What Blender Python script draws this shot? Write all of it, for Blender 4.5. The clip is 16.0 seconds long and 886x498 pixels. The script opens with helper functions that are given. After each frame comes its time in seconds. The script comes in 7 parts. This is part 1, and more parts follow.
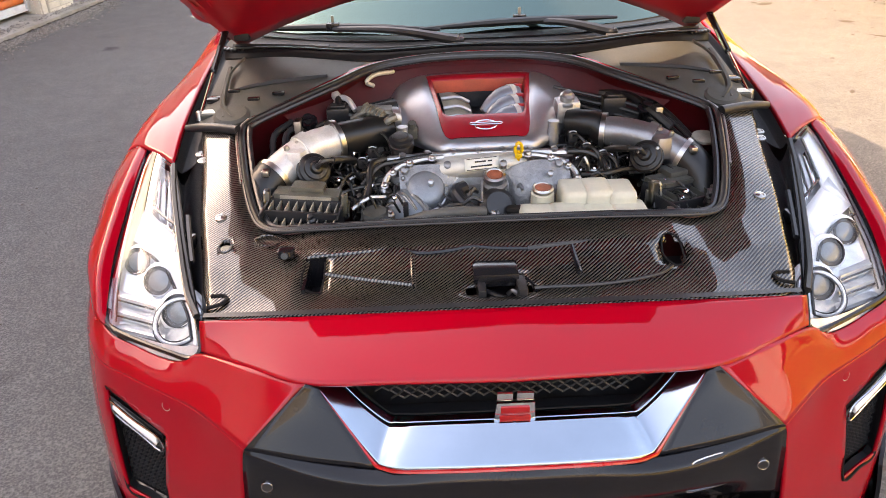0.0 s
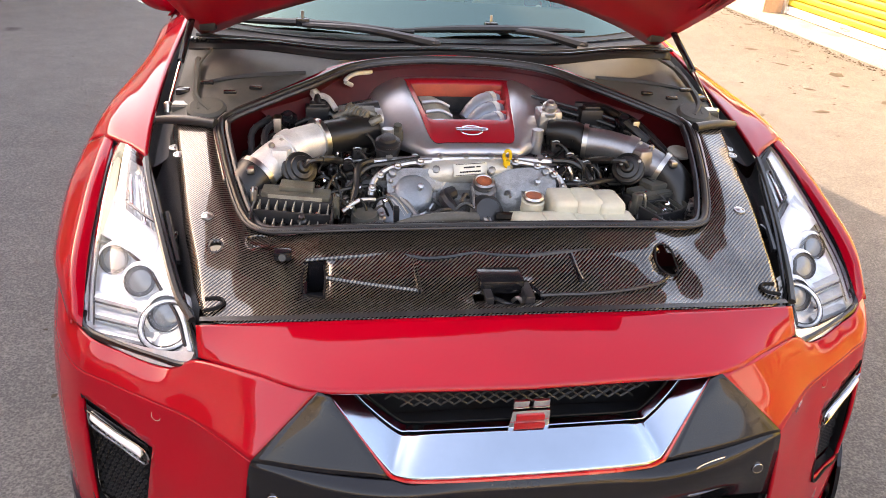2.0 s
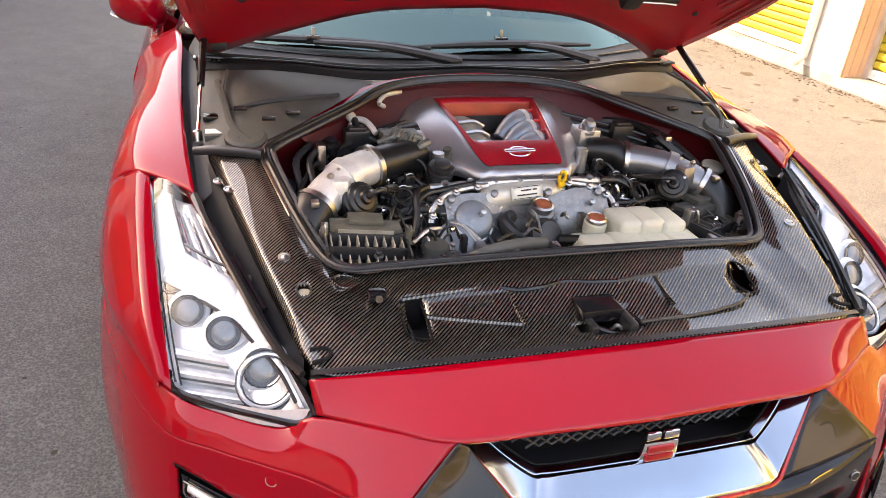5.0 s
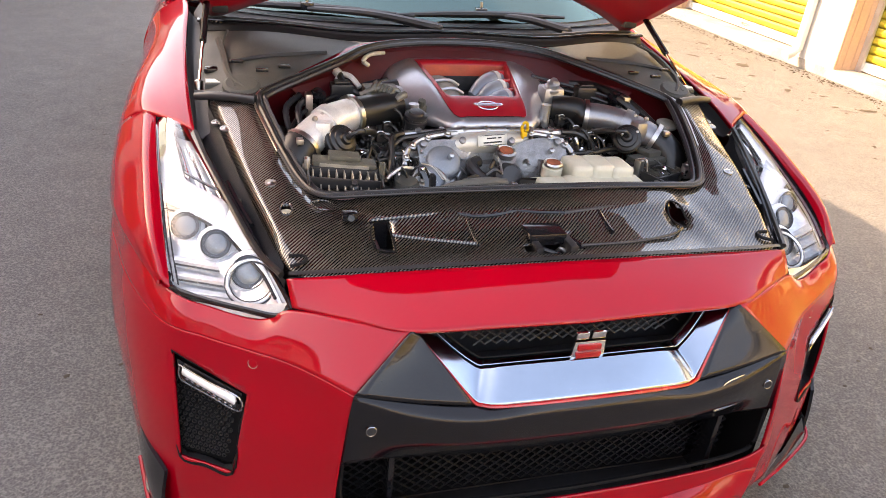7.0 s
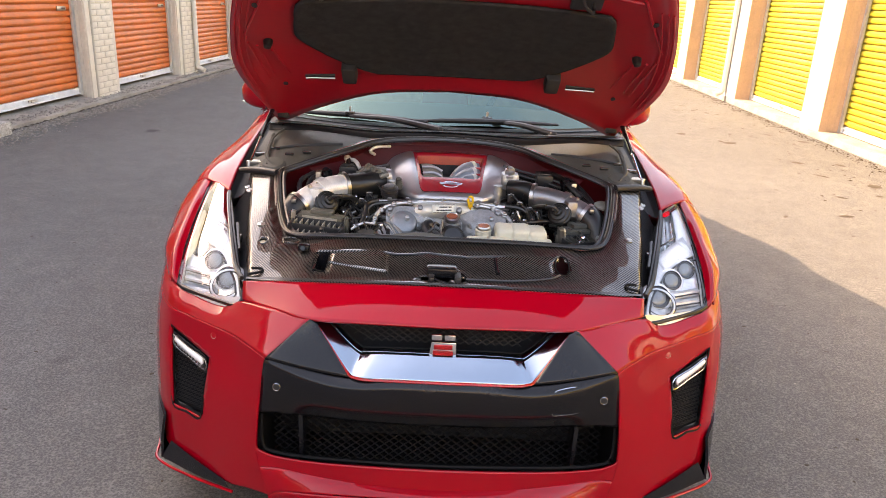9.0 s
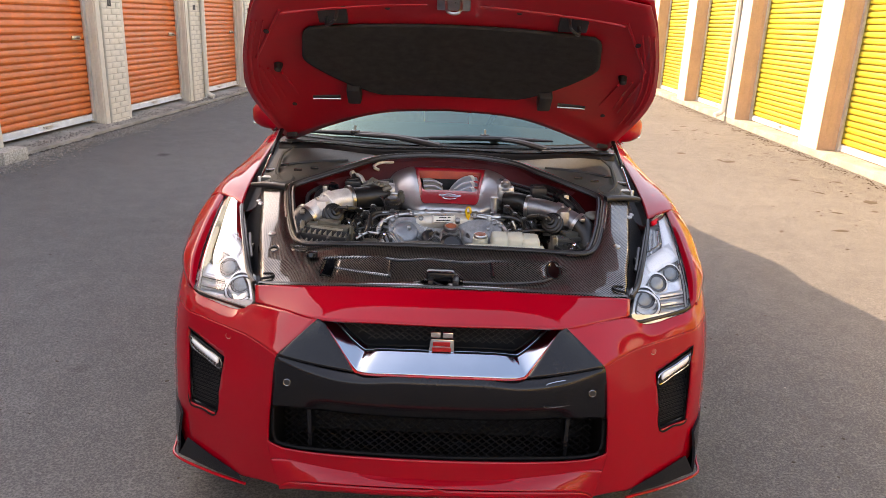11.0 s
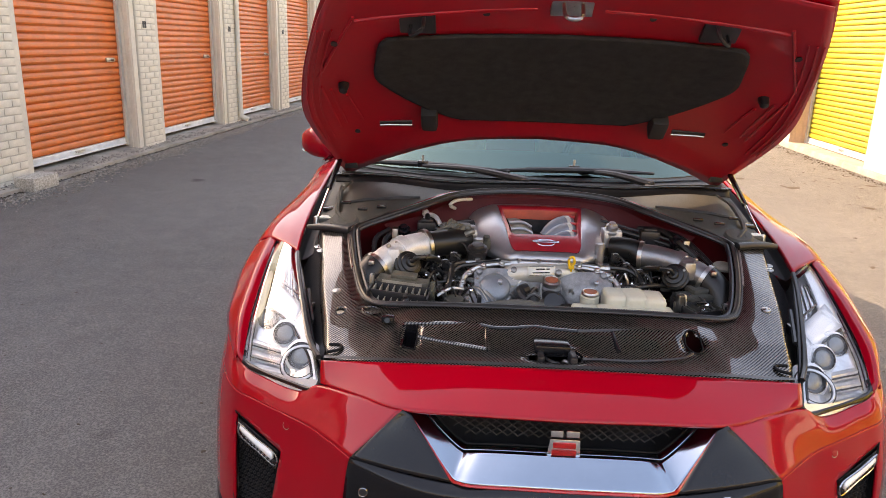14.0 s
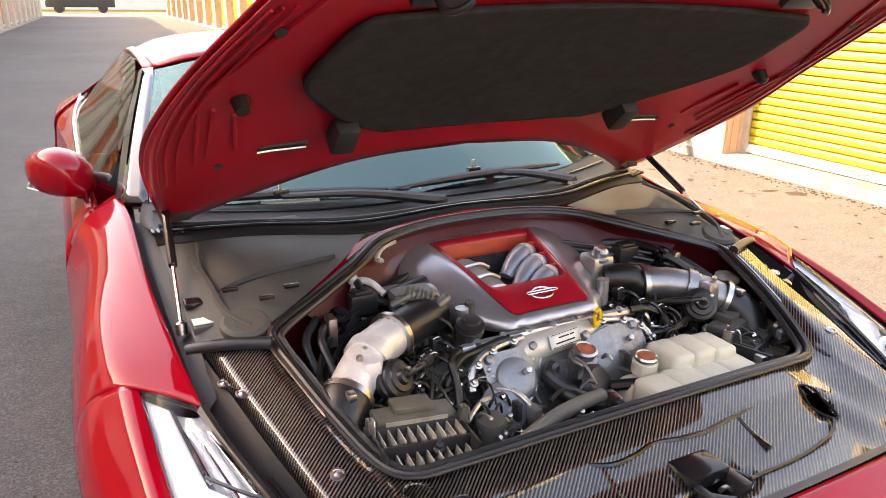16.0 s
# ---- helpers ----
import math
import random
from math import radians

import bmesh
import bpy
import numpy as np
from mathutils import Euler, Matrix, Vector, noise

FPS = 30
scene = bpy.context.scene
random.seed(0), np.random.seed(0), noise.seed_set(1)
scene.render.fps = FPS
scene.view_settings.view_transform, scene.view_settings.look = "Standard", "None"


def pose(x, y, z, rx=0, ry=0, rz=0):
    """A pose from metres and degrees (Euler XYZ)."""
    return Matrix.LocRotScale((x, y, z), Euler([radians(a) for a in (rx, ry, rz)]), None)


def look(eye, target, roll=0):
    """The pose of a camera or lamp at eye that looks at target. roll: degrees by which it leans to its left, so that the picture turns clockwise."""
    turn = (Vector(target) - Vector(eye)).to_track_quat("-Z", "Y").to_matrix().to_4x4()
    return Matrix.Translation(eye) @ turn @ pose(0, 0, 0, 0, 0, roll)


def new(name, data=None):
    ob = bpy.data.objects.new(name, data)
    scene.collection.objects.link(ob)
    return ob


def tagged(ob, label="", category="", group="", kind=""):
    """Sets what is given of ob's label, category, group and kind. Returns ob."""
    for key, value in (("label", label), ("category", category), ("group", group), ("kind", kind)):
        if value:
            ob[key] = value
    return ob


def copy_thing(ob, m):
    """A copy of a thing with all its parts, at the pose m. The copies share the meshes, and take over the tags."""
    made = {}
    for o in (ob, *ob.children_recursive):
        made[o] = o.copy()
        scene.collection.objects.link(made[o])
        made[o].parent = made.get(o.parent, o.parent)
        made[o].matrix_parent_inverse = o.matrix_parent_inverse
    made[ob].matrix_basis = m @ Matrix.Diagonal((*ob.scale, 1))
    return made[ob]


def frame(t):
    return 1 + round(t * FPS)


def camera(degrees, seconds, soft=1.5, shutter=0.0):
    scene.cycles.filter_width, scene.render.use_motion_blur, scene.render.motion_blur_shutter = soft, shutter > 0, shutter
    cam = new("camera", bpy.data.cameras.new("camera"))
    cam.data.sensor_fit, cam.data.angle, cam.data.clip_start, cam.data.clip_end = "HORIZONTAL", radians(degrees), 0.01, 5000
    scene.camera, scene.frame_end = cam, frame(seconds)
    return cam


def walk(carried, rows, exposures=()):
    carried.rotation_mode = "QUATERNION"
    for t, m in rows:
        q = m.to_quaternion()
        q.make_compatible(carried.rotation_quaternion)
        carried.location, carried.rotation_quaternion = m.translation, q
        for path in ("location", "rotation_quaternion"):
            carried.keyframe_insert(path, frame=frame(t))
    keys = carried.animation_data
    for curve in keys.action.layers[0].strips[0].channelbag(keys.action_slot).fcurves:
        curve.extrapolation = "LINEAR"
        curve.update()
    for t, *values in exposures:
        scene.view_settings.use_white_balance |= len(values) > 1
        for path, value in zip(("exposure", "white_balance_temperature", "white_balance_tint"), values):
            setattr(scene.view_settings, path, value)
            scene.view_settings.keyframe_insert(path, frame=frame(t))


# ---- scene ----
cam = camera(63.3, 16.0, soft=0.6)
PATH = [
    (0, (-0.121, -0.738, 1.466), (-0.1, 1.018, 0.509), -2.1),
    (0.1, (-0.195, -0.749, 1.471), (-0.023, 0.994, 0.506), -0.5),
    (0.3, (-0.271, -0.776, 1.499), (-0.062, 0.965, 0.537), -1.4),
    (0.5, (-0.291, -0.802, 1.519), (-0.092, 0.929, 0.537), 1.0),
    (1, (-0.342, -0.823, 1.49), (-0.081, 0.921, 0.547), 1.8),
    (1.3, (-0.352, -0.820, 1.478), (-0.104, 0.959, 0.598), 3.1),
    (1.5, (-0.353, -0.809, 1.473), (-0.11, 0.968, 0.587), 3.3),
    (2, (-0.313, -0.706, 1.457), (-0.022, 1.034, 0.514), 3.5),
    (2.5, (-0.288, -0.631, 1.452), (-0.001, 1.098, 0.487), 1.4),
    (3, (-0.324, -0.618, 1.479), (-0.016, 1.067, 0.447), -0.9),
    (3.3, (-0.414, -0.612, 1.473), (0.061, 1.028, 0.432), 2.4),
    (3.5, (-0.487, -0.605, 1.47), (0.039, 1.03, 0.446), 2.4),
    (4, (-0.616, -0.571, 1.476), (-0.048, 1.091, 0.52), 5.4),
    (4.2, (-0.633, -0.557, 1.467), (-0.083, 1.132, 0.549), 7.1),
    (6.3, (-0.7, -0.651, 1.478), (-0.115, 0.987, 0.491), 0.7),
    (6.5, (-0.711, -0.693, 1.468), (-0.097, 0.914, 0.448), 2.9),
    (7, (-0.632, -0.814, 1.441), (-0.093, 0.868, 0.503), 5.6),
    (7.3, (-0.515, -0.931, 1.450), (-0.206, 0.850, 0.594), 4.2),
    (7.5, (-0.441, -1.019, 1.459), (-0.146, 0.785, 0.649), 6.8),
    (7.8, (-0.373, -1.146, 1.466), (-0.155, 0.709, 0.750), 3.6),
    (8, (-0.344, -1.228, 1.469), (-0.139, 0.637, 0.775), 3.4),
    (8.3, (-0.294, -1.345, 1.478), (-0.149, 0.502, 0.724), 4.2),
    (8.5, (-0.238, -1.404, 1.487), (-0.087, 0.449, 0.749), 4.2),
    (8.8, (-0.111, -1.451, 1.504), (-0.012, 0.414, 0.789), 3.9),
    (9, (-0.039, -1.477, 1.509), (-0.009, 0.408, 0.842), 2.9),
    (9.5, (0.006, -1.576, 1.509), (0.005, 0.317, 0.862), 1.2),
    (10, (-0.01, -1.626, 1.52), (-0.029, 0.271, 0.887), 1.2),
    (10.2, (-0.009, -1.64, 1.519), (-0.019, 0.262, 0.899), 1.7),
    (12.3, (-0.05, -1.618, 1.475), (-0.029, 0.293, 0.884), 2.2),
    (12.5, (-0.058, -1.63, 1.472), (-0.039, 0.287, 0.902), 1.4),
    (13, (-0.064, -1.622, 1.48), (-0.043, 0.288, 0.885), 1.2),
    (13.3, (-0.071, -1.532, 1.469), (-0.050, 0.370, 0.851), 2.9),
    (13.5, (-0.087, -1.424, 1.463), (-0.059, 0.492, 0.889), 2.8),
    (13.8, (-0.146, -1.264, 1.466), (-0.160, 0.660, 0.918), 3.4),
    (14, (-0.224, -1.177, 1.467), (-0.29, 0.744, 0.914), 1.9),
    (14.3, (-0.388, -1.063, 1.467), (-0.447, 0.845, 0.869), 0.7),
    (14.5, (-0.465, -0.95, 1.459), (-0.302, 0.939, 0.824), 0.1),
    (14.8, (-0.537, -0.819, 1.456), (-0.237, 1.047, 0.800), 1.0),
    (15, (-0.581, -0.737, 1.456), (-0.232, 1.122, 0.805), 2.1),
    (15.3, (-0.669, -0.578, 1.486), (-0.298, 1.279, 0.845), 1.4),
    (15.5, (-0.73, -0.469, 1.503), (-0.313, 1.376, 0.851), -0.2),
    (15.7, (-0.802, -0.367, 1.501), (-0.170, 1.420, 0.862), 0.4),
    (16, (-0.846, -0.253, 1.499), (0.022, 1.424, 0.838), 0.6),
]
walk(cam, [(t, look(eye, target, roll)) for t, eye, target, roll in PATH],
     exposures=((0, 3.12, 10100, 22), (1.5, 3.19, 10100, 22), (2.2, 3.19, 10100, 22), (3, 3.10, 10100, 22), (4.2, 3.06, 10100, 22), (6.5, 3.14, 10100, 22), (8.0, 3.11, 10100, 22), (8.6, 3.00, 10100, 22), (10, 2.81, 10000, 22), (12.3, 2.42, 9700, 22), (13.2, 2.42, 9700, 22), (14.2, 2.70, 10000, 22), (15, 2.86, 10100, 22), (16, 3.08, 10100, 22)))

# ---- light ----
SUN_FROM = Vector((-1.30, 0.67, 0.0)).normalized()
SUN_EL = radians(31.5)
world = bpy.data.worlds.new("world")
scene.world = world
world.use_nodes = True
wn, wl = world.node_tree.nodes, world.node_tree.links
sky = wn.new("ShaderNodeTexSky")
sky.sky_type = "NISHITA"
sky.sun_disc = False
sky.sun_elevation = SUN_EL
sky.sun_rotation = math.atan2(SUN_FROM.x, SUN_FROM.y)
sky.air_density = 1.0
sky.dust_density = 1.8
bg = wn["Background"]
bg.inputs["Strength"].default_value = 0.15
wl.new(sky.outputs[0], bg.inputs["Color"])
sun_data = bpy.data.lights.new("sun", "SUN")
sun_data.energy = 2.0
sun_data.angle = radians(0.5)
sun_data.color = (0.94, 0.85, 0.72)
sun = new("sun", sun_data)
sun.matrix_world = look((SUN_FROM.x * 30, SUN_FROM.y * 30, 30 * math.tan(SUN_EL)), (0, 0, 0))


# ---- materials ----
def nodes_of(name):
    m = bpy.data.materials.new(name)
    m.use_nodes = True
    return m, m.node_tree.nodes, m.node_tree.links, m.node_tree.nodes["Principled BSDF"]


def noise_tex(n, l, scale, detail=4.0, coord="Object", rough=0.6):
    tc = n.new("ShaderNodeTexCoord")
    t = n.new("ShaderNodeTexNoise")
    t.inputs["Scale"].default_value = scale
    t.inputs["Detail"].default_value = detail
    t.inputs["Roughness"].default_value = rough
    l.new(tc.outputs[coord], t.inputs["Vector"])
    return t


def ramp(n, l, src, stops):
    r = n.new("ShaderNodeValToRGB")
    el = r.color_ramp.elements
    while len(el) < len(stops):
        el.new(0.5)
    for e, (p, c) in zip(el, stops):
        e.position, e.color = p, (*c, 1) if len(c) == 3 else c
    l.new(src, r.inputs["Fac"])
    return r


def surface(name, col, rough=0.5, metal=0.0, coat=0.0, vary=0.15, scale=12.0, bump=0.0, bump_scale=200.0, rough_vary=0.08, spec=0.5):
    """A plain surface with two scales of unevenness in colour and gloss."""
    m, n, l, b = nodes_of(name)
    t = noise_tex(n, l, scale)
    f = noise_tex(n, l, scale * 14, 2.0)
    mix = n.new("ShaderNodeMath")
    mix.operation = "MULTIPLY_ADD"
    l.new(f.outputs["Fac"], mix.inputs[0])
    mix.inputs[1].default_value = 0.35
    l.new(t.outputs["Fac"], mix.inputs[2])
    lo = tuple(c * (1 - vary) for c in col)
    hi = tuple(min(1, c * (1 + vary)) for c in col)
    r = ramp(n, l, mix.outputs[0], [(0.45, lo), (0.95, hi)])
    l.new(r.outputs["Color"], b.inputs["Base Color"])
    mr = n.new("ShaderNodeMapRange")
    mr.inputs["To Min"].default_value = max(0.02, rough - rough_vary)
    mr.inputs["To Max"].default_value = min(1, rough + rough_vary)
    l.new(t.outputs["Fac"], mr.inputs["Value"])
    l.new(mr.outputs[0], b.inputs["Roughness"])
    b.inputs["Metallic"].default_value = metal
    b.inputs["Coat Weight"].default_value = coat
    b.inputs["Coat Roughness"].default_value = 0.03
    b.inputs["Specular IOR Level"].default_value = spec
    if bump:
        bt = noise_tex(n, l, bump_scale, 3.0)
        bp = n.new("ShaderNodeBump")
        bp.inputs["Strength"].default_value = bump
        bp.inputs["Distance"].default_value = 0.004
        l.new(bt.outputs["Fac"], bp.inputs["Height"])
        l.new(bp.outputs[0], b.inputs["Normal"])
    return m


def carbon_material():
    m, n, l, b = nodes_of("carbon_weave")
    tc = n.new("ShaderNodeTexCoord")
    mp = n.new("ShaderNodeMapping")
    mp.inputs["Rotation"].default_value = (0, 0, radians(48))
    l.new(tc.outputs["Object"], mp.inputs["Vector"])
    w = n.new("ShaderNodeTexWave")
    w.inputs["Scale"].default_value = 56.0
    w.inputs["Distortion"].default_value = 0.25
    w.inputs["Detail"].default_value = 1.0
    l.new(mp.outputs[0], w.inputs["Vector"])
    mp2 = n.new("ShaderNodeMapping")
    mp2.inputs["Rotation"].default_value = (0, 0, radians(138))
    l.new(tc.outputs["Object"], mp2.inputs["Vector"])
    w2 = n.new("ShaderNodeTexWave")
    w2.inputs["Scale"].default_value = 112.0
    l.new(mp2.outputs[0], w2.inputs["Vector"])
    mx = n.new("ShaderNodeMath")
    mx.operation = "MULTIPLY_ADD"
    l.new(w2.outputs["Fac"], mx.inputs[0])
    mx.inputs[1].default_value = 0.25
    l.new(w.outputs["Fac"], mx.inputs[2])
    r = ramp(n, l, mx.outputs[0], [(0.45, (0.006, 0.006, 0.007)), (0.95, (0.15, 0.138, 0.12))])
    l.new(r.outputs["Color"], b.inputs["Base Color"])
    # each thread is a rounded, glossy strand
    bp = n.new("ShaderNodeBump")
    bp.inputs["Strength"].default_value = 0.7
    bp.inputs["Distance"].default_value = 0.001
    l.new(mx.outputs[0], bp.inputs["Height"])
    l.new(bp.outputs[0], b.inputs["Normal"])
    b.inputs["Metallic"].default_value = 0.9
    b.inputs["Roughness"].default_value = 0.4
    b.inputs["Specular IOR Level"].default_value = 0.15
    b.inputs["Coat Weight"].default_value = 1.0
    b.inputs["Coat Roughness"].default_value = 0.03
    b.inputs["Coat IOR"].default_value = 1.66
    return m


def glass_material(name, tint=(1, 1, 1), ior=1.45, gloss=(1, 1, 1)):
    """Thin clear cover: passes light, with gloss by angle."""
    m, n, l, b = nodes_of(name)
    tr = n.new("ShaderNodeBsdfTransparent")
    tr.inputs["Color"].default_value = (*tint, 1)
    gl = n.new("ShaderNodeBsdfGlossy")
    gl.inputs["Roughness"].default_value = 0.015
    gl.inputs["Color"].default_value = (*gloss, 1)
    fr = n.new("ShaderNodeFresnel")
    fr.inputs["IOR"].default_value = ior
    mx = n.new("ShaderNodeMixShader")
    l.new(fr.outputs[0], mx.inputs[0])
    l.new(tr.outputs[0], mx.inputs[1])
    l.new(gl.outputs[0], mx.inputs[2])
    l.new(mx.outputs[0], n["Material Output"].inputs["Surface"])
    return m


def paint_material():
    m, n, l, b = nodes_of("red_paint")
    t = noise_tex(n, l, 2.5, 3.0)
    f = noise_tex(n, l, 900.0, 1.0)
    a = n.new("ShaderNodeMath")
    a.operation = "MULTIPLY_ADD"
    l.new(f.outputs["Fac"], a.inputs[0])
    a.inputs[1].default_value = 0.3
    l.new(t.outputs["Fac"], a.inputs[2])
    r = ramp(n, l, a.outputs[0], [(0.35, (0.32, 0.0012, 0.0085)), (0.95, (0.38, 0.0018, 0.0115))])
    l.new(r.outputs["Color"], b.inputs["Base Color"])
    b.inputs["Roughness"].default_value = 0.5
    b.inputs["Specular IOR Level"].default_value = 0.02
    b.inputs["Coat Weight"].default_value = 0.85
    b.inputs["Coat IOR"].default_value = 1.5
    b.inputs["Coat Roughness"].default_value = 0.02
    # faint ripple of the lacquer
    bt = noise_tex(n, l, 45.0, 2.0)
    bp = n.new("ShaderNodeBump")
    bp.inputs["Strength"].default_value = 0.02
    bp.inputs["Distance"].default_value = 0.003
    l.new(bt.outputs["Fac"], bp.inputs["Height"])
    l.new(bp.outputs[0], b.inputs["Coat Normal"])
    return m


def asphalt_material():
    m, n, l, b = nodes_of("asphalt")
    big = noise_tex(n, l, 0.22, 4.0)
    mid = noise_tex(n, l, 5.0, 6.0, rough=0.7)
    fine = noise_tex(n, l, 190.0, 3.0, rough=0.75)
    vor = n.new("ShaderNodeTexVoronoi")
    vor.inputs["Scale"].default_value = 110.0
    l.new(n["Texture Coordinate"].outputs["Object"], vor.inputs["Vector"])

    def madd(x, k, y):
        a = n.new("ShaderNodeMath")
        a.operation = "MULTIPLY_ADD"
        l.new(x, a.inputs[0])
        a.inputs[1].default_value = k
        if y is None:
            a.inputs[2].default_value = 0
        else:
            l.new(y, a.inputs[2])
        return a.outputs[0]

    v = madd(big.outputs["Fac"], 0.26, None)
    v = madd(mid.outputs["Fac"], 0.22, v)
    v = madd(fine.outputs["Fac"], 0.78, v)
    v = madd(vor.outputs["Distance"], 0.30, v)
    mr = n.new("ShaderNodeMapRange")
    mr.inputs["From Min"].default_value = 0.54
    mr.inputs["From Max"].default_value = 0.96
    l.new(v, mr.inputs["Value"])
    r = ramp(n, l, mr.outputs[0], [(0.05, (0.064, 0.060, 0.057)), (0.5, (0.113, 0.107, 0.101)), (0.95, (0.200, 0.189, 0.175))])
    # old oil blots
    blot = noise_tex(n, l, 1.4, 2.0)
    br = ramp(n, l, blot.outputs["Fac"], [(0.70, (1, 1, 1)), (0.76, (0.45, 0.43, 0.42))])
    mul = n.new("ShaderNodeMix")
    mul.data_type, mul.blend_type = "RGBA", "MULTIPLY"
    mul.inputs["Factor"].default_value = 1.0
    l.new(r.outputs["Color"], mul.inputs[6])
    l.new(br.outputs["Color"], mul.inputs[7])
    l.new(mul.outputs[2], b.inputs["Base Color"])
    b.inputs["Roughness"].default_value = 0.9
    b.inputs["Specular IOR Level"].default_value = 0.3
    bp = n.new("ShaderNodeBump")
    bp.inputs["Strength"].default_value = 0.6
    bp.inputs["Distance"].default_value = 0.006
    l.new(v, bp.inputs["Height"])
    l.new(bp.outputs[0], b.inputs["Normal"])
    return m


RED = paint_material()
# body red for the engine bay, with the open bonnet's shade put into it
SHADED_RED = surface("red_paint_shaded", (0.075, 0.0015, 0.004), 0.4, coat=0.4, vary=0.25, scale=7)
RED_IN = surface("red_paint_inside", (0.40, 0.004, 0.016), 0.4, coat=0.3, vary=0.12, scale=4)
BLACK_GLOSS = surface("black_gloss_plastic", (0.010, 0.010, 0.012), 0.18, coat=0.25, vary=0.2, scale=6, rough_vary=0.04, spec=0.3)
BLACK_SATIN = surface("black_satin_plastic", (0.022, 0.022, 0.024), 0.32, vary=0.2, scale=10, bump=0.1, bump_scale=500)
BLACK_MATTE = surface("black_matte_plastic", (0.022, 0.022, 0.024), 0.62, vary=0.25, scale=14, bump=0.15, bump_scale=400)
GREY_PLASTIC = surface("grey_cover_plastic", (0.072, 0.071, 0.062), 0.55, vary=0.22, scale=9, bump=0.12, bump_scale=500, spec=0.3)
COWL = surface("cowl_plastic", (0.013, 0.013, 0.014), 0.5, vary=0.25, scale=12, bump=0.1, bump_scale=500, spec=0.2)
RUBBER = surface("black_rubber", (0.012, 0.012, 0.012), 0.36, vary=0.2, scale=20)
GRILLE_BLACK = surface("grille_black", (0.008, 0.008, 0.009), 0.6, vary=0.2, scale=20, spec=0.12)
FELT = surface("black_felt", (0.036, 0.037, 0.041), 0.95, vary=0.3, scale=30, bump=0.5, bump_scale=260, spec=0.1)
PILLAR_BLACK = surface("black_pillar_gloss", (0.012, 0.013, 0.016), 0.12, coat=1.0, vary=0.1, scale=6, rough_vary=0.02, spec=0.8)
MASK_BLACK = surface("black_surround_gloss", (0.009, 0.009, 0.011), 0.18, coat=0.25, vary=0.15, scale=6, rough_vary=0.03, spec=0.25)
CARBON = carbon_material()
BRUSHED = surface("brushed_metal", (0.34, 0.41, 0.48), 0.13, metal=1.0, vary=0.05, scale=5)
CHROME = surface("chrome", (0.83, 0.83, 0.84), 0.07, metal=1.0, vary=0.04, scale=10, rough_vary=0.03)
SILVER = surface("silver_paint", (0.44, 0.44, 0.46), 0.33, metal=0.75, vary=0.1, scale=6, coat=0.2)
CAST = surface("cast_aluminium", (0.46, 0.47, 0.48), 0.36, metal=0.85, vary=0.18, scale=18, bump=0.2, bump_scale=180)
PIPE_ALU = surface("pipe_aluminium", (0.74, 0.73, 0.71), 0.36, metal=0.4, vary=0.2, scale=22, bump=0.15, bump_scale=260)
STEEL = surface("steel", (0.5, 0.49, 0.47), 0.3, metal=1.0, vary=0.2, scale=40)
LAMP_WHITE = surface("lamp_white", (0.86, 0.87, 0.88), 0.22, vary=0.05, scale=15, coat=0.4)
LAMP_SILVER = surface("lamp_reflector", (0.74, 0.76, 0.78), 0.2, metal=0.45, vary=0.18, scale=44)
OLIVE = surface("olive_grey_plastic", (0.085, 0.083, 0.066), 0.5, vary=0.3, scale=30, bump=0.2, bump_scale=300)
OLIVE_CAST = surface("dull_olive_casting", (0.17, 0.165, 0.145), 0.45, metal=0.35, vary=0.35, scale=45, bump=0.3, bump_scale=200)
PALE_PLASTIC = surface("pale_slat_plastic", (0.27, 0.255, 0.215), 0.55, vary=0.3, scale=30)
PLUG = surface("beige_plug", (0.36, 0.32, 0.24), 0.5, vary=0.15, scale=30)
LAMP_DARK = surface("lamp_dark", (0.05, 0.052, 0.056), 0.25, vary=0.2, scale=20, coat=0.4)
LENS_GREY = surface("projector_glass", (0.20, 0.225, 0.24), 0.05, vary=0.2, scale=20, coat=1.0)
AMBER = surface("amber_reflector", (0.8, 0.22, 0.02), 0.2, coat=0.6)
GLASS = glass_material("clear_cover", (0.98, 0.985, 0.99), 1.16)
COVER_BLUE = surface("blue_grey_cast", (0.24, 0.27, 0.30), 0.42, metal=0.45, vary=0.15, scale=14, bump=0.12)
WINDOW = glass_material("window_glass", (0.50, 0.62, 0.59), 2.3, (0.54, 0.86, 0.79))
SIDE_GLASS = glass_material("side_glass", (0.72, 0.74, 0.68), 1.4, (0.7, 0.7, 0.66))
RESERVOIR = surface("milky_plastic", (0.62, 0.59, 0.47), 0.42, vary=0.1, scale=9)
YELLOW_PL = surface("yellow_plastic", (0.80, 0.48, 0.02), 0.4)
ORANGE_CAP = surface("rusty_cap", (0.36, 0.10, 0.05), 0.45, vary=0.45, scale=60)
BADGE_GREY = surface("badge_grey_chrome", (0.50, 0.50, 0.52), 0.15, metal=1.0, vary=0.1, scale=30)
LABEL_WHITE = surface("label_white", (0.75, 0.75, 0.68), 0.5, vary=0.05)
INK = surface("ink", (0.03, 0.03, 0.03), 0.6)
BADGE_RED = surface("badge_red", (0.42, 0.01, 0.012), 0.25, coat=0.5)
TAN = surface("tan_upholstery", (0.33, 0.24, 0.16), 0.7, vary=0.2, scale=30)
DARK_TRIM = surface("dark_trim", (0.02, 0.02, 0.021), 0.75, vary=0.2, scale=20)
ASPHALT = asphalt_material()
ORANGE = surface("orange_door_paint", (0.58, 0.118, 0.018), 0.45, vary=0.28, scale=4.5)
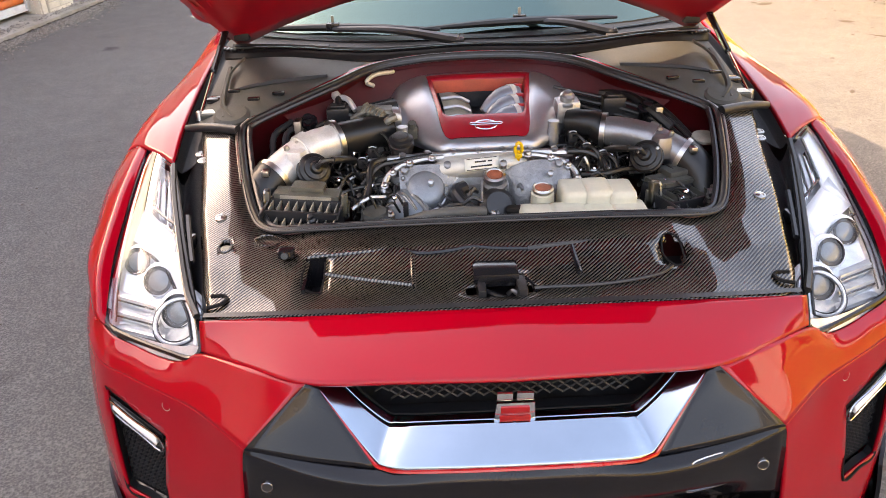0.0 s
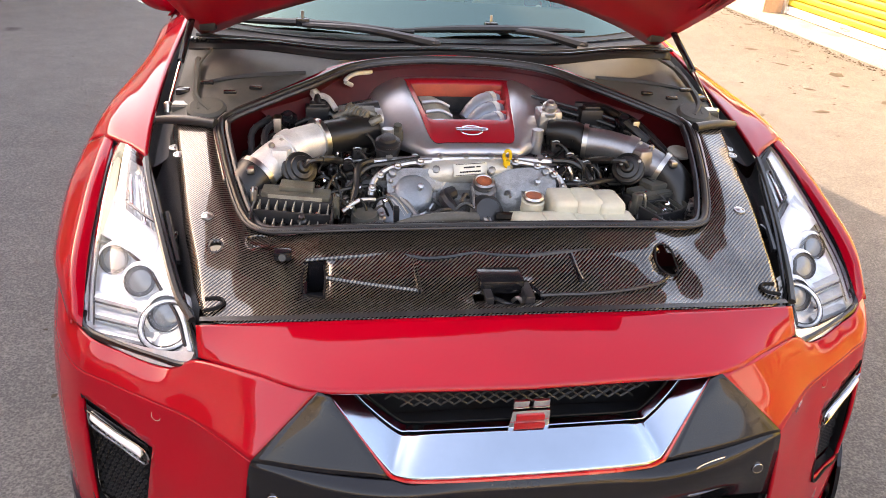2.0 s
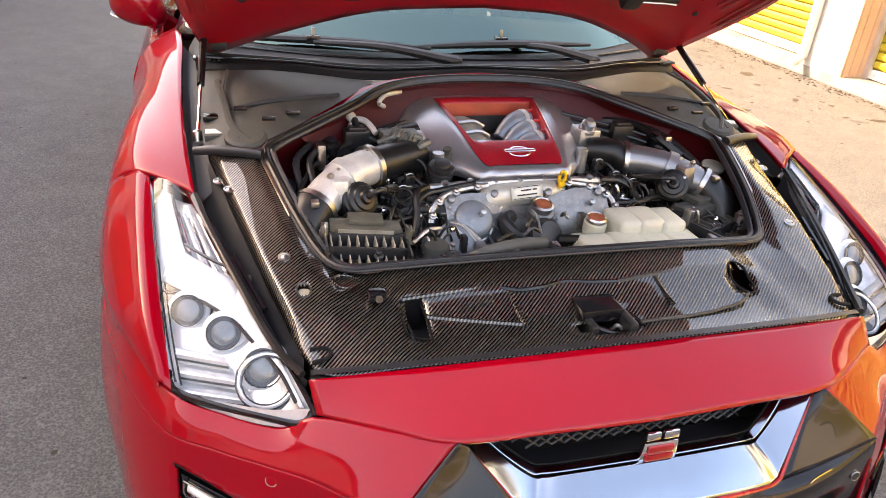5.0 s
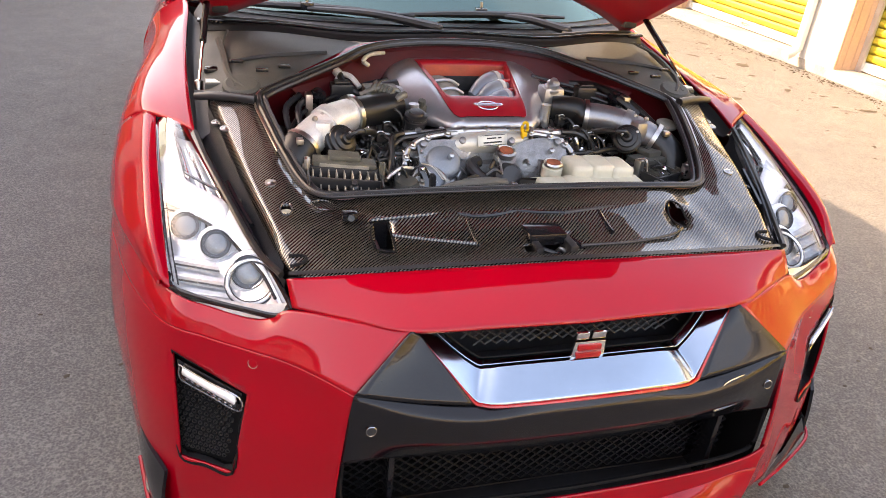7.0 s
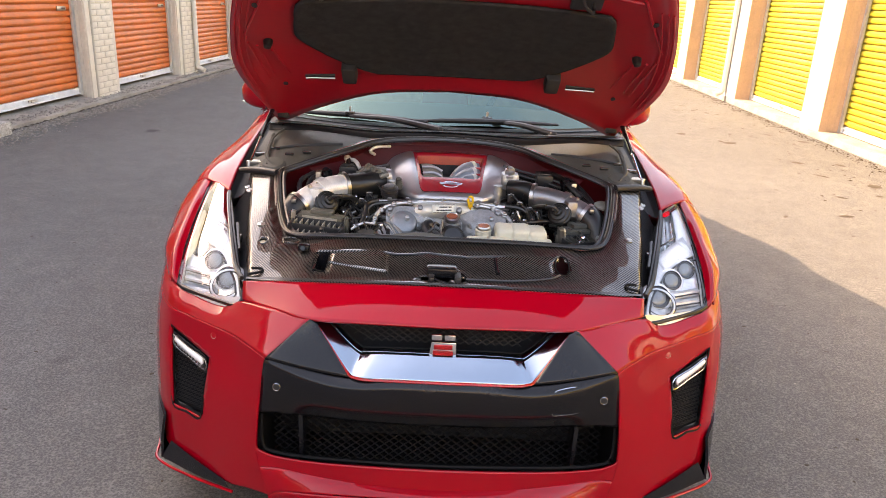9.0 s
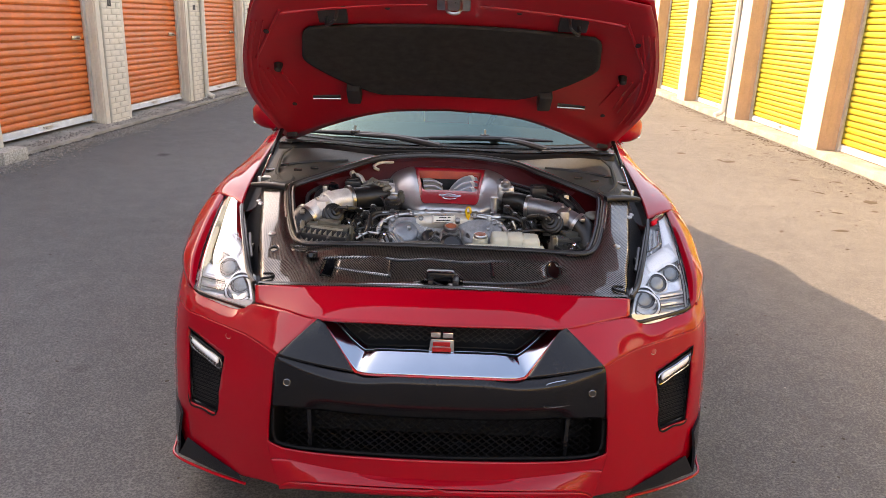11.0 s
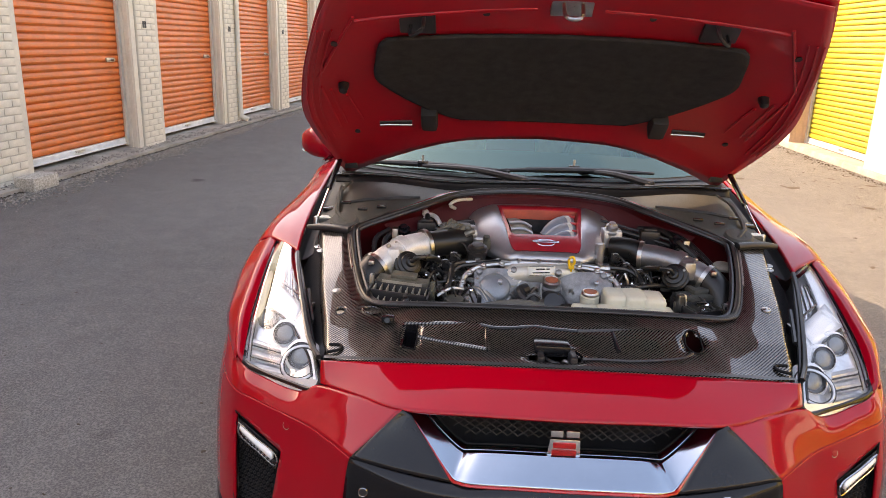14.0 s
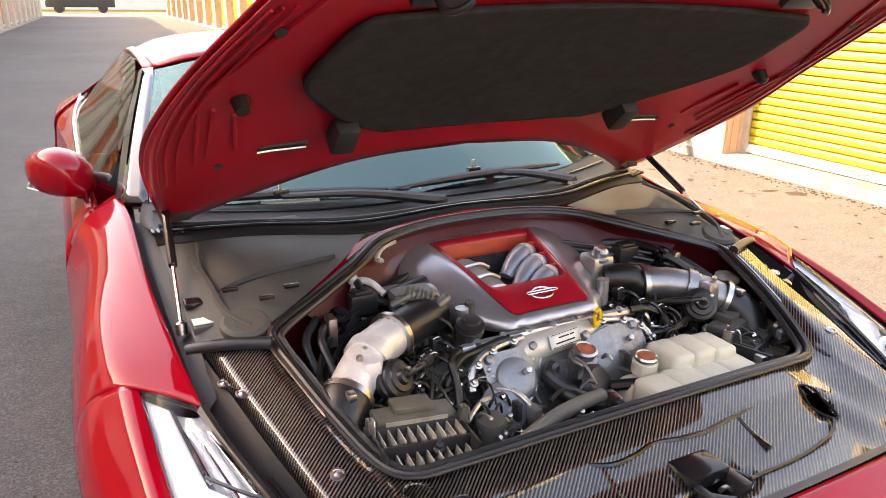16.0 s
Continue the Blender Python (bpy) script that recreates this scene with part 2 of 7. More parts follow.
YELLOW = surface("yellow_door_paint", (0.34, 0.275, 0.022), 0.45, vary=0.12, scale=1.6)
CREAM = surface("cream_masonry_paint", (0.60, 0.54, 0.455), 0.8, vary=0.14, scale=3.0, bump=0.4, bump_scale=60)
WHITE_MAS = surface("white_masonry_paint", (0.56, 0.545, 0.50), 0.8, vary=0.1, scale=3.0, bump=0.4, bump_scale=60)
# sides of the white pillars: warm bounced light is put into this colour
PEACH = surface("peach_bounce_on_white", (0.60, 0.40, 0.27), 0.8, vary=0.14, scale=3.0, bump=0.4, bump_scale=60)
MORTAR = surface("mortar", (0.45, 0.41, 0.34), 0.9, vary=0.15, scale=10)
CONCRETE = surface("concrete", (0.30, 0.27, 0.23), 0.9, vary=0.38, scale=3.5, bump=0.5, bump_scale=90)
BAR_WHITE = surface("pale_bar", (0.64, 0.67, 0.69), 0.4, metal=0.3, vary=0.18, scale=8)
GALV = surface("galvanised_bar", (0.62, 0.61, 0.58), 0.45, metal=0.6, vary=0.15, scale=8)
PALE_GRIT = surface("pale_grit", (0.42, 0.385, 0.33), 0.9, vary=0.55, scale=60)
STONE = surface("gravel_stone", (0.25, 0.225, 0.195), 0.9, vary=0.6, scale=30)
LEAF = surface("dead_leaf", (0.060, 0.045, 0.030), 0.9, vary=0.4, scale=30)
ROOFING = surface("roof_sheet", (0.35, 0.33, 0.30), 0.7)
TRUCK_PAINT = surface("truck_black_paint", (0.015, 0.015, 0.018), 0.3, coat=0.8)


# ---- builders ----
def finish(ob, smooth=True, angle=35):
    me = ob.data
    for p in me.polygons:
        p.use_smooth = smooth
    if smooth:
        me.set_sharp_from_angle(angle=radians(angle))
    return ob


def part(name, bm, material, parent=None, label="", smooth=True, angle=35):
    """Links a bmesh as one mesh object, under a thing or a part."""
    me = bpy.data.meshes.new(name)
    bm.normal_update()
    bm.to_mesh(me)
    bm.free()
    me.materials.append(material)
    ob = new(name, me)
    if parent is not None:
        ob.parent = parent
        base = Vector((0, 0, 0))
        p = parent
        while p is not None:
            base += p.location
            p = p.parent
        ob.location = -base
    finish(ob, smooth, angle)
    return tagged(ob, label)


def thing(name, at, label, category, group="", kind=""):
    e = new(name)
    e.location = at
    e.empty_display_size = 0.1
    return tagged(e, label, category, group, kind)


def mirrored(bm):
    b2 = bm.copy()
    for v in b2.verts:
        v.co.x = -v.co.x
    bmesh.ops.reverse_faces(b2, faces=b2.faces)
    return b2


def both(name, make, material, parent, label="", **kw):
    """The same part on both sides of the car; make() returns the bmesh of the +x one."""
    bm = make()
    other = mirrored(bm)
    return part(name, bm, material, parent, label, **kw), part(name, other, material, parent, label, **kw)


def cr(pts, per):
    """Catmull-Rom through points, per samples in each stretch."""
    p = [np.array(q, float) for q in pts]
    p = [2 * p[0] - p[1]] + p + [2 * p[-1] - p[-2]]
    out = []
    for i in range(1, len(p) - 2):
        for k in range(per):
            t = k / per
            a, b, c, d = p[i - 1], p[i], p[i + 1], p[i + 2]
            out.append(0.5 * (2 * b + (c - a) * t + (2 * a - 5 * b + 4 * c - d) * t * t + (3 * b - a - 3 * c + d) * t**3))
    out.append(p[-2])
    return out


def patch(rows, per_u=6, per_v=6, bm=None, holes=(), axes=(0, 2)):
    """A smooth sheet through a small net of points. holes: polygons, in the two axes given, left open."""
    bm = bm or bmesh.new()
    fine = [cr(r, per_u) for r in rows]
    cols = [cr([f[i] for f in fine], per_v) for i in range(len(fine[0]))]
    grid = [[bm.verts.new(c[j]) for c in cols] for j in range(len(cols[0]))]
    for j in range(len(grid) - 1):
        for i in range(len(grid[0]) - 1):
            q = (grid[j][i], grid[j][i + 1], grid[j + 1][i + 1], grid[j + 1][i])
            mid = sum((v.co for v in q), Vector()) / 4
            if any(inside(h, mid[axes[0]], mid[axes[1]]) for h in holes):
                continue
            if len({tuple(round(c, 5) for c in v.co) for v in q}) < 4:
                continue
            bm.faces.new(q)
    loose = [v for v in bm.verts if not v.link_faces]
    bmesh.ops.delete(bm, geom=loose, context="VERTS")
    for h in holes:
        trim_hole(bm, h, axes)
    return bm


def trim_hole(bm, poly, axes=(0, 2), reach=0.02):
    """Draws the torn rim of an opening onto its outline, sliding along the sheet."""
    bm.normal_update()
    u, w = axes
    d = 3 - u - w
    rim = {v for e in bm.edges if len(e.link_faces) == 1 for v in e.verts}
    ends = list(zip(poly, poly[1:] + poly[:1]))

    def slide(v, a, b):
        n = v.normal
        da, db = a - v.co[u], b - v.co[w]
        if abs(n[d]) > 0.15:
            v.co[d] -= (n[u] * da + n[w] * db) / n[d]
        v.co[u], v.co[w] = a, b

    near = []
    for v in rim:
        best = None
        for (x1, y1), (x2, y2) in ends:
            k = ((v.co[u] - x1) * (x2 - x1) + (v.co[w] - y1) * (y2 - y1)) / ((x2 - x1) ** 2 + (y2 - y1) ** 2)
            k = min(1, max(0, k))
            px, py = x1 + k * (x2 - x1), y1 + k * (y2 - y1)
            far = math.hypot(px - v.co[u], py - v.co[w])
            if best is None or far < best[0]:
                best = (far, px, py)
        if best[0] < reach:
            near.append(v)
            slide(v, best[1], best[2])
    for x1, y1 in poly:
        if near:
            v = min(near, key=lambda q: math.hypot(q.co[u] - x1, q.co[w] - y1))
            if math.hypot(v.co[u] - x1, v.co[w] - y1) < reach:
                slide(v, x1, y1)
                near.remove(v)


def inside(poly, x, y):
    odd = False
    for (x1, y1), (x2, y2) in zip(poly, poly[1:] + poly[:1]):
        if (y1 > y) != (y2 > y) and x < (x2 - x1) * (y - y1) / (y2 - y1) + x1:
            odd = not odd
    return odd


def thick(ob, t, offset=-1.0):
    s = ob.modifiers.new("thickness", "SOLIDIFY")
    s.thickness, s.offset = t, offset
    return ob


def box(x0, x1, y0, y1, z0, z1, bm=None, bev=0.0):
    bm = bm or bmesh.new()
    v = [bm.verts.new((x, y, z)) for x in (x0, x1) for y in (y0, y1) for z in (z0, z1)]
    fs = [bm.faces.new([v[i] for i in f]) for f in ((0, 1, 3, 2), (4, 6, 7, 5), (0, 4, 5, 1), (2, 3, 7, 6), (0, 2, 6, 4), (1, 5, 7, 3))]
    if bev:
        es = list({e for f in fs for e in f.edges})
        bmesh.ops.bevel(bm, geom=es, offset=bev, segments=2, affect="EDGES", profile=0.6)
    return bm


def prism(outline, z0, z1, bm=None, bev=0.0, shift=(0, 0), grow=1.0):
    """An upright block over an outline in x, y; its top may be shifted and scaled about its middle."""
    bm = bm or bmesh.new()
    cx = sum(p[0] for p in outline) / len(outline)
    cy = sum(p[1] for p in outline) / len(outline)
    lo = [bm.verts.new((x, y, z0)) for x, y in outline]
    hi = [bm.verts.new((cx + (x - cx) * grow + shift[0], cy + (y - cy) * grow + shift[1], z1)) for x, y in outline]
    n = len(outline)
    fs = [bm.faces.new(lo[::-1]), bm.faces.new(hi)]
    fs += [bm.faces.new((lo[i], lo[(i + 1) % n], hi[(i + 1) % n], hi[i])) for i in range(n)]
    if bev:
        bmesh.ops.bevel(bm, geom=list({e for f in fs for e in f.edges}), offset=bev, segments=2, affect="EDGES", profile=0.6)
    return bm


def tube(points, r, per=5, sides=10, bm=None, closed=False, ribs=0.0):
    """A round bar along a smooth line; r is one radius or one for each point. ribs: depth of bellows."""
    bm = bm or bmesh.new()
    pts = list(points)
    if closed:
        pts = pts + [pts[0]]
    rr = r if isinstance(r, (list, tuple)) else [r] * len(pts)
    line = cr(pts, per)
    rad = [float(q[0]) for q in cr([(a, 0, 0) for a in rr], per)]
    rings, up = [], Vector((0, 0, 1))
    for i, p in enumerate(line):
        a = Vector(line[max(0, i - 1)])
        b = Vector(line[min(len(line) - 1, i + 1)])
        if closed and i in (0, len(line) - 1):
            a, b = Vector(line[-2]), Vector(line[1])
        d = (b - a).normalized()
        side = d.cross(up if abs(d.z) < 0.95 else Vector((1, 0, 0))).normalized()
        top = side.cross(d)
        k = rad[i] + (ribs if ribs and i % 2 else 0)
        rings.append([bm.verts.new(Vector(p) + k * (math.cos(2 * math.pi * s / sides) * side + math.sin(2 * math.pi * s / sides) * top)) for s in range(sides)])
    for a, b in zip(rings, rings[1:]):
        for s in range(sides):
            bm.faces.new((a[s], a[(s + 1) % sides], b[(s + 1) % sides], b[s]))
    if not closed:
        bm.faces.new(rings[0][::-1])
        bm.faces.new(rings[-1])
    return bm


def lathe(profile, at, axis=(0, 0, 1), sides=24, bm=None):
    """A turned form: pairs of radius and height along an axis from a place."""
    bm = bm or bmesh.new()
    q = Vector((0, 0, 1)).rotation_difference(Vector(axis).normalized())
    rings = []
    for r, h in profile:
        rings.append([bm.verts.new(Vector(at) + q @ Vector((r * math.cos(2 * math.pi * s / sides), r * math.sin(2 * math.pi * s / sides), h))) for s in range(sides)])
    for a, b in zip(rings, rings[1:]):
        for s in range(sides):
            bm.faces.new((a[s], a[(s + 1) % sides], b[(s + 1) % sides], b[s]))
    bm.faces.new(rings[0][::-1])
    bm.faces.new(rings[-1])
    return bm


def join(*bms):
    out = bms[0]
    for b in bms[1:]:
        me = bpy.data.meshes.new("tmp")
        b.to_mesh(me)
        out.from_mesh(me)
        b.free()
        bpy.data.meshes.remove(me)
    return out


def whole(bm):
    """A half with its mirror image, sewn along the middle."""
    out = join(bm, mirrored(bm))
    bmesh.ops.remove_doubles(out, verts=[v for v in out.verts if abs(v.co.x) < 1e-4], dist=2e-4)
    bmesh.ops.recalc_face_normals(out, faces=out.faces)
    return out


# ---- ground and storage rows ----
TURN = radians(-2.5)
SIDE_TURN = {-1: radians(-3.18), 1: radians(-1.72)}
V0, V1 = -16.0, 58.0


def along(ob, side=0):
    """Turns what was built along the axes of the lane, or of one of its rows, into the world."""
    ob.rotation_euler = (0, 0, SIDE_TURN.get(side, TURN))
    return ob


def build_ground():
    bm = bmesh.new()
    xs = [-400, -60] + [x * 2.0 for x in range(-10, 11)] + [60, 400]
    ys = [-400, -60] + [y * 4.0 for y in range(-6, 20)] + [140, 400]
    g = [[bm.verts.new((x, y, 0.012 * noise.noise((x * 0.2, y * 0.15, 3)) if abs(x) > 3 or y > 8 else 0)) for x in xs] for y in ys]
    for j in range(len(ys) - 1):
        for i in range(len(xs) - 1):
            bm.faces.new((g[j][i], g[j][i + 1], g[j + 1][i + 1], g[j + 1][i]))
    ob = part("ground", bm, ASPHALT)
    tagged(ob, "worn grey asphalt lane, half in shade, half sunlit", "ground", kind="structure")


def door_mesh(width, top):
    """A ribbed roll-up sheet over z, facing +y of its own, its foot at z = 0."""
    bm = bmesh.new()
    pitch = 0.077
    n = int(top / pitch)
    prof = []
    for i in range(n):
        z = i * pitch
        prof += [(-0.012, z), (-0.012, z + pitch * 0.15), (0.014, z + pitch * 0.18), (0.021, z + pitch * 0.42), (0.018, z + pitch * 0.72), (0.010, z + pitch * 0.99)]
    prof.append((-0.012, n * pitch))
    a = [bm.verts.new((-width / 2, y, z)) for y, z in prof]
    b = [bm.verts.new((width / 2, y, z)) for y, z in prof]
    for i in range(len(prof) - 1):
        bm.faces.new((a[i], b[i], b[i + 1], a[i + 1]))
    return bm


def build_row(side, face, door_at, first, period, pillar_w, height, door_mat, name, names):
    """One row of storage units. side: -1 or 1; face: how far the pillars stand from the lane's middle."""
    s = side
    turn = SIDE_TURN[s]
    top_of_door = 2.42
    kerb = 0.09
    n0 = math.floor((V0 - first) / period)
    n1 = math.ceil((V1 - first) / period)
    pill_mat = CREAM if s < 0 else WHITE_MAS
    vis = [k for k in range(n0, n1 + 1)]
    # the wall above the doors, and the rooms' backs
    a, b = sorted((s * door_at + s * 0.02, s * (door_at + 5.0)))
    bm = box(a, b, V0, V1 + 1.0, top_of_door, height)
    a, b = sorted((s * (door_at + 0.45), s * (door_at + 5.0)))
    box(a, b, V0, V1 + 1.0, 0.0, top_of_door - 0.003, bm)
    wall = along(part(name, bm, pill_mat, smooth=False), s)
    tagged(wall, "painted masonry wall of a storage row, over the doors", "wall", kind="structure")
    a, b = sorted((s * (face - 0.10), s * (door_at + 5.2)))
    roof = along(part("roof", box(a, b, V0 - 0.1, V1 + 1.1, height + 0.003, height + 0.14), ROOFING, smooth=False), s)
    tagged(roof, "flat roof edge of the storage row", "roof", kind="structure")
    # kerb under the doors
    a, b = sorted((s * (door_at - 0.30), s * (door_at + 0.44)))
    bm = box(a, b, V0, V1, -0.05, kerb, bev=0.012)
    if s < 0:
        # a sloped apron runs down to the lane
        for v in bm.verts:
            v.co.z = min(v.co.z, .022 + .068 * min(1, max(0, (-v.co.x - 4.70) / .30)))
            if v.co.x > -4.78:
                v.co.x += .06
    k_ob = along(part("kerb", bm, CONCRETE), s)
    tagged(k_ob, "weathered concrete kerb under the storage doors", "kerb", kind="structure")
    # pillars
    a, b = sorted((s * face, s * (door_at + 0.449)))
    pmesh = None
    post, back = (0.10, 0.02) if s < 0 else (0.012, 0.003)
    for k in vis:
        v = first + k * period
        if v < V0 or v > V1:
            continue
        pil = thing("pillar", (0, 0, 0), "painted masonry pillar between storage doors", "pillar", "pillars of the storage row", "structure")
        pil.rotation_euler = (0, 0, turn)
        pil.location = Matrix.Rotation(turn, 3, "Z") @ Vector((0, v, 0))
        if pmesh is None:
            bm = box(a, b, 0.0, pillar_w, 0.0, height - 0.004, bev=0.008)
            shaft = part("shaft", bm, MORTAR if s < 0 else WHITE_MAS, smooth=False)
            bm = box(*sorted((s * (face + back), s * (door_at + 0.3))), -post, -0.002, 0.0, top_of_door)
            for u0, u1 in ((.02, .045), (.085, .11), (.18, .20)):
                box(*sorted((s * (face + back + u0), s * (face + back + u1))), -post - (.014 if s < 0 else .008), -post - .001, 0.0, top_of_door, bm)
            trim_a = part("door_post", bm, CREAM if s < 0 else PEACH, smooth=False)
            bm = box(*sorted((s * (face + back), s * (door_at + 0.3))), pillar_w + 0.002, pillar_w + post, 0.0, top_of_door)
            trim_b = part("door_post", bm, CREAM if s < 0 else PEACH, smooth=False)
            pmesh = (shaft.data, trim_a.data, trim_b.data)
            made = [shaft, trim_a, trim_b]
        else:
            made = [new(nm, me) for nm, me in zip(("shaft", "door_post", "door_post"), pmesh)]
        for o in made:
            o.parent = pil
            o.location = (0, 0, 0)
        PILLARS[s].append((v, pil))
    # doors
    w = period - pillar_w - 2 * post
    first_door = None
    for j, k in enumerate(vis[:-1]):
        v = first + k * period + pillar_w + post + w / 2
        if v - w < V0 or v + w > V1:
            continue
        m = Matrix.Rotation(turn, 4, "Z") @ Matrix.Translation((s * door_at, v, kerb)) @ Matrix.Rotation(radians(90) * s, 4, "Z")
        if first_door is None:
            d = thing("door_1", (0, 0, 0), "closed ribbed roll-up storage door, painted " + names, "door", "roll-up doors", "structure")
            bm = door_mesh(w - 0.02, top_of_door - kerb - 0.10)
            for vv in bm.verts:
                vv.co.z += 0.092
            part("curtain", bm, door_mat, d, smooth=False)
            part("bottom_bar", join(box(-w / 2 + 0.01, w / 2 - 0.01, -0.02, 0.022, 0.012, 0.090, bev=0.005), box(-w / 2 + 0.01, w / 2 - 0.01, 0.018, 0.040, 0.012, 0.030, bev=0.003)), BAR_WHITE, d, "pale metal bottom bar")
            part("pull", join(box(-.09, .09, .024, .034, .050, .072, bev=.003), box(-.05, .05, .030, .044, .040, .052, bev=.003)), STEEL, d, "small steel pull")
            for xx in (-w / 2 + 0.03, w / 2 - 0.03):
                part("track", box(xx - 0.03, xx + 0.03, 0.022, 0.05, 0.0, top_of_door - kerb), GALV, d, smooth=False)
            part("latch", join(box(-w / 2 + 0.16, -w / 2 + 0.34, 0.018, 0.035, 1.02, 1.07, bev=0.004), lathe([(0.012, 0), (0.012, 0.05)], (-w / 2 + 0.24, 0.03, 1.045), (0, 1, 0), 10)), STEEL, d, "steel slide latch")
            d.matrix_basis = m
            first_door = d
        else:
            d = copy_thing(first_door, m)
        if s < 0 and 16.5 < v < 21.5:
            for c in d.children:
                if c.name.startswith("curtain"):
                    c.data = c.data.copy()
                    c.data.materials[0] = CREAM
            tagged(d, "closed ribbed roll-up storage door, painted cream")
        d.name = "door_%d" % (len(DOORS) + 1)
        DOORS.append((s, v, d))


PILLARS, DOORS = {-1: [], 1: []}, []
build_ground()
build_row(-1, 4.843, 5.043, 7.658, 2.79, 0.496, 4.2, ORANGE, "wall_west", "orange")
build_row(1, 4.577, 4.870, 7.827, 3.04, 0.541, 3.1, YELLOW, "wall_east", "yellow")

# ---- the car ----
CAR = thing("car", (0, 2.4, 0), "red sports coupe with its bonnet open, parked in the lane", "car")


# front bumper: top band, sides and chin
DRL_HOLE = [(0.768, 0.590), (0.636, 0.540), (0.672, 0.350), (0.772, 0.352)]


def bumper_half():
    bm = bmesh.new()
    top = [(0, .330, .760), (.18, .333, .758), (.348, .340, .753), (.45, .348, .748), (.555, .358, .741)]
    mid = [(0, .263, .7335), (.18, .266, .7325), (.348, .276, .7285), (.45, .304, .728), (.552, .338, .723)]
    low = [(0, .200, .700), (.18, .206, .700), (.348, .215, .701), (.45, .262, .704), (.548, .318, .702)]
    patch([top, mid, low], 8, 6, bm)
    r0 = [(.348, .215, .701), (.45, .262, .704), (.548, .318, .698), (.605, .334, .672), (.69, .380, .676), (.770, .436, .690), (.853, .600, .7205), (.912, .850, .7195)]
    r05 = [(.398, .190, .655), (.476, .233, .662), (.558, .284, .664), (.618, .312, .654), (.698, .357, .659), (.779, .414, .668), (.852, .570, .690), (.912, .825, .686)]
    # the crease: above it the sheet looks up, below it forwards
    rc = [(.455, .165, .608), (.505, .207, .619), (.564, .256, .626), (.63, .297, .631), (.705, .343, .636), (.785, .402, .642), (.855, .545, .655), (.918, .800, .650)]
    patch([r0, r05, rc], 8, 7, bm)
    r1 = [(.463, .163, .570), (.510, .203, .573), (.568, .250, .575), (.634, .289, .577), (.710, .335, .578), (.790, .393, .582), (.861, .520, .585), (.924, .762, .580)]
    r2 = [(.477, .160, .468), (.52, .190, .47), (.58, .233, .47), (.64, .272, .47), (.715, .316, .47), (.797, .375, .47), (.863, .492, .475), (.925, .712, .470)]
    r3 = [(.486, .159, .345), (.525, .180, .34), (.583, .218, .335), (.645, .260, .33), (.72, .309, .33), (.795, .362, .33), (.860, .466, .33), (.914, .680, .335)]
    r35 = [(.470, .150, .262), (.522, .178, .262), (.582, .212, .26), (.648, .258, .26), (.72, .305, .26), (.79, .355, .26), (.856, .452, .265), (.904, .67, .28)]
    r4 = [(.452, .140, .206), (.52, .178, .196), (.58, .208, .187), (.65, .256, .18), (.72, .302, .18), (.782, .348, .18), (.845, .44, .20), (.885, .66, .23)]
    patch([rc, r1, r2, r3, r35, r4], 8, 10, bm, [DRL_HOLE])
    # chin: a steep band under the opening, then a facet that kicks forwards to the lip
    c0 = [(0, .132, .316), (.16, .134, .317), (.32, .140, .320), (.42, .150, .325), (.455, .155, .331), (.478, .158, .341), (.486, .159, .350)]
    ca = [(0, .128, .250), (.16, .130, .256), (.32, .138, .276), (.40, .147, .287), (.435, .150, .291), (.462, .150, .292), (.474, .150, .290)]
    patch([c0, [tuple((Vector(p) + Vector(q)) / 2 + Vector((0, .001, 0))) for p, q in zip(c0, ca)], ca], 6, 5, bm)
    c1 = [(0, .098, .242), (.16, .100, .242), (.32, .112, .239), (.40, .124, .234), (.425, .131, .227), (.442, .137, .216), (.452, .140, .206)]
    patch([ca, [tuple((Vector(p) + Vector(q)) / 2 + Vector((0, -.001, .002))) for p, q in zip(ca, c1)], c1], 6, 5, bm)
    cb = [(0, .100, .222), (.16, .102, .222), (.32, .114, .219), (.40, .127, .214), (.425, .134, .208), (.442, .139, .202), (.452, .142, .198)]
    c2 = [(0, .150, .186), (.16, .152, .187), (.32, .157, .190), (.40, .162, .190), (.43, .164, .190), (.445, .166, .190), (.455, .168, .190)]
    patch([c1, cb, c2], 6, 3, bm)
    return bm


bm = bumper_half()
bumper = part("front_bumper", whole(bm), RED, CAR, "glossy red front bumper")
thick(bumper, 0.006)

# dark lower body behind the openings
part("crash_box", join(box(-.70, .70, .46, .60, .20, .62), box(-.56, .56, .32, .50, .14, .17)), BLACK_MATTE, CAR)
part("undertray", prism([(-.55, .26), (.55, .26), (.84, .60), (.84, 1.9), (-.84, 1.9), (-.84, .60)], .150, .165), BLACK_MATTE, CAR)


def wing_half():
    bm = bmesh.new()
    v0 = [(.334, .223, .691), (.341, .219, .697), (.348, .216, .701)]
    v1 = [(.285, .184, .635), (.345, .190, .645), (.402, .190, .655)]
    v2 = [(.236, .142, .577), (.345, .152, .590), (.455, .166, .608)]
    patch([v0, v1, v2], 6, 8, bm)
    d0 = [(0, .119, .584), (.12, .121, .583), (.236, .142, .577), (.345, .152, .590), (.455, .166, .608)]
    d1 = [(0, .107, .560), (.12, .109, .558), (.236, .117, .556), (.345, .133, .565), (.459, .162, .592)]
    d2 = [(0, .117, .500), (.12, .119, .500), (.236, .125, .500), (.345, .140, .505), (.470, .164, .520)]
    d3 = [(0, .162, .430), (.12, .163, .430), (.236, .168, .432), (.345, .176, .436), (.479, .166, .450)]
    patch([d0, d1, d2, d3], 7, 7, bm)
    return bm


bm = wing_half()
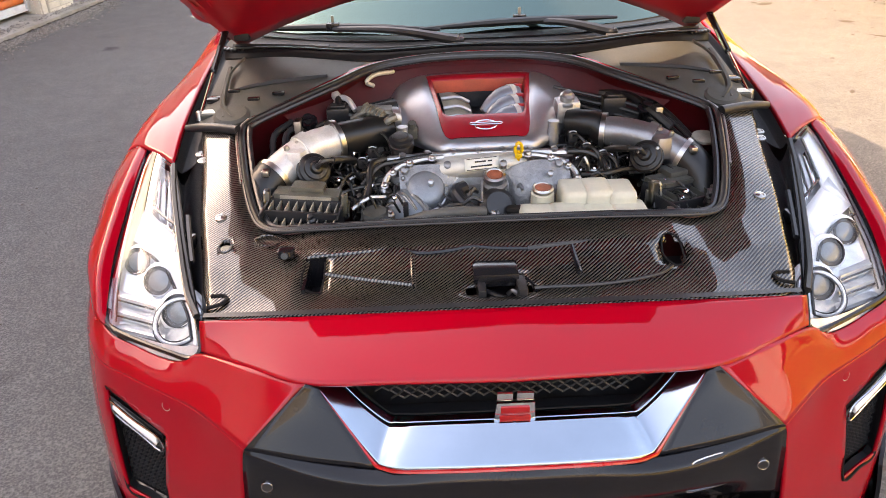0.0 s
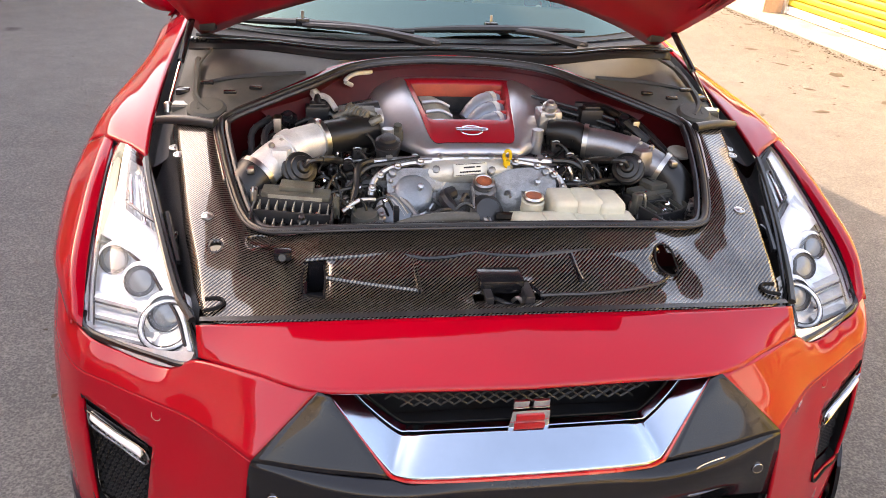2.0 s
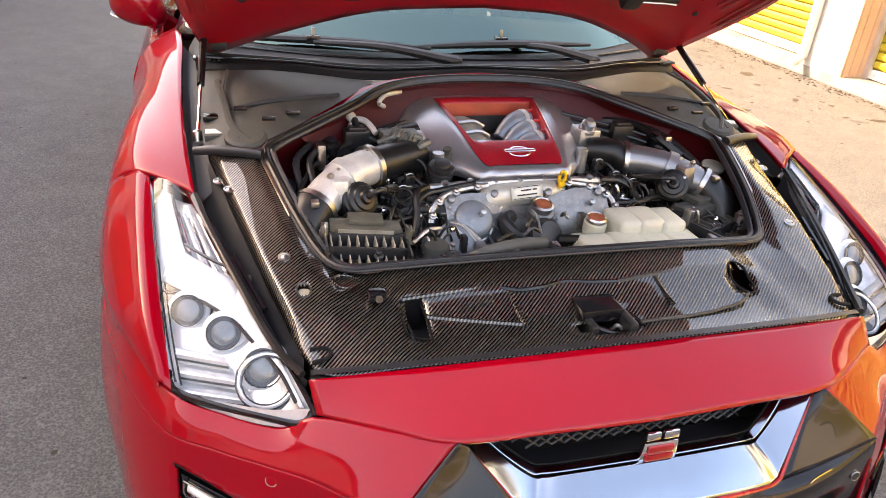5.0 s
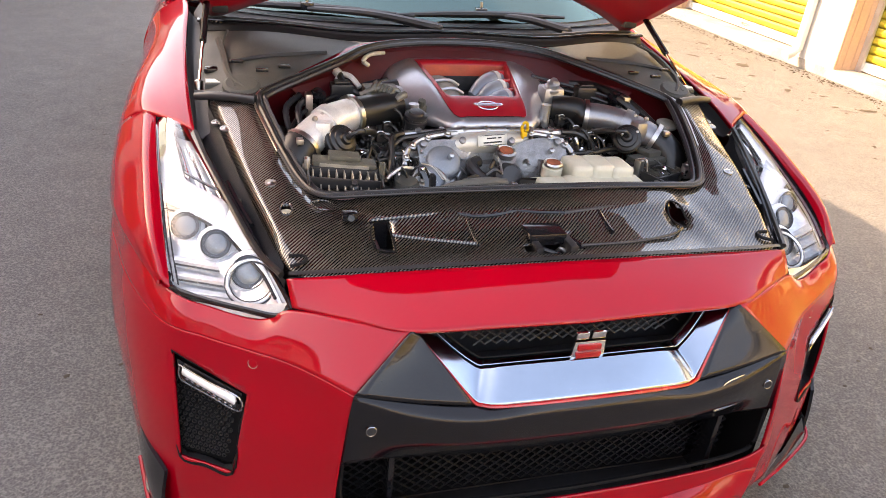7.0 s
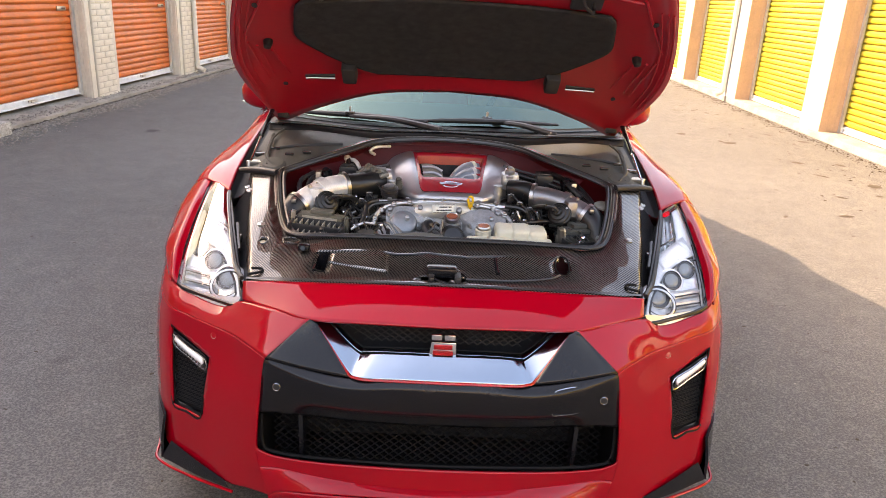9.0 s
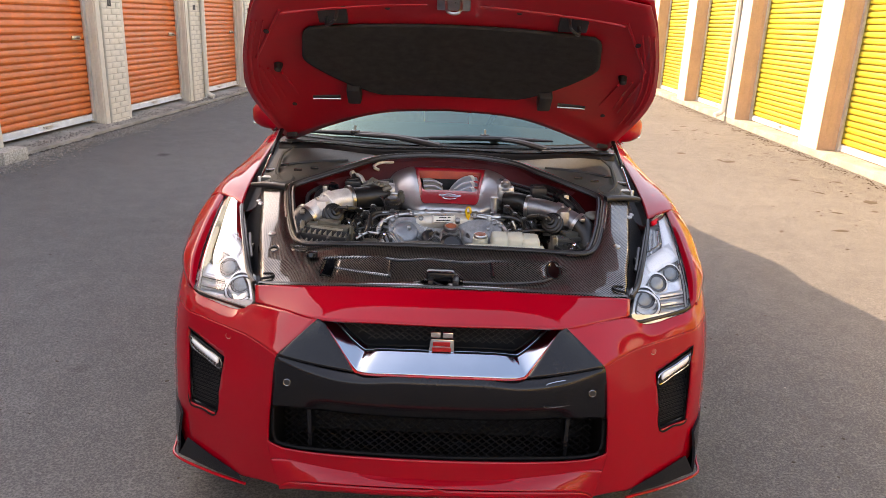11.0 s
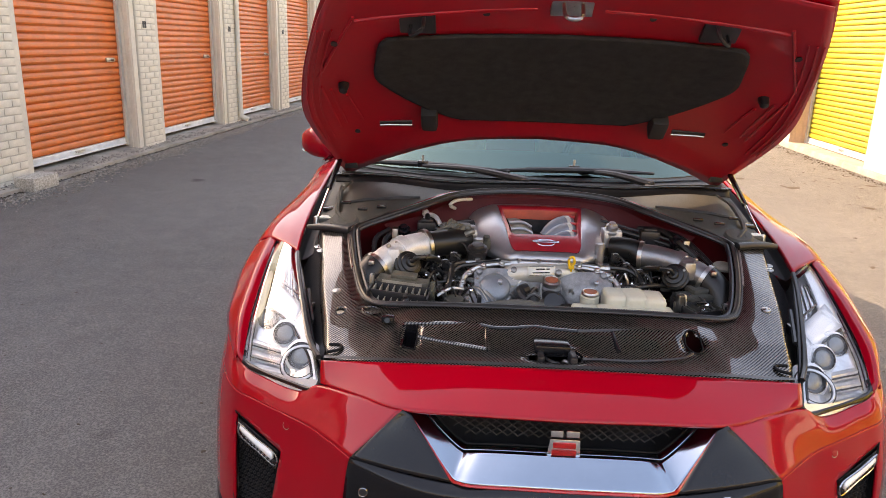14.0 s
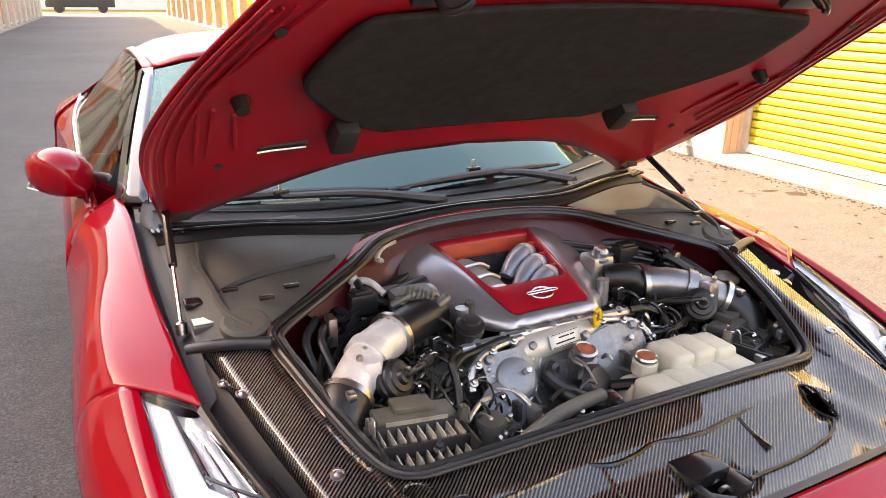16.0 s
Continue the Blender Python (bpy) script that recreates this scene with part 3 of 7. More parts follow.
mask = part("grille_surround", whole(bm), MASK_BLACK, CAR, "satin black grille surround with a sharp ridge")
thick(mask, 0.005)


def plate_half():
    e0 = [(0, .119, .588), (.10, .120, .588), (.19, .127, .584), (.226, .138, .581), (.242, .152, .592), (.283, .183, .634), (.332, .222, .688)]
    em = [(0, .148, .609), (.10, .149, .609), (.180, .155, .605), (.214, .164, .601), (.232, .176, .606), (.275, .204, .643), (.326, .242, .693)]
    ef = [(0, .186, .6310), (.10, .187, .6310), (.168, .191, .6280), (.200, .199, .622), (.220, .205, .622), (.266, .229, .653), (.319, .265, .699)]
    e1 = [(0, .202, .6335), (.10, .203, .6335), (.162, .206, .6310), (.194, .214, .626), (.214, .220, .627), (.261, .243, .657), (.315, .278, .702)]
    bm = patch([e0, em, ef], 7, 5)
    return patch([ef, [tuple((Vector(p) + Vector(q)) / 2) for p, q in zip(ef, e1)], e1], 7, 3, bm)


bm = plate_half()
thick(part("grille_plate", whole(bm), BRUSHED, mask, "brushed metal V-shaped grille plate"), 0.004)
edge = [(.332, .220, .687), (.283, .181, .632), (.240, .146, .586), (.222, .135, .581), (.19, .126, .581), (.10, .118, .585)]
red_line = edge + [(0, .117, .585)] + [(-x, y, z) for x, y, z in edge[::-1]]
part("trim_line", tube(red_line, 0.0035, 5, 6), BADGE_RED, mask, "thin red trim line")
inner = [(.315, .279, .703), (.261, .244, .659), (.214, .221, .629), (.194, .215, .628), (.162, .207, .633), (.10, .204, .6355)]
part("inner_bezel", tube(inner + [(0, .203, .6355)] + [(-x, y, z) for x, y, z in inner[::-1]], 0.002, 5, 6), GRILLE_BLACK, mask)


def mesh_grille(x0, x1, z0, z1, y, pitch_x, pitch_z, wire, lim):
    """Wavy crossing wires that leave diamond openings, within the half width lim(z)."""
    bm = bmesh.new()
    rows = int((z1 - z0) / pitch_z) + 1
    for j in range(rows):
        z = z0 + j * pitch_z
        half = lim(z)
        n = max(2, int(2 * half / pitch_x))
        for flip in (1, -1):
            pts = []
            for i in range(2 * n + 1):
                x = -half + i * half / n
                pts.append((x, y + 0.010 * abs(x) * abs(x) * 4, z + flip * pitch_z * 0.5 * (1 if i % 2 else -1)))
            prev = None
            for p in pts:
                ring = [bm.verts.new((p[0], p[1] + dy, p[2] + dz)) for dy, dz in ((-wire, 0), (0, wire), (wire, 0), (0, -wire))]
                if prev:
                    for s in range(4):
                        bm.faces.new((prev[s], prev[(s + 1) % 4], ring[(s + 1) % 4], ring[s]))
                prev = ring
    return bm


part("upper_mesh", mesh_grille(-.31, .31, .640, .705, .250, .045, .018, .0026, lambda z: .21 + (z - .64) * 1.5), BLACK_SATIN, mask)
part("lower_mesh", mesh_grille(-.45, .45, .26, .43, .255, .052, .022, .0028, lambda z: .46), GRILLE_BLACK, bumper, "black honeycomb grille mesh")
part("upper_duct", join(box(-.34, .34, .300, .315, .58, .735), box(-.36, .36, .20, .30, .565, .575)), BLACK_MATTE, mask)
for sx in (-1, 1):
    part("duct_fin", join(box(sx * .372 - .006, sx * .372 + .006, .19, .26, .236, .44, bev=.003), lathe([(.009, 0), (.009, .006)], (sx * .372, .205, .236), (0, -1, 0.3), 10)), BLACK_GLOSS, bumper)
both("duct_side", lambda: box(.476, .492, .185, .44, .185, .47), GRILLE_BLACK, bumper, "black side wall of the duct")
# rim inside the lower opening
fr = [(0, .152, .312), (.30, .160, .316), (.43, .170, .322), (.472, .176, .345), (.472, .178, .44)]
part("opening_frame", tube([(-x, y, z) for x, y, z in fr[::-1]][:-1] + fr, .005, 4, 6), GRILLE_BLACK, bumper)

# badge on the grille: plain chrome and red shapes
badge = part("badge", join(box(-.030, -.003, .184, .192, .671, .687, bev=.003), box(.003, .032, .184, .192, .671, .687, bev=.003),
                           prism([(-.036, .184), (.036, .184), (.036, .192), (-.036, .192)], .624, .666, bev=.003, shift=(.002, 0), grow=.9)), CHROME, mask, "small chrome and red badge of plain shapes")
part("badge_fill", join(box(-.026, .027, .180, .1845, .630, .643, bev=.002), box(-.024, .025, .180, .1845, .647, .660, bev=.002)), BADGE_RED, badge)

# parking sensors
for sx in (-1, 1):
    for at, ax, mat, par in (((sx * .424, .150, .536), (0, -1, .1), BLACK_SATIN, mask), ((sx * .622, .2895, .606), (sx * .45, -.85, .25), RED, bumper)):
        sen = part("parking_sensor", lathe([(.0090, -.004), (.0090, .0016), (.008, .0024), (.001, .0026)], at, ax, 18), mat, par)
        part("sensor_ring", lathe([(.0105, -.003), (.0105, .0012), (.0098, .0018), (.0092, .0015)], at, ax, 18), PLUG if par is bumper else BADGE_GREY, sen)
# tow cover on the surround
tow = [(.290, .500), (.290, .560), (.300, .572), (.350, .578), (.362, .568), (.366, .510), (.356, .498), (.300, .494)]
part("tow_cover_gap", tube([(x, .1265 + (x - .29) * .20 + (abs(z - .55) * .12), z) for x, z in tow], .0016, 3, 5, closed=True), BADGE_GREY, mask)


# daytime lamps in their pockets
def drl(sx):
    def m(pts):
        return [(sx * x, y, z) for x, y, z in pts]

    rim = [(.768, .374, .590), (.702, .331, .565), (.636, .289, .540), (.654, .282, .445), (.672, .277, .350), (.722, .309, .349), (.772, .344, .352), (.770, .359, .47)]
    pocket = part("lamp_pocket", tube(m(rim), .0030, 4, 6, closed=True), GRILLE_BLACK, bumper, "black lamp pocket with a honeycomb insert")
    walls = [[(x, y + d, z) for x, y, z in rim + rim[:1]] for d in (.0, .012, .028)]
    part("pocket_wall", patch([m(r) for r in walls], 3, 2), BLACK_SATIN, pocket)
    q = [[(.770, .392, .592), (.70, .352, .566), (.632, .310, .541)], [(.772, .388, .47), (.71, .348, .46), (.65, .316, .45)], [(.775, .376, .345), (.72, .343, .342), (.666, .308, .345)]]
    part("pocket_back", patch([m(r) for r in q], 5, 6), GRILLE_BLACK, pocket)
    bm = bmesh.new()
    for j in range(13):
        z = .358 + j * .0128
        xo, xi = .767, .676 - (z - .35) * .16
        n = 9
        for i in range(n):
            x = xo + (xi - xo) * (i + .5 * (j % 2)) / n
            yy = .3765 - (.770 - x) * .60 + (z - .35) * .10
            lathe([(.0048, 0), (.0048, .006), (.0036, .006), (.0034, .001)], (sx * x, yy, z), (sx * .35, -1, 0), 6, bm)
    tagged(part("honeycomb", bm, BLACK_MATTE, pocket), kind="stuff")
    bar = [[(.750, .353, .568), (.704, .322, .549), (.656, .292, .532)], [(.750, .347, .560), (.704, .316, .541), (.657, .286, .524)], [(.750, .350, .552), (.704, .319, .533), (.658, .289, .516)]]
    lamp = part("day_lamp", patch([m(r) for r in bar], 5, 4), LAMP_WHITE, pocket, "white daytime lamp bar")
    thick(lamp, 0.008, 0)
    lens = [[(.752, .352, .551), (.704, .320, .532), (.656, .289, .515)], [(.751, .355, .538), (.704, .323, .519), (.658, .292, .503)]]
    part("lamp_lens", patch([m(r) for r in lens], 5, 4), LAMP_DARK, lamp, "grey textured lens under the bar")
    part("lamp_frame", tube(m([(.756, .352, .571), (.704, .317, .551), (.650, .284, .533), (.653, .284, .501), (.704, .319, .517), (.755, .353, .536)]), .0022, 4, 5, closed=True), BADGE_GREY, lamp)
    tray = [[(.760, .362, .578), (.704, .326, .558), (.645, .290, .537)], [(.760, .366, .530), (.706, .330, .511), (.650, .294, .495)]]
    part("lamp_tray", patch([m(r) for r in tray], 5, 4), BLACK_GLOSS, lamp, "glossy black lamp tray")
    bm = bmesh.new()
    for i in range(9):
        f = (i + .5) / 9
        lathe([(.0035, 0), (.0035, .002), (.0015, .003)], (sx * (.748 - .088 * f), .3500 - .060 * f, .5435 - .035 * f), (sx * .5, -.85, -.1), 8, bm)
    part("lamp_dots", bm, CHROME, lamp)


drl(1)
drl(-1)


# corner splitter fins
def fin():
    bm = prism([(.565, .235), (.70, .285), (.815, .345), (.862, .45), (.885, .62), (.84, .62), (.80, .45), (.70, .33), (.58, .26)], .158, .170, bev=.003)
    end = [[(.822, .346, .162), (.850, .420, .160), (.880, .55, .162)], [(.818, .350, .235), (.852, .425, .25), (.884, .56, .26)], [(.806, .352, .305), (.848, .43, .335), (.890, .58, .36)]]
    b2 = patch(end, 5, 5)
    bmesh.ops.solidify(b2, geom=b2.faces[:], thickness=.008)
    b3 = patch([[(.785, .338, .228), (.69, .272, .210), (.595, .214, .192)], [(.816, .340, .168), (.70, .268, .168), (.58, .204, .172)]], 4, 4)
    return join(bm, b2, b3)


both("splitter_fin", fin, BLACK_GLOSS, CAR, "glossy black corner splitter")
both("splitter_edge", lambda: tube([(.885, .56, .160), (.855, .42, .160), (.826, .338, .160), (.70, .262, .160), (.570, .200, .164)], .0045, 5, 6), RED, CAR)


# front fenders
def fender_half():
    bm = bmesh.new()
    a0 = [(.770, .436, .690), (.784, .560, .757), (.800, .740, .812), (.807, .850, .842), (.811, .936, .862)]
    a1 = [(.778, .440, .698), (.803, .545, .762), (.823, .725, .815), (.833, .850, .844), (.838, .950, .864)]
    a2 = [(.783, .448, .703), (.840, .586, .747), (.870, .740, .776), (.888, .865, .800), (.890, .985, .826)]
    a3 = [(.784, .444, .695), (.853, .599, .7225), (.889, .718, .7225), (.912, .850, .7215), (.920, 1.00, .745)]
    patch([a0, a1, a2, a3], 7, 6, bm)
    b0 = [(.722, .846, .853), (.736, 1.00, .886), (.748, 1.20, .918), (.752, 1.40, .952), (.752, 1.60, .984), (.765, 1.78, .995)]
    b1 = [(.768, .892, .862), (.792, 1.02, .886), (.806, 1.20, .908), (.818, 1.40, .928), (.832, 1.60, .940), (.850, 1.78, .945)]
    b2 = [(.838, .950, .864), (.853, 1.04, .878), (.862, 1.20, .888), (.862, 1.40, .890), (.868, 1.60, .882), (.888, 1.78, .880)]
    b3 = [(.887, .985, .826), (.893, 1.06, .832), (.896, 1.20, .832), (.898, 1.40, .812), (.900, 1.60, .797), (.910, 1.78, .800)]
    b4 = [(.918, 1.00, .745), (.919, 1.06, .750), (.920, 1.20, .735), (.930, 1.38, .66), (.925, 1.60, .60), (.922, 1.78, .62)]
    patch([b0, b1, b2, b3, b4], 6, 6, bm)
    s0 = [(.930, 1.38, .66), (.925, 1.60, .60), (.922, 1.78, .62)]
    s1 = [(.932, 1.455, .36), (.905, 1.62, .36), (.905, 1.78, .40)]
    s2 = [(.92, 1.46, .20), (.915, 1.62, .19), (.915, 1.78, .19)]
    patch([s0, s1, s2], 5, 5, bm)
    return bm


for f in both("front_fender", fender_half, RED, CAR, "glossy red front fender"):
    thick(f, 0.006)
both("panel_gap", lambda: tube([(.750, 1.325, .9405), (.790, 1.315, .930), (.822, 1.325, .9165), (.848, 1.37, .902), (.866, 1.44, .884)], .0032, 5, 6), GRILLE_BLACK, CAR, "dark joint across the fender")
both("wheel_well", lambda: lathe([(.40, 0), (.40, .20), (.37, .215), (.10, .215)], (.885, 1.06, .36), (-1, 0, 0), 28), BLACK_MATTE, CAR)
both("reflector", lambda: patch([[(.878, .65, .650), (.891, .70, .640)], [(.881, .66, .60), (.895, .71, .60)]], 4, 4), AMBER, CAR, "small amber side reflector")


# headlights
def headlight(sx):
    def m(pts):
        return [(sx * x, y, z) for x, y, z in pts]

    inn = [(.722, .842, .851), (.690, .745, .826), (.640, .590, .786), (.592, .450, .742), (.552, .332, .704)]
    out = [(.808, .930, .861), (.806, .850, .842), (.796, .705, .801), (.782, .545, .748), (.766, .436, .690)]
    lower = [(.552, .332, .704), (.560, .320, .682), (.574, .317, .673)]
    lamp = part("headlight", tube(m(inn + [(.556, .327, .688), (.575, .327, .679), (.66, .372, .681), (.764, .438, .692)] + out[::-1][1:]), .005, 4, 6, closed=True), BLACK_GLOSS, CAR, "large clear headlight with chrome projectors")
    # housing bowl
    deep = .034
    rows = []
    for f, d in ((0, .004), (.12, .026), (.5, deep), (.88, .026), (1, .004)):
        row = []
        for a, b in zip(inn, out):
            p = Vector(a).lerp(Vector(b), f)
            row.append((p.x, p.y + d * .5, p.z - d))
        rows.append(m(row))
    part("housing", patch(rows, 6, 5), LAMP_SILVER, lamp, "bright reflector housing")
    front = [m([(.552, .332, .704), (.62, .355, .694), (.70, .397, .691), (.766, .436, .690)]), m([(.574, .325, .670), (.64, .354, .670), (.71, .396, .674), (.766, .436, .681)])]
    part("lower_lip", patch(front, 5, 3), LAMP_SILVER, lamp)
    part("lip_edge", tube(m([(.552, .336, .700), (.559, .328, .688), (.578, .329, .680), (.62, .350, .681), (.70, .394, .684), (.764, .438, .690), (.772, .470, .704)]), .0058, 5, 8), BLACK_GLOSS, lamp, "black lower edge")
    # white light bar: along the outer edge, across, then down the inner edge
    def at(f, g):
        """A place in the lamp: f from top to foot, g from the inner to the outer edge."""
        t = f * 4
        i = min(3, int(t))
        a = Vector(inn[i]).lerp(Vector(inn[i + 1]), t - i)
        b = Vector(out[i]).lerp(Vector(out[i + 1]), t - i)
        p = a.lerp(b, g)
        return p

    def strip(a, b, low=.012, per=4):
        ra = [tuple(at(f, g) + Vector((0, 0, -low))) for f, g in a]
        rb = [tuple(at(f, g) + Vector((0, 0, -low))) for f, g in b]
        bmx = patch([m(ra), m(rb)], per, 3)
        return bmx

    bars = (strip([(.04, .58), (.20, .59), (.34, .60), (.44, .60)], [(.02, .95), (.20, .95), (.36, .96), (.58, .97)]),
            strip([(.40, .80), (.435, .45), (.48, .03)], [(.575, .95), (.60, .60), (.655, .26)]),
            strip([(.48, .03), (.66, .03), (.82, .03), (.98, .04)], [(.63, .30), (.72, .20), (.84, .085), (.98, .075)]))
    for bmx in bars:
        thick(part("light_bar", bmx, LAMP_WHITE, lamp, "white stroke of the lightning-shaped light bar"), .006, 0)
    # fluted reflector in the upper part
    for k in range(7):
        g0, g1 = .06 + k * .072, .06 + (k + 1) * .072
        up, dn = .07 + .012 * k, .425 - .008 * k
        lo = .018 + .010 * (k % 2)
        q = [[tuple(at(f, g0) + Vector((0, 0, -lo))) for f in (up, (up + dn) / 2, dn)], [tuple(at(f, (g0 + g1) / 2) + Vector((0, 0, -lo - .005))) for f in (up, (up + dn) / 2, dn)], [tuple(at(f, g1) + Vector((0, 0, -lo))) for f in (up, (up + dn) / 2, dn)]]
        part("reflector_flute", patch([m(r) for r in q], 3, 3), LAMP_SILVER if k % 3 else CHROME, lamp)
    part("dark_insert", patch([m([tuple(at(f, .015) + Vector((0, 0, -.010))) for f in (.08, .22, .36, .46)]), m([tuple(at(f, .07) + Vector((0, 0, -.014))) for f in (.10, .22, .36, .46)])], 4, 3), LAMP_DARK, lamp)
    for k in range(4):
        g = .985 - .022 * k
        part("side_rib", tube(m([tuple(at(f, g) + Vector((0, 0, -.006 - .003 * k))) for f in (.50, .64, .78, .95)]), .0016, 3, 5), LAMP_DARK if k % 2 else LAMP_SILVER, lamp)
    for pts in ([(.42, .10), (.41, .30), (.385, .58)], [(.05, .56), (.20, .57), (.38, .58)], [(.62, .95), (.615, .62), (.665, .31)], [(.66, .31), (.74, .205), (.84, .10), (.97, .09)]):
        part("bar_edge", tube(m([tuple(at(f, g) + Vector((0, 0, -.007))) for f, g in pts]), .0032, 4, 5), LAMP_DARK, lamp)
    # three projectors; the inner one sits in a wide bowl
    for f, g, r in ((.650, .73, .0265), (.703, .435, .0275), (.818, .205, .0310)):
        p = at(f, g) + Vector((0, .0, -.018))
        ax = (sx * .12, -.82, .55)
        ring = part("projector_ring", lathe([(r * 1.50, -.022), (r * 1.42, -.008), (r * 1.16, -.004), (r * 1.10, .002), (r * 1.05, .003), (r * 1.00, -.006)], (sx * p.x, p.y, p.z), ax, 28), LAMP_WHITE, lamp, "bright projector ring")
        part("ring_edge", lathe([(r * 1.075, -.002), (r * 1.075, .0045), (r * 1.02, .0050), (r * 1.01, .000)], (sx * p.x, p.y, p.z), ax, 28), LAMP_DARK, ring)
        part("projector_lens", lathe([(r, -.016), (r * .98, -.006), (r * .85, -.001), (r * .6, .002), (r * .3, .0035), (.001, .004)], (sx * p.x, p.y, p.z), ax, 28), LENS_GREY, ring)
    p = at(.875, .225) + Vector((0, 0, -.016))
    q = Vector((sx * .10, -.62, .78)).normalized()
    e1 = q.cross(Vector((0, 1, 0))).normalized()
    e2 = q.cross(e1)
    for rad, wire, mat in ((.0455, .0034, LAMP_SILVER), (.0500, .0016, LAMP_DARK), (.0405, .0014, LAMP_DARK)):
        arc = [Vector((sx * p.x, p.y, p.z)) + e1 * (rad * math.cos(radians(a))) + e2 * (rad * math.sin(radians(a))) for a in range(0, 360, 30)]
        part("bowl_rim", tube([tuple(c) for c in arc], wire, 3, 6, closed=True), mat, lamp)
    # stepped chrome under the projectors
    bm = bmesh.new()
    for k in range(3):
        f0, f1 = .79 + k * .062, .79 + k * .062 + .046
        lo = .012 + .006 * k
        q = [[tuple(at(f0, g) + Vector((0, 0, -lo - .010))) for g in (.92, .74, .50 - .05 * k)], [tuple(at(f1, g) + Vector((0, 0, -lo))) for g in (.92, .74, .49 - .05 * k)], [tuple(at(f1 + .010, g) + Vector((0, 0, -lo - .012))) for g in (.92, .74, .49 - .05 * k)]]
        patch([m(r) for r in q], 3, 2, bm)
        part("step_edge", tube(m([tuple(at(f1 + .012, g) + Vector((0, 0, -lo - .004))) for g in (.92, .74, .50 - .05 * k)]), .0022, 3, 5), LAMP_DARK, lamp)
    part("chrome_steps", bm, LAMP_SILVER, lamp)
    # clear cover
    rows = []
    for f, h in ((0, 0), (.25, .012), (.5, .016), (.75, .012), (1, 0)):
        row = []
        for a, b in zip(inn, out):
            p = Vector(a).lerp(Vector(b), f)
            row.append((p.x, p.y - h * .4, p.z + h))
        rows.append(m(row))
    cover = part("clear_cover", patch(rows, 6, 5), GLASS, lamp, "clear plastic cover")
    cover.visible_shadow = False


headlight(1)
headlight(-1)


# body behind the front wheels
def side_half():
    bm = bmesh.new()
    z0 = [(.915, 1.785, .19), (.915, 2.4, .19), (.915, 3.1, .19), (.92, 3.35, .20)]
    z1 = [(.905, 1.785, .42), (.900, 2.4, .42), (.915, 3.1, .42), (.93, 3.38, .45)]
    z2 = [(.918, 1.785, .68), (.915, 2.4, .70), (.925, 3.1, .74), (.93, 3.45, .76)]
    z3 = [(.916, 1.785, .80), (.914, 2.4, .83), (.915, 3.1, .86), (.92, 3.5, .88)]
    z4 = [(.895, 1.785, .88), (.890, 2.4, .91), (.885, 3.1, .94), (.90, 3.5, .97)]
    z5 = [(.820, 1.785, .965), (.830, 2.4, .985), (.825, 3.1, 1.01), (.80, 3.5, 1.05)]
    patch([z0, z1, z2, z3, z4, z5], 6, 5, bm)
    return bm


def quarter_half():
    bm = bmesh.new()
    q0 = [(.92, 3.36, .20), (.93, 3.38, .45), (.93, 3.45, .76), (.92, 3.5, .88), (.90, 3.5, .97), (.80, 3.5, 1.05), (.70, 3.5, 1.12)]
    q1 = [(.925, 3.6, .72), (.928, 3.7, .76), (.922, 3.75, .82), (.91, 3.8, .90), (.885, 3.8, .98), (.78, 3.8, 1.03), (.66, 3.8, 1.06)]
    q2 = [(.915, 4.1, .60), (.922, 4.1, .70), (.910, 4.15, .76), (.88, 4.2, .84), (.80, 4.25, .90), (.66, 4.3, .93), (.5, 4.3, .95)]
    q3 = [(.80, 4.62, .35), (.83, 4.66, .55), (.82, 4.68, .74), (.78, 4.66, .82), (.70, 4.62, .87), (.56, 4.62, .89), (.4, 4.62, .90)]
    patch([q0, q1, q2, q3], 6, 6, bm)
    return bm


for o in both("door", side_half, RED, CAR, "red coupe door"):
    thick(o, .006)
for o in both("rear_fender", quarter_half, RED, CAR, "red rear fender"):
    thick(o, .006)
part("rear_panel", patch([[(-.83, 4.66, .30), (0, 4.76, .30), (.83, 4.66, .30)], [(-.82, 4.68, .74), (0, 4.80, .74), (.82, 4.68, .74)], [(-.70, 4.64, .87), (0, 4.70, .90), (.70, 4.64, .87)], [(-.60, 4.1, .98), (0, 4.1, 1.02), (.60, 4.1, .98)], [(-.56, 3.78, 1.14), (0, 3.78, 1.17), (.56, 3.78, 1.14)]], 6, 5), RED, CAR)


# glass house
def roof_half():
    a = [(0, 2.18, 1.335), (.25, 2.20, 1.332), (.46, 2.26, 1.312), (.585, 2.33, 1.275)]
    b = [(0, 2.60, 1.372), (.25, 2.61, 1.368), (.47, 2.63, 1.345), (.60, 2.66, 1.300)]
    c = [(0, 3.05, 1.362), (.25, 3.05, 1.357), (.47, 3.05, 1.33), (.605, 3.05, 1.28)]
    d = [(0, 3.40, 1.30), (.25, 3.40, 1.295), (.45, 3.40, 1.27), (.59, 3.40, 1.22)]
    return patch([a, b, c, d], 6, 6)


bm = roof_half()
thick(part("roof", whole(bm), RED, CAR, "glossy red roof"), .008)


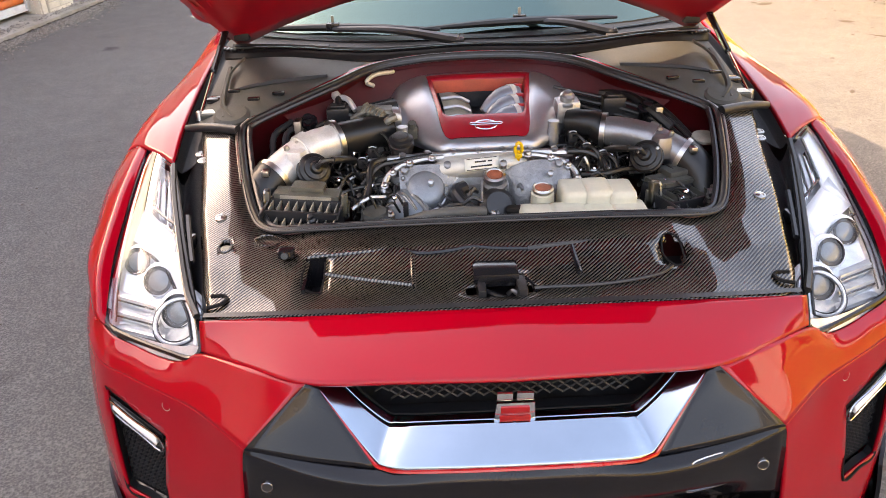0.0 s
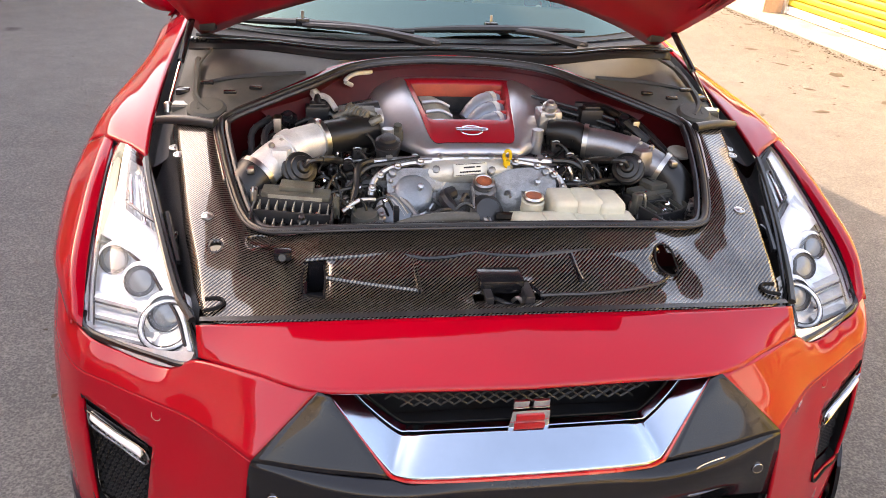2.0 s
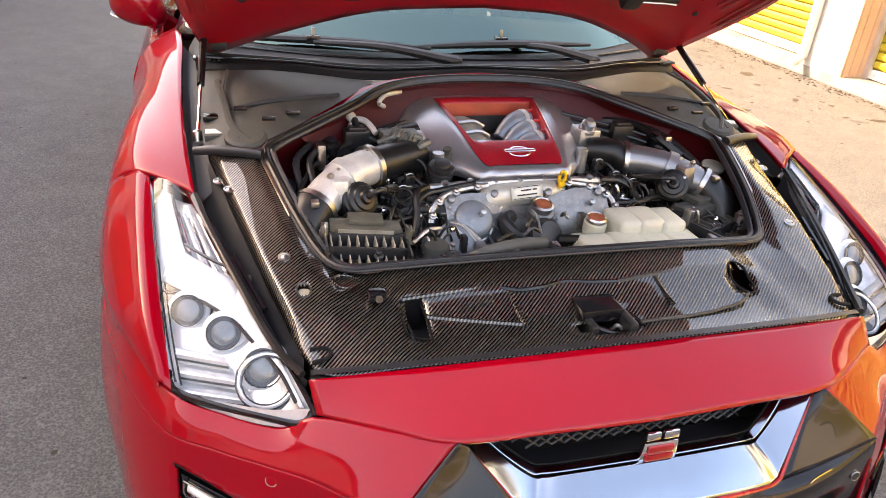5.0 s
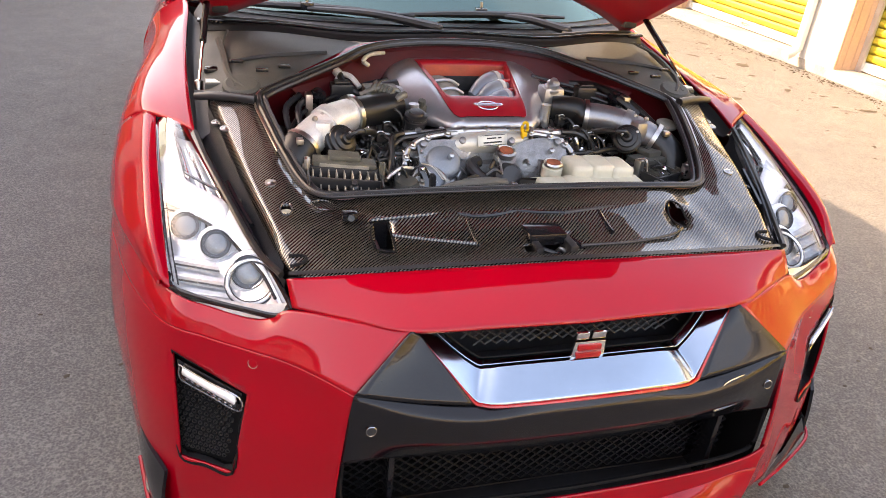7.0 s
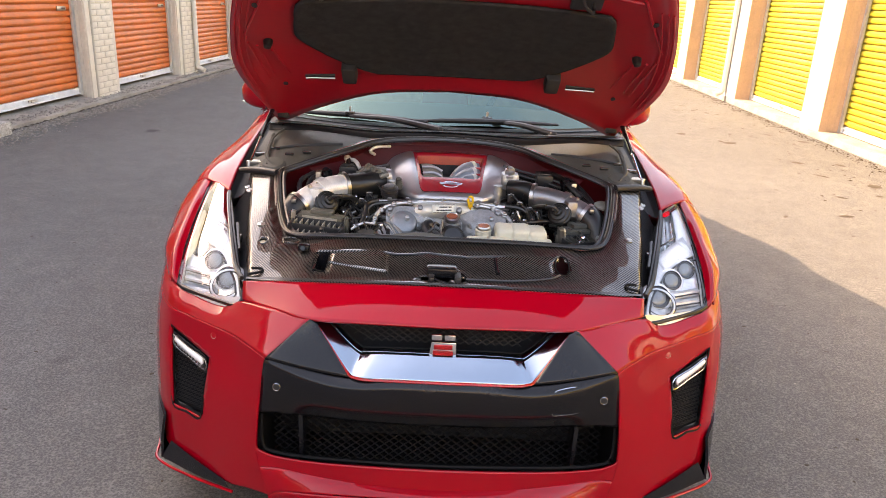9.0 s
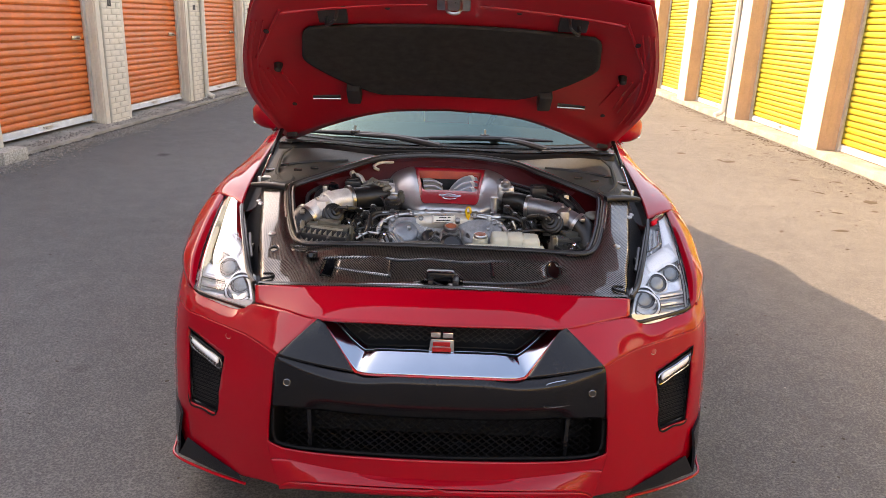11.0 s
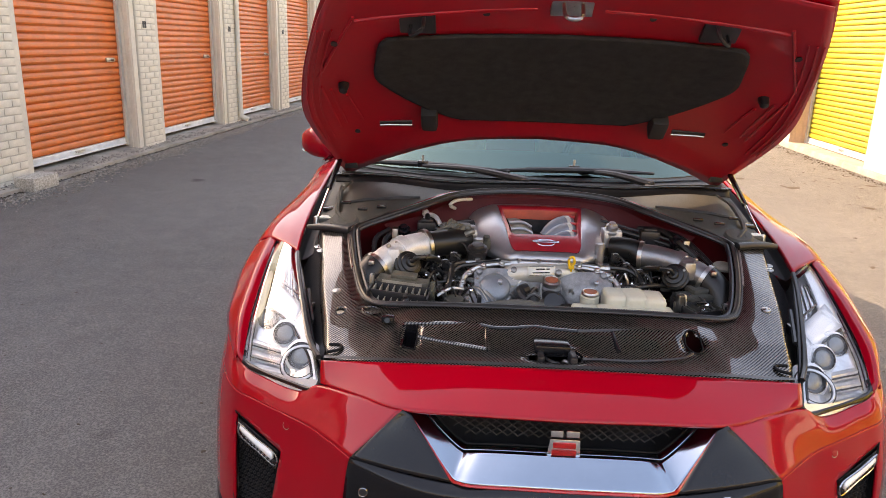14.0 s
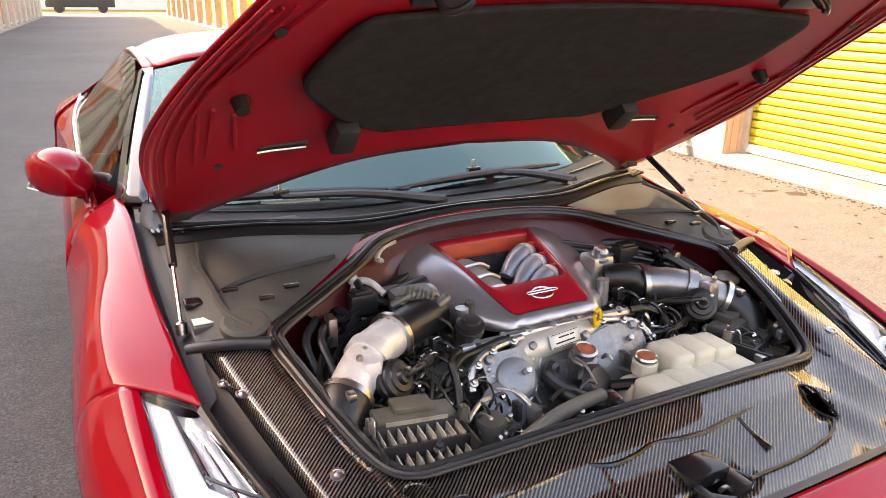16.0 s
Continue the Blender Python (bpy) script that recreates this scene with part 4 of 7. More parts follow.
def screen_rows(lift=0.0):
    s0 = [(-.70, 1.66, 1.000), (-.45, 1.52, 1.002), (0, 1.44, 1.005), (.45, 1.52, 1.002), (.70, 1.66, 1.000)]
    s1 = [(-.66, 1.93, 1.130), (-.42, 1.84, 1.160), (0, 1.79, 1.172), (.42, 1.84, 1.160), (.66, 1.93, 1.130)]
    s2 = [(-.585, 2.31, 1.268), (-.40, 2.22, 1.308), (0, 2.17, 1.328), (.40, 2.22, 1.308), (.585, 2.31, 1.268)]
    return [s0, s1, s2]


ws = part("windscreen", patch(screen_rows(), 8, 10), WINDOW, CAR, "greenish tinted windscreen")
ws.visible_shadow = False
part("rear_screen", patch([[(-.58, 3.42, 1.21), (0, 3.43, 1.29), (.58, 3.42, 1.21)], [(-.56, 3.78, 1.13), (0, 3.8, 1.165), (.56, 3.78, 1.13)]], 6, 5), BLACK_GLOSS, CAR)


def pillar_half(first, last):
    p = [[(.765, 1.70, 1.000), (.700, 1.98, 1.135), (.615, 2.35, 1.270), (.620, 2.75, 1.300), (.620, 3.05, 1.282), (.60, 3.40, 1.225), (.62, 3.65, 1.14)],
         [(.705, 1.66, 1.002), (.662, 1.93, 1.136), (.587, 2.31, 1.276), (.598, 2.70, 1.312), (.60, 3.05, 1.292), (.585, 3.40, 1.235), (.56, 3.72, 1.15)]]
    bm = patch([r[first:last] for r in p], 6, 3)
    return bm


for o in both("roof_rail", lambda: pillar_half(2, 7), RED, CAR, "red roof rail"):
    thick(o, .03)
for o in both("windscreen_pillar", lambda: pillar_half(0, 3), PILLAR_BLACK, CAR, "glossy black windscreen pillar"):
    thick(o, .03)
both("pillar_trim", lambda: patch([[(.775, 1.74, .995), (.716, 2.0, 1.125), (.632, 2.36, 1.255)], [(.760, 1.71, 1.004), (.698, 1.985, 1.140), (.614, 2.355, 1.274)]], 6, 3), BLACK_GLOSS, CAR)
for o in both("side_window", lambda: patch([[(.835, 1.80, .972), (.838, 2.4, .990), (.832, 3.1, 1.014), (.79, 3.45, 1.06)], [(.775, 1.83, 1.03), (.735, 2.4, 1.13), (.725, 3.1, 1.15), (.70, 3.45, 1.12)], [(.712, 2.03, 1.125), (.628, 2.45, 1.275), (.624, 3.05, 1.275), (.62, 3.45, 1.20)]], 6, 5), SIDE_GLASS, CAR, "tinted side window"):
    o.visible_shadow = False
both("window_trim", lambda: tube([(.84, 1.80, .970), (.843, 2.4, .988), (.837, 3.1, 1.012), (.795, 3.45, 1.062)], .008, 5, 6), CHROME, CAR, "bright window trim strip")

# cabin, seen dimly through the glass
part("dashboard", join(patch([[(-.72, 1.70, .97), (0, 1.60, .985), (.72, 1.70, .97)], [(-.70, 2.02, 1.00), (0, 1.98, 1.02), (.70, 2.02, 1.00)], [(-.70, 2.12, .85), (0, 2.08, .85), (.70, 2.12, .85)]], 5, 5)), DARK_TRIM, CAR)
part("cabin_floor", box(-.80, .80, 1.9, 3.6, .28, .32), DARK_TRIM, CAR)
for sx in (-1, 1):
    seat = part("seat", join(box(sx * .38 - .24, sx * .38 + .24, 2.35, 2.85, .45, .60, bev=.05), box(sx * .38 - .24, sx * .38 + .24, 2.84, 3.0, .55, 1.05, bev=.06)), TAN, CAR, "tan seat")
    part("headrest", box(sx * .38 - .12, sx * .38 + .12, 2.90, 3.0, 1.06, 1.20, bev=.04), TAN, seat)
part("steering_wheel", tube([(.38 + .17 * math.cos(a * math.pi / 6), 2.22 + .05 * math.sin(a * math.pi / 6), .93 + .16 * math.sin(a * math.pi / 6)) for a in range(12)], .016, 3, 8, closed=True), DARK_TRIM, CAR)


# door mirrors
def mirror(sx):
    bm = bmesh.new()
    rows = []
    for x, y0, y1, z0, z1 in ((.808, 1.975, 2.03, .965, 1.020), (.824, 1.935, 2.07, .955, 1.056), (.862, 1.910, 2.085, .953, 1.088), (.915, 1.910, 2.09, .958, 1.098), (.958, 1.95, 2.09, .974, 1.080), (.984, 2.00, 2.085, .995, 1.056)):
        cy, cz, ry, rz = (y0 + y1) / 2, (z0 + z1) / 2, (y1 - y0) / 2, (z1 - z0) / 2
        ring = []
        for k in range(16):
            a = 2 * math.pi * k / 16
            c, s = math.cos(a), math.sin(a)
            ring.append(bm.verts.new((sx * x, cy + ry * math.copysign(abs(c) ** .7, c), cz + rz * math.copysign(abs(s) ** .7, s))))
        rows.append(ring)
    for a, b in zip(rows, rows[1:]):
        for k in range(16):
            bm.faces.new((a[k], a[(k + 1) % 16], b[(k + 1) % 16], b[k]))
    bm.faces.new(rows[0][::-1])
    bm.faces.new(rows[-1])
    shell = part("mirror", bm, RED, CAR, "red door mirror with a black foot", angle=60)
    sub = shell.modifiers.new("round", "SUBSURF")
    sub.levels = sub.render_levels = 1
    part("mirror_base", tube([(sx * .790, 2.03, .930), (sx * .825, 2.02, .958), (sx * .87, 2.01, .982)], [.040, .036, .030], 4, 10), RED, shell)
    part("mirror_glass", patch([[(sx * .87, 2.094, .985), (sx * .99, 2.106, .998)], [(sx * .87, 2.094, 1.06), (sx * .985, 2.106, 1.058)]], 3, 3), CHROME, shell)
    part("mirror_lower", patch([[(sx * .85, 1.955, .985), (sx * .92, 1.940, .980), (sx * .99, 1.99, .992)], [(sx * .86, 2.0, .966), (sx * .92, 1.99, .964), (sx * .985, 2.03, .982)], [(sx * .86, 2.07, .970), (sx * .92, 2.08, .968), (sx * .985, 2.08, .985)]], 4, 4), BLACK_GLOSS, shell)


mirror(1)
mirror(-1)


# wheels
def wheel(x, y, sx):
    tyre = part("wheel", lathe([(.25, -.125), (.33, -.13), (.352, -.11), (.356, 0), (.352, .11), (.33, .13), (.25, .125)], (x, y, .356), (1, 0, 0), 40), RUBBER, CAR, "low-profile tyre on a dark rim")
    bm = lathe([(.25, .10), (.245, .06), (.06, .09), (.03, .10)], (x, y, .356), (sx, 0, 0), 30)
    for k in range(7):
        a = 2 * math.pi * k / 7
        p = Vector((x + sx * .105, y + .05 * math.cos(a), .356 + .05 * math.sin(a)))
        q = Vector((x + sx * .115, y + .24 * math.cos(a), .356 + .24 * math.sin(a)))
        tube([tuple(p), tuple(p.lerp(q, .5)), tuple(q)], [.02, .014, .018], 3, 6, bm)
    part("rim", bm, BLACK_GLOSS, tyre)


for wy in (1.06, 3.84):
    for sx in (-1, 1):
        wheel(sx * .765, wy, sx)

# ---- engine bay ----
SEAL = [(0, .578, .813), (.22, .580, .811), (.38, .584, .806), (.458, .598, .801), (.497, .645, .810), (.532, .745, .845), (.558, .850, .878), (.573, .930, .900), (.560, .975, .912),
        (.46, 1.035, .940), (.36, 1.100, .965), (.27, 1.180, .982), (.15, 1.222, .990), (0, 1.232, .993)]
LOOP = SEAL + [(-x, y, z) for x, y, z in SEAL[-2:0:-1]]


def grown(pts, d, dz=0.0):
    """The loop moved outwards in plan by d, and up by dz."""
    out = []
    n = len(pts)
    for i, p in enumerate(pts):
        a, b = pts[i - 1], pts[(i + 1) % n]
        t = Vector((b[0] - a[0], b[1] - a[1], 0)).normalized()
        out.append((p[0] + t.y * d, p[1] - t.x * d, p[2] + dz))
    return out


part("bay_seal", tube(LOOP, .0078, 5, 10, closed=True), RUBBER, CAR, "black rubber seal round the engine bay")
part("bay_seal_ridge", tube(grown(LOOP, .0085, .001), .0036, 5, 8, closed=True), BLACK_SATIN, CAR)
part("bay_seal_lip", tube(grown(LOOP, -.016, -.004), .007, 5, 8, closed=True), BLACK_SATIN, CAR)
# thin steel line added for the highlight along the sides of the seal
both("seal_highlight", lambda: tube(grown(LOOP, .012, .002)[5:9], .0035, 5, 6), STEEL, CAR)


def bay_walls():
    bm = bmesh.new()
    ring = cr(LOOP + [LOOP[0]], 4)[:-1]
    rows = []
    for d, dz in ((.0, -.006), (.02, -.05), (.01, -.20), (-.03, -.52)):
        rows.append([bm.verts.new(p) for p in grown([tuple(q) for q in ring], d, dz)])
    n = len(ring)
    for a, b in zip(rows, rows[1:]):
        for i in range(n):
            bm.faces.new((a[i], a[(i + 1) % n], b[(i + 1) % n], b[i]))
    return bm


part("bay_liner", bay_walls(), SHADED_RED, CAR, "red painted inner walls of the bay, darkened as in shade")
part("bay_floor", box(-.60, .60, .50, 1.40, .30, .33), BLACK_MATTE, CAR)
both("inner_rail", lambda: join(box(.44, .57, .64, 1.02, .50, .70, bev=.03), tube([(.54, .70, .72), (.545, .85, .76), (.52, 1.0, .80)], .022, 4, 8)), BLACK_MATTE, CAR)
part("firewall_ledge", patch([[(-.50, 1.03, .915), (-.25, 1.20, .955), (0, 1.245, .965), (.25, 1.20, .955), (.50, 1.03, .915)], [(-.44, 1.02, .86), (-.22, 1.17, .89), (0, 1.20, .90), (.22, 1.17, .89), (.44, 1.02, .86)]], 6, 3), SHADED_RED, CAR)
part("heat_shield", patch([[(-.46, .985, .875), (-.25, 1.13, .905), (0, 1.16, .91), (.25, 1.13, .905), (.46, .985, .875)], [(-.45, .99, .70), (-.25, 1.13, .70), (0, 1.16, .70), (.25, 1.13, .70), (.45, .99, .70)]], 6, 3), FELT, CAR, "black insulation on the firewall")
part("arch_flange", patch([[(-.47, 1.055, .942), (-.28, 1.205, .984), (0, 1.262, .996), (.28, 1.205, .984), (.47, 1.055, .942)], [(-.46, 1.04, .940), (-.27, 1.188, .982), (0, 1.240, .993), (.27, 1.188, .982), (.46, 1.04, .940)]], 6, 2), RED, CAR, "red body flange behind the seal")


# carbon shroud over the radiator and along the lamps
OUT = [(0, .337, .7575), (.20, .340, .7555), (.38, .349, .750), (.515, .363, .739), (.558, .415, .748), (.585, .515, .770), (.618, .645, .800), (.646, .775, .826), (.670, .885, .850), (.690, .985, .880)]
INN = [(0, .584, .804), (.20, .586, .803), (.36, .590, .799), (.450, .606, .795), (.486, .645, .803), (.514, .690, .820), (.537, .755, .843), (.553, .830, .864), (.564, .895, .882), (.570, .965, .900)]
SLOT = [(.338, .405), (.378, .425), (.372, .497), (.338, .497)]
ROUND = [(.463 + .024 * math.cos(a * math.pi / 6), .566 + .020 * math.sin(a * math.pi / 6)) for a in range(12)]
OVAL = [(.541 + .013 * math.cos(a * math.pi / 6), .540 + .017 * math.sin(a * math.pi / 6)) for a in range(12)]
SLOT_R = [(.343 + .020 * math.cos(a * math.pi / 6), .483 + .041 * math.sin(a * math.pi / 6)) for a in range(12)]
LATCH = [(-.035, .400), (.012, .370), (.055, .370), (.060, .405), (.028, .440), (-.035, .440)]


def shroud_half(holes):
    bm = bmesh.new()
    o, i_ = cr(OUT, 9), cr(INN, 9)
    nf = 22
    grid = []
    for a, b in zip(o, i_):
        col = []
        for k in range(nf + 1):
            f = k / nf
            p = Vector(a).lerp(Vector(b), f)
            # a step across the front deck, and a raised shelf along the sides
            deck = max(0.0, min(1.0, (.40 - p.x) / .05))
            step = max(0.0, min(1.0, (p.y - .492) / .016))
            p.z += deck * (.007 * step - .011 * (1 - step) * math.sin(math.pi * min(1, f / .62)))
            side = max(0.0, min(1.0, (p.y - .38) / .10)) * max(0.0, min(1, (p.x - .42) / .08))
            p.z += side * .018 * min(f / .10, 1.0, (1 - f) / .3)
            col.append(bm.verts.new(p))
        grid.append(col)
    for a, b in zip(grid, grid[1:]):
        for k in range(nf):
            q = (a[k], b[k], b[k + 1], a[k + 1])
            mid = sum((v.co for v in q), Vector()) / 4
            if any(inside(h, mid.x, mid.y) for h in holes):
                continue
            bm.faces.new(q)
    bmesh.ops.delete(bm, geom=[v for v in bm.verts if not v.link_faces], context="VERTS")
    return bm


deck = join(shroud_half((SLOT_R, LATCH)), mirrored(shroud_half((SLOT, ROUND, OVAL, LATCH))))
bmesh.ops.remove_doubles(deck, verts=[v for v in deck.verts if abs(v.co.x) < 1e-4], dist=2e-4)
deck_spots = [v.co.copy() for v in deck.verts]
shroud = part("radiator_shroud", deck, CARBON, CAR, "glossy woven carbon radiator shroud", angle=50)
thick(shroud, .003)


def deck_z(x, y):
    f = max(0, min(1, (y - .34) / .25))
    return .757 + .046 * f + (.004 if y > .5 else -.008)


def on_shroud(x, y):
    """Height of the shroud at a place in plan."""
    return min(deck_spots, key=lambda c: (c.x - x) ** 2 + (c.y - y) ** 2).z


part("shroud_under", join(box(-.50, .50, .37, .575, .705, .715), box(-.55, .55, .36, .372, .66, .735), box(-.58, -.43, .48, .60, .735, .745), box(.43, .58, .48, .60, .735, .745)), BLACK_MATTE, shroud)
for sx in (-1, 1):
    hole = SLOT if sx < 0 else SLOT_R
    part("slot_frame", tube([(sx * x, y, deck_z(x, y) - .002) for x, y in hole], .0022, 2, 6, closed=True), GRILLE_BLACK, shroud)
    if sx < 0:
        part("slot_wall", join(box(sx * .372 - .003, sx * .372 + .003, .41, .497, .72, deck_z(.37, .45) - .004), box(*sorted((sx * .337, sx * .376)), .495, .500, .72, .784)), BLACK_GLOSS, shroud)
    part("hook_loop", tube([(sx * .545, .388, .750), (sx * .522, .393, .753), (sx * .513, .405, .756), (sx * .522, .416, .757), (sx * .546, .418, .756)], .0038, 4, 6), GRILLE_BLACK, shroud)
    for bx, by, bz in ((.566, .625, .794), (.655, .850, .838), (.675, .905, .858)):
        part("bolt", lathe([(.012, -.002), (.012, .0015), (.009, .002), (.008, .0005), (.005, .001), (.001, .0035)], (sx * bx, by, max(bz, on_shroud(sx * bx, by) + .001)), (0, -.2, 1), 12), STEEL, shroud, "steel bolt")
# the car's right-hand side of the deck, seen at the left from the front
part("hole_rim", tube([(-x, y, on_shroud(-x, y) + .001) for x, y in ROUND[::2]], .0020, 3, 6, closed=True), CARBON, shroud)
part("hole_rim", tube([(-x, y, on_shroud(-x, y) + .001) for x, y in OVAL[::2]], .0020, 3, 6, closed=True), LAMP_DARK, shroud)
part("hole_dish", lathe([(.026, .001), (.022, -.005), (.012, -.007), (.001, -.0075)], (-.463, .566, on_shroud(-.463, .566) - .002), (0, 0, 1), 18), CARBON, shroud)
part("oval_plug", lathe([(.013, -.006), (.013, .000), (.009, .002), (.001, .003)], (-.541, .540, on_shroud(-.541, .540) - .002), (0, 0, 1), 16), PLUG, shroud, "beige plastic plug")
part("clip", join(box(-.431, -.399, .500, .525, .783, .800, bev=.004), lathe([(.007, 0), (.007, .008)], (-.415, .497, .793), (0, -1, .4), 10)), BLACK_GLOSS, shroud, "small black clip")
part("deck_rail", tube([(-.335, .462, .768), (-.25, .440, .764), (-.16, .415, .763)], .005, 4, 6), CARBON, shroud)
part("deck_lip", tube([(-.372, .498, .786), (-.30, .502, .789), (-.20, .510, .790), (-.170, .506, .790), (-.166, .46, .772), (-.164, .41, .764)], .0045, 4, 6), CARBON, shroud)
# the other side: a long ridge, a short rod and a curved edge
part("deck_lip", tube([(.06, .494, .788), (.124, .502, .790), (.19, .509, .791), (.258, .514, .791)], [.005, .005, .0045, .002], 4, 6), BLACK_SATIN, shroud)
part("deck_rod", tube([(.146, .500, .786), (.149, .465, .772), (.151, .430, .766)], .006, 4, 8), BLACK_GLOSS, shroud, "short black rod")
part("deck_edge", tube([(.060, .392, .760), (.094, .394, .760), (.165, .396, .759), (.234, .404, .760), (.300, .418, .764), (.330, .438, .768)], .0035, 5, 6), BLACK_SATIN, shroud)
part("deck_dimple", tube([(.545, .560, .790), (.525, .585, .796), (.530, .625, .806), (.552, .66, .815)], .0035, 4, 6), BLACK_SATIN, shroud)
part("latch_block", box(-.052, .034, .412, .470, .752, .7795, bev=.006), BLACK_GLOSS, shroud, "black block over the latch")
part("centre_lip", tube([(-.192, .510, .790), (-.15, .492, .789), (-.10, .494, .790), (-.05, .505, .791), (.0, .497, .790), (.062, .494, .788)], .0045, 4, 6), BLACK_GLOSS, shroud)
latch = part("latch", join(box(-.05, .055, .365, .455, .712, .728), box(-.046, -.030, .38, .45, .728, .765, bev=.004), box(.028, .046, .375, .43, .728, .768, bev=.004), box(-.022, .004, .385, .400, .728, .745, bev=.004)), BLACK_SATIN, shroud, "black bonnet latch in its well")
part("latch_claw", tube([(.012, .41, .738), (.020, .405, .748), (.030, .40, .742)], .004, 4, 8), STEEL, latch)
part("latch_frame", tube([(x, y, deck_z(abs(x), y) - .004) for x, y in LATCH], .0045, 2, 6, closed=True), BLACK_GLOSS, latch)
part("front_strip", patch([[(-.55, .364, .745), (-.38, .345, .755), (0, .3325, .7635), (.38, .345, .755), (.55, .364, .745)], [(-.55, .376, .746), (-.38, .358, .756), (0, .346, .7645), (.38, .358, .756), (.55, .376, .746)]], 8, 2), BLACK_SATIN, shroud)


def gutter_half():
    a = [(.556, .362, .736), (.600, .455, .738), (.648, .595, .782), (.697, .750, .822), (.720, .840, .848)]
    m = [(.560, .385, .690), (.600, .47, .700), (.648, .61, .735), (.690, .76, .775), (.712, .86, .800)]
    b = [(.556, .410, .742), (.584, .515, .764), (.616, .645, .794), (.645, .775, .820), (.692, .985, .872)]
    return patch([a, m, b], 6, 6)


both("lamp_gutter", gutter_half, BLACK_SATIN, CAR, "black gutter beside the headlight")
both("gutter_seal", lambda: tube([(.563, .372, .742), (.603, .455, .752), (.652, .60, .792), (.700, .755, .832), (.722, .845, .856)], .007, 5, 6), RUBBER, CAR)
both("gutter_bracket", lambda: join(box(.625, .650, .60, .63, .760, .785, bev=.004), tube([(.61, .53, .768), (.632, .60, .782), (.655, .68, .80)], .006, 4, 6)), BLACK_GLOSS, CAR)


# rear covers and cowl
def rear_cover():
    g0 = [(.702, .992, .892), (.645, .975, .905), (.588, .978, .910)]
    g1 = [(.704, 1.12, .915), (.61, 1.08, .942), (.48, 1.042, .940)]
    g2 = [(.708, 1.26, .940), (.57, 1.21, .974), (.38, 1.118, .966)]
    g3 = [(.712, 1.40, .962), (.53, 1.32, .985), (.285, 1.225, .983)]
    bm = patch([g0, g1, g2, g3], 8, 6)
    tube([(.665, 1.26, .972), (.652, 1.14, .958), (.640, 1.04, .935), (.605, .985, .918)], .008, 5, 6, bm)
    return bm


for cov in both("cowl_cover", rear_cover, GREY_PLASTIC, CAR, "dull grey plastic cover with clips"):
    sg = 1 if cov.data.vertices[0].co.x > 0 else -1
    part("cover_dome", lathe([(.046, -.02), (.046, .010), (.038, .016), (.002, .017)], (sg * .612, 1.005, .912), (0, -.25, 1), 20), GREY_PLASTIC, cov)
    part("cover_box", box(*sorted((sg * .655, sg * .700)), 1.03, 1.075, .898, .915, bev=.004), GREY_PLASTIC, cov)
    part("cover_box", box(*sorted((sg * .668, sg * .702)), 1.11, 1.145, .918, .932, bev=.004), BLACK_GLOSS, cov)
    part("cover_groove", tube([(sg * .640, 1.105, .952), (sg * .56, 1.125, .961), (sg * .47, 1.138, .966), (sg * .385, 1.147, .971)], [.003, .007, .009, .006], 5, 6), BLACK_MATTE, cov)
    part("cover_channel", tube([(sg * .640, 1.33, .982), (sg * .652, 1.24, .975), (sg * .656, 1.16, .962), (sg * .645, 1.07, .942), (sg * .628, .985, .922)], .004, 5, 6), GREY_PLASTIC, cov)
    for x, y, z in ((.560, 1.037, .950), (.503, 1.067, .953), (.619, 1.087, .958)):
        part("cover_clip", box(*sorted((sg * (x - .015), sg * (x + .015))), y - .006, y + .006, z - .004, z + .004, bev=.002), BLACK_GLOSS, cov)
both("fuse_label", lambda: box(.658, .698, 1.04, 1.07, .9155, .917), LABEL_WHITE, CAR)


def cowl_half():
    c0 = [(0, 1.258, .990), (.28, 1.235, .985), (.50, 1.320, .984), (.715, 1.405, .964)]
    c1 = [(0, 1.275, 1.006), (.28, 1.262, 1.002), (.50, 1.345, 1.000), (.72, 1.440, .985)]
    c2 = [(0, 1.34, .992), (.29, 1.345, .992), (.50, 1.43, .990), (.735, 1.55, .984)]
    c3 = [(0, 1.445, 1.004), (.30, 1.478, 1.002), (.46, 1.527, 1.000), (.715, 1.675, .998)]
    return patch([c0, c1, c2, c3], 8, 7)


thick(part("cowl_panel", whole(cowl_half()), COWL, CAR, "black plastic cowl under the windscreen"), .004)
COWL_LINES = ([(0, 1.274, 1.0085), (.28, 1.261, 1.0045), (.50, 1.344, 1.0025), (.70, 1.430, .990)],
              [(0, 1.300, 1.0045), (.285, 1.296, 1.0025), (.50, 1.380, 1.0000), (.70, 1.470, .990)],
              [(0, 1.395, .9985), (.295, 1.410, .9985), (.48, 1.478, .9970), (.70, 1.590, .9940)])
for line, r, mat in zip(COWL_LINES, (.004, .006, .003), (BLACK_GLOSS, BLACK_MATTE, BLACK_GLOSS)):
    part("cowl_ridge", tube([(-x, y, z) for x, y, z in line[:0:-1]] + line, r, 6, 6), mat, CAR, "moulded ridge of the cowl")
both("cowl_drain", lambda: box(.40, .47, 1.352, 1.380, .992, 1.004, bev=.004), BLACK_MATTE, CAR)
both("cowl_end_grille", lambda: join(*[box(.655 + i * .012, .662 + i * .012, 1.395 + i * .004, 1.435 + i * .004, .985, .992, bev=.001) for i in range(6)]), BLACK_GLOSS, CAR)


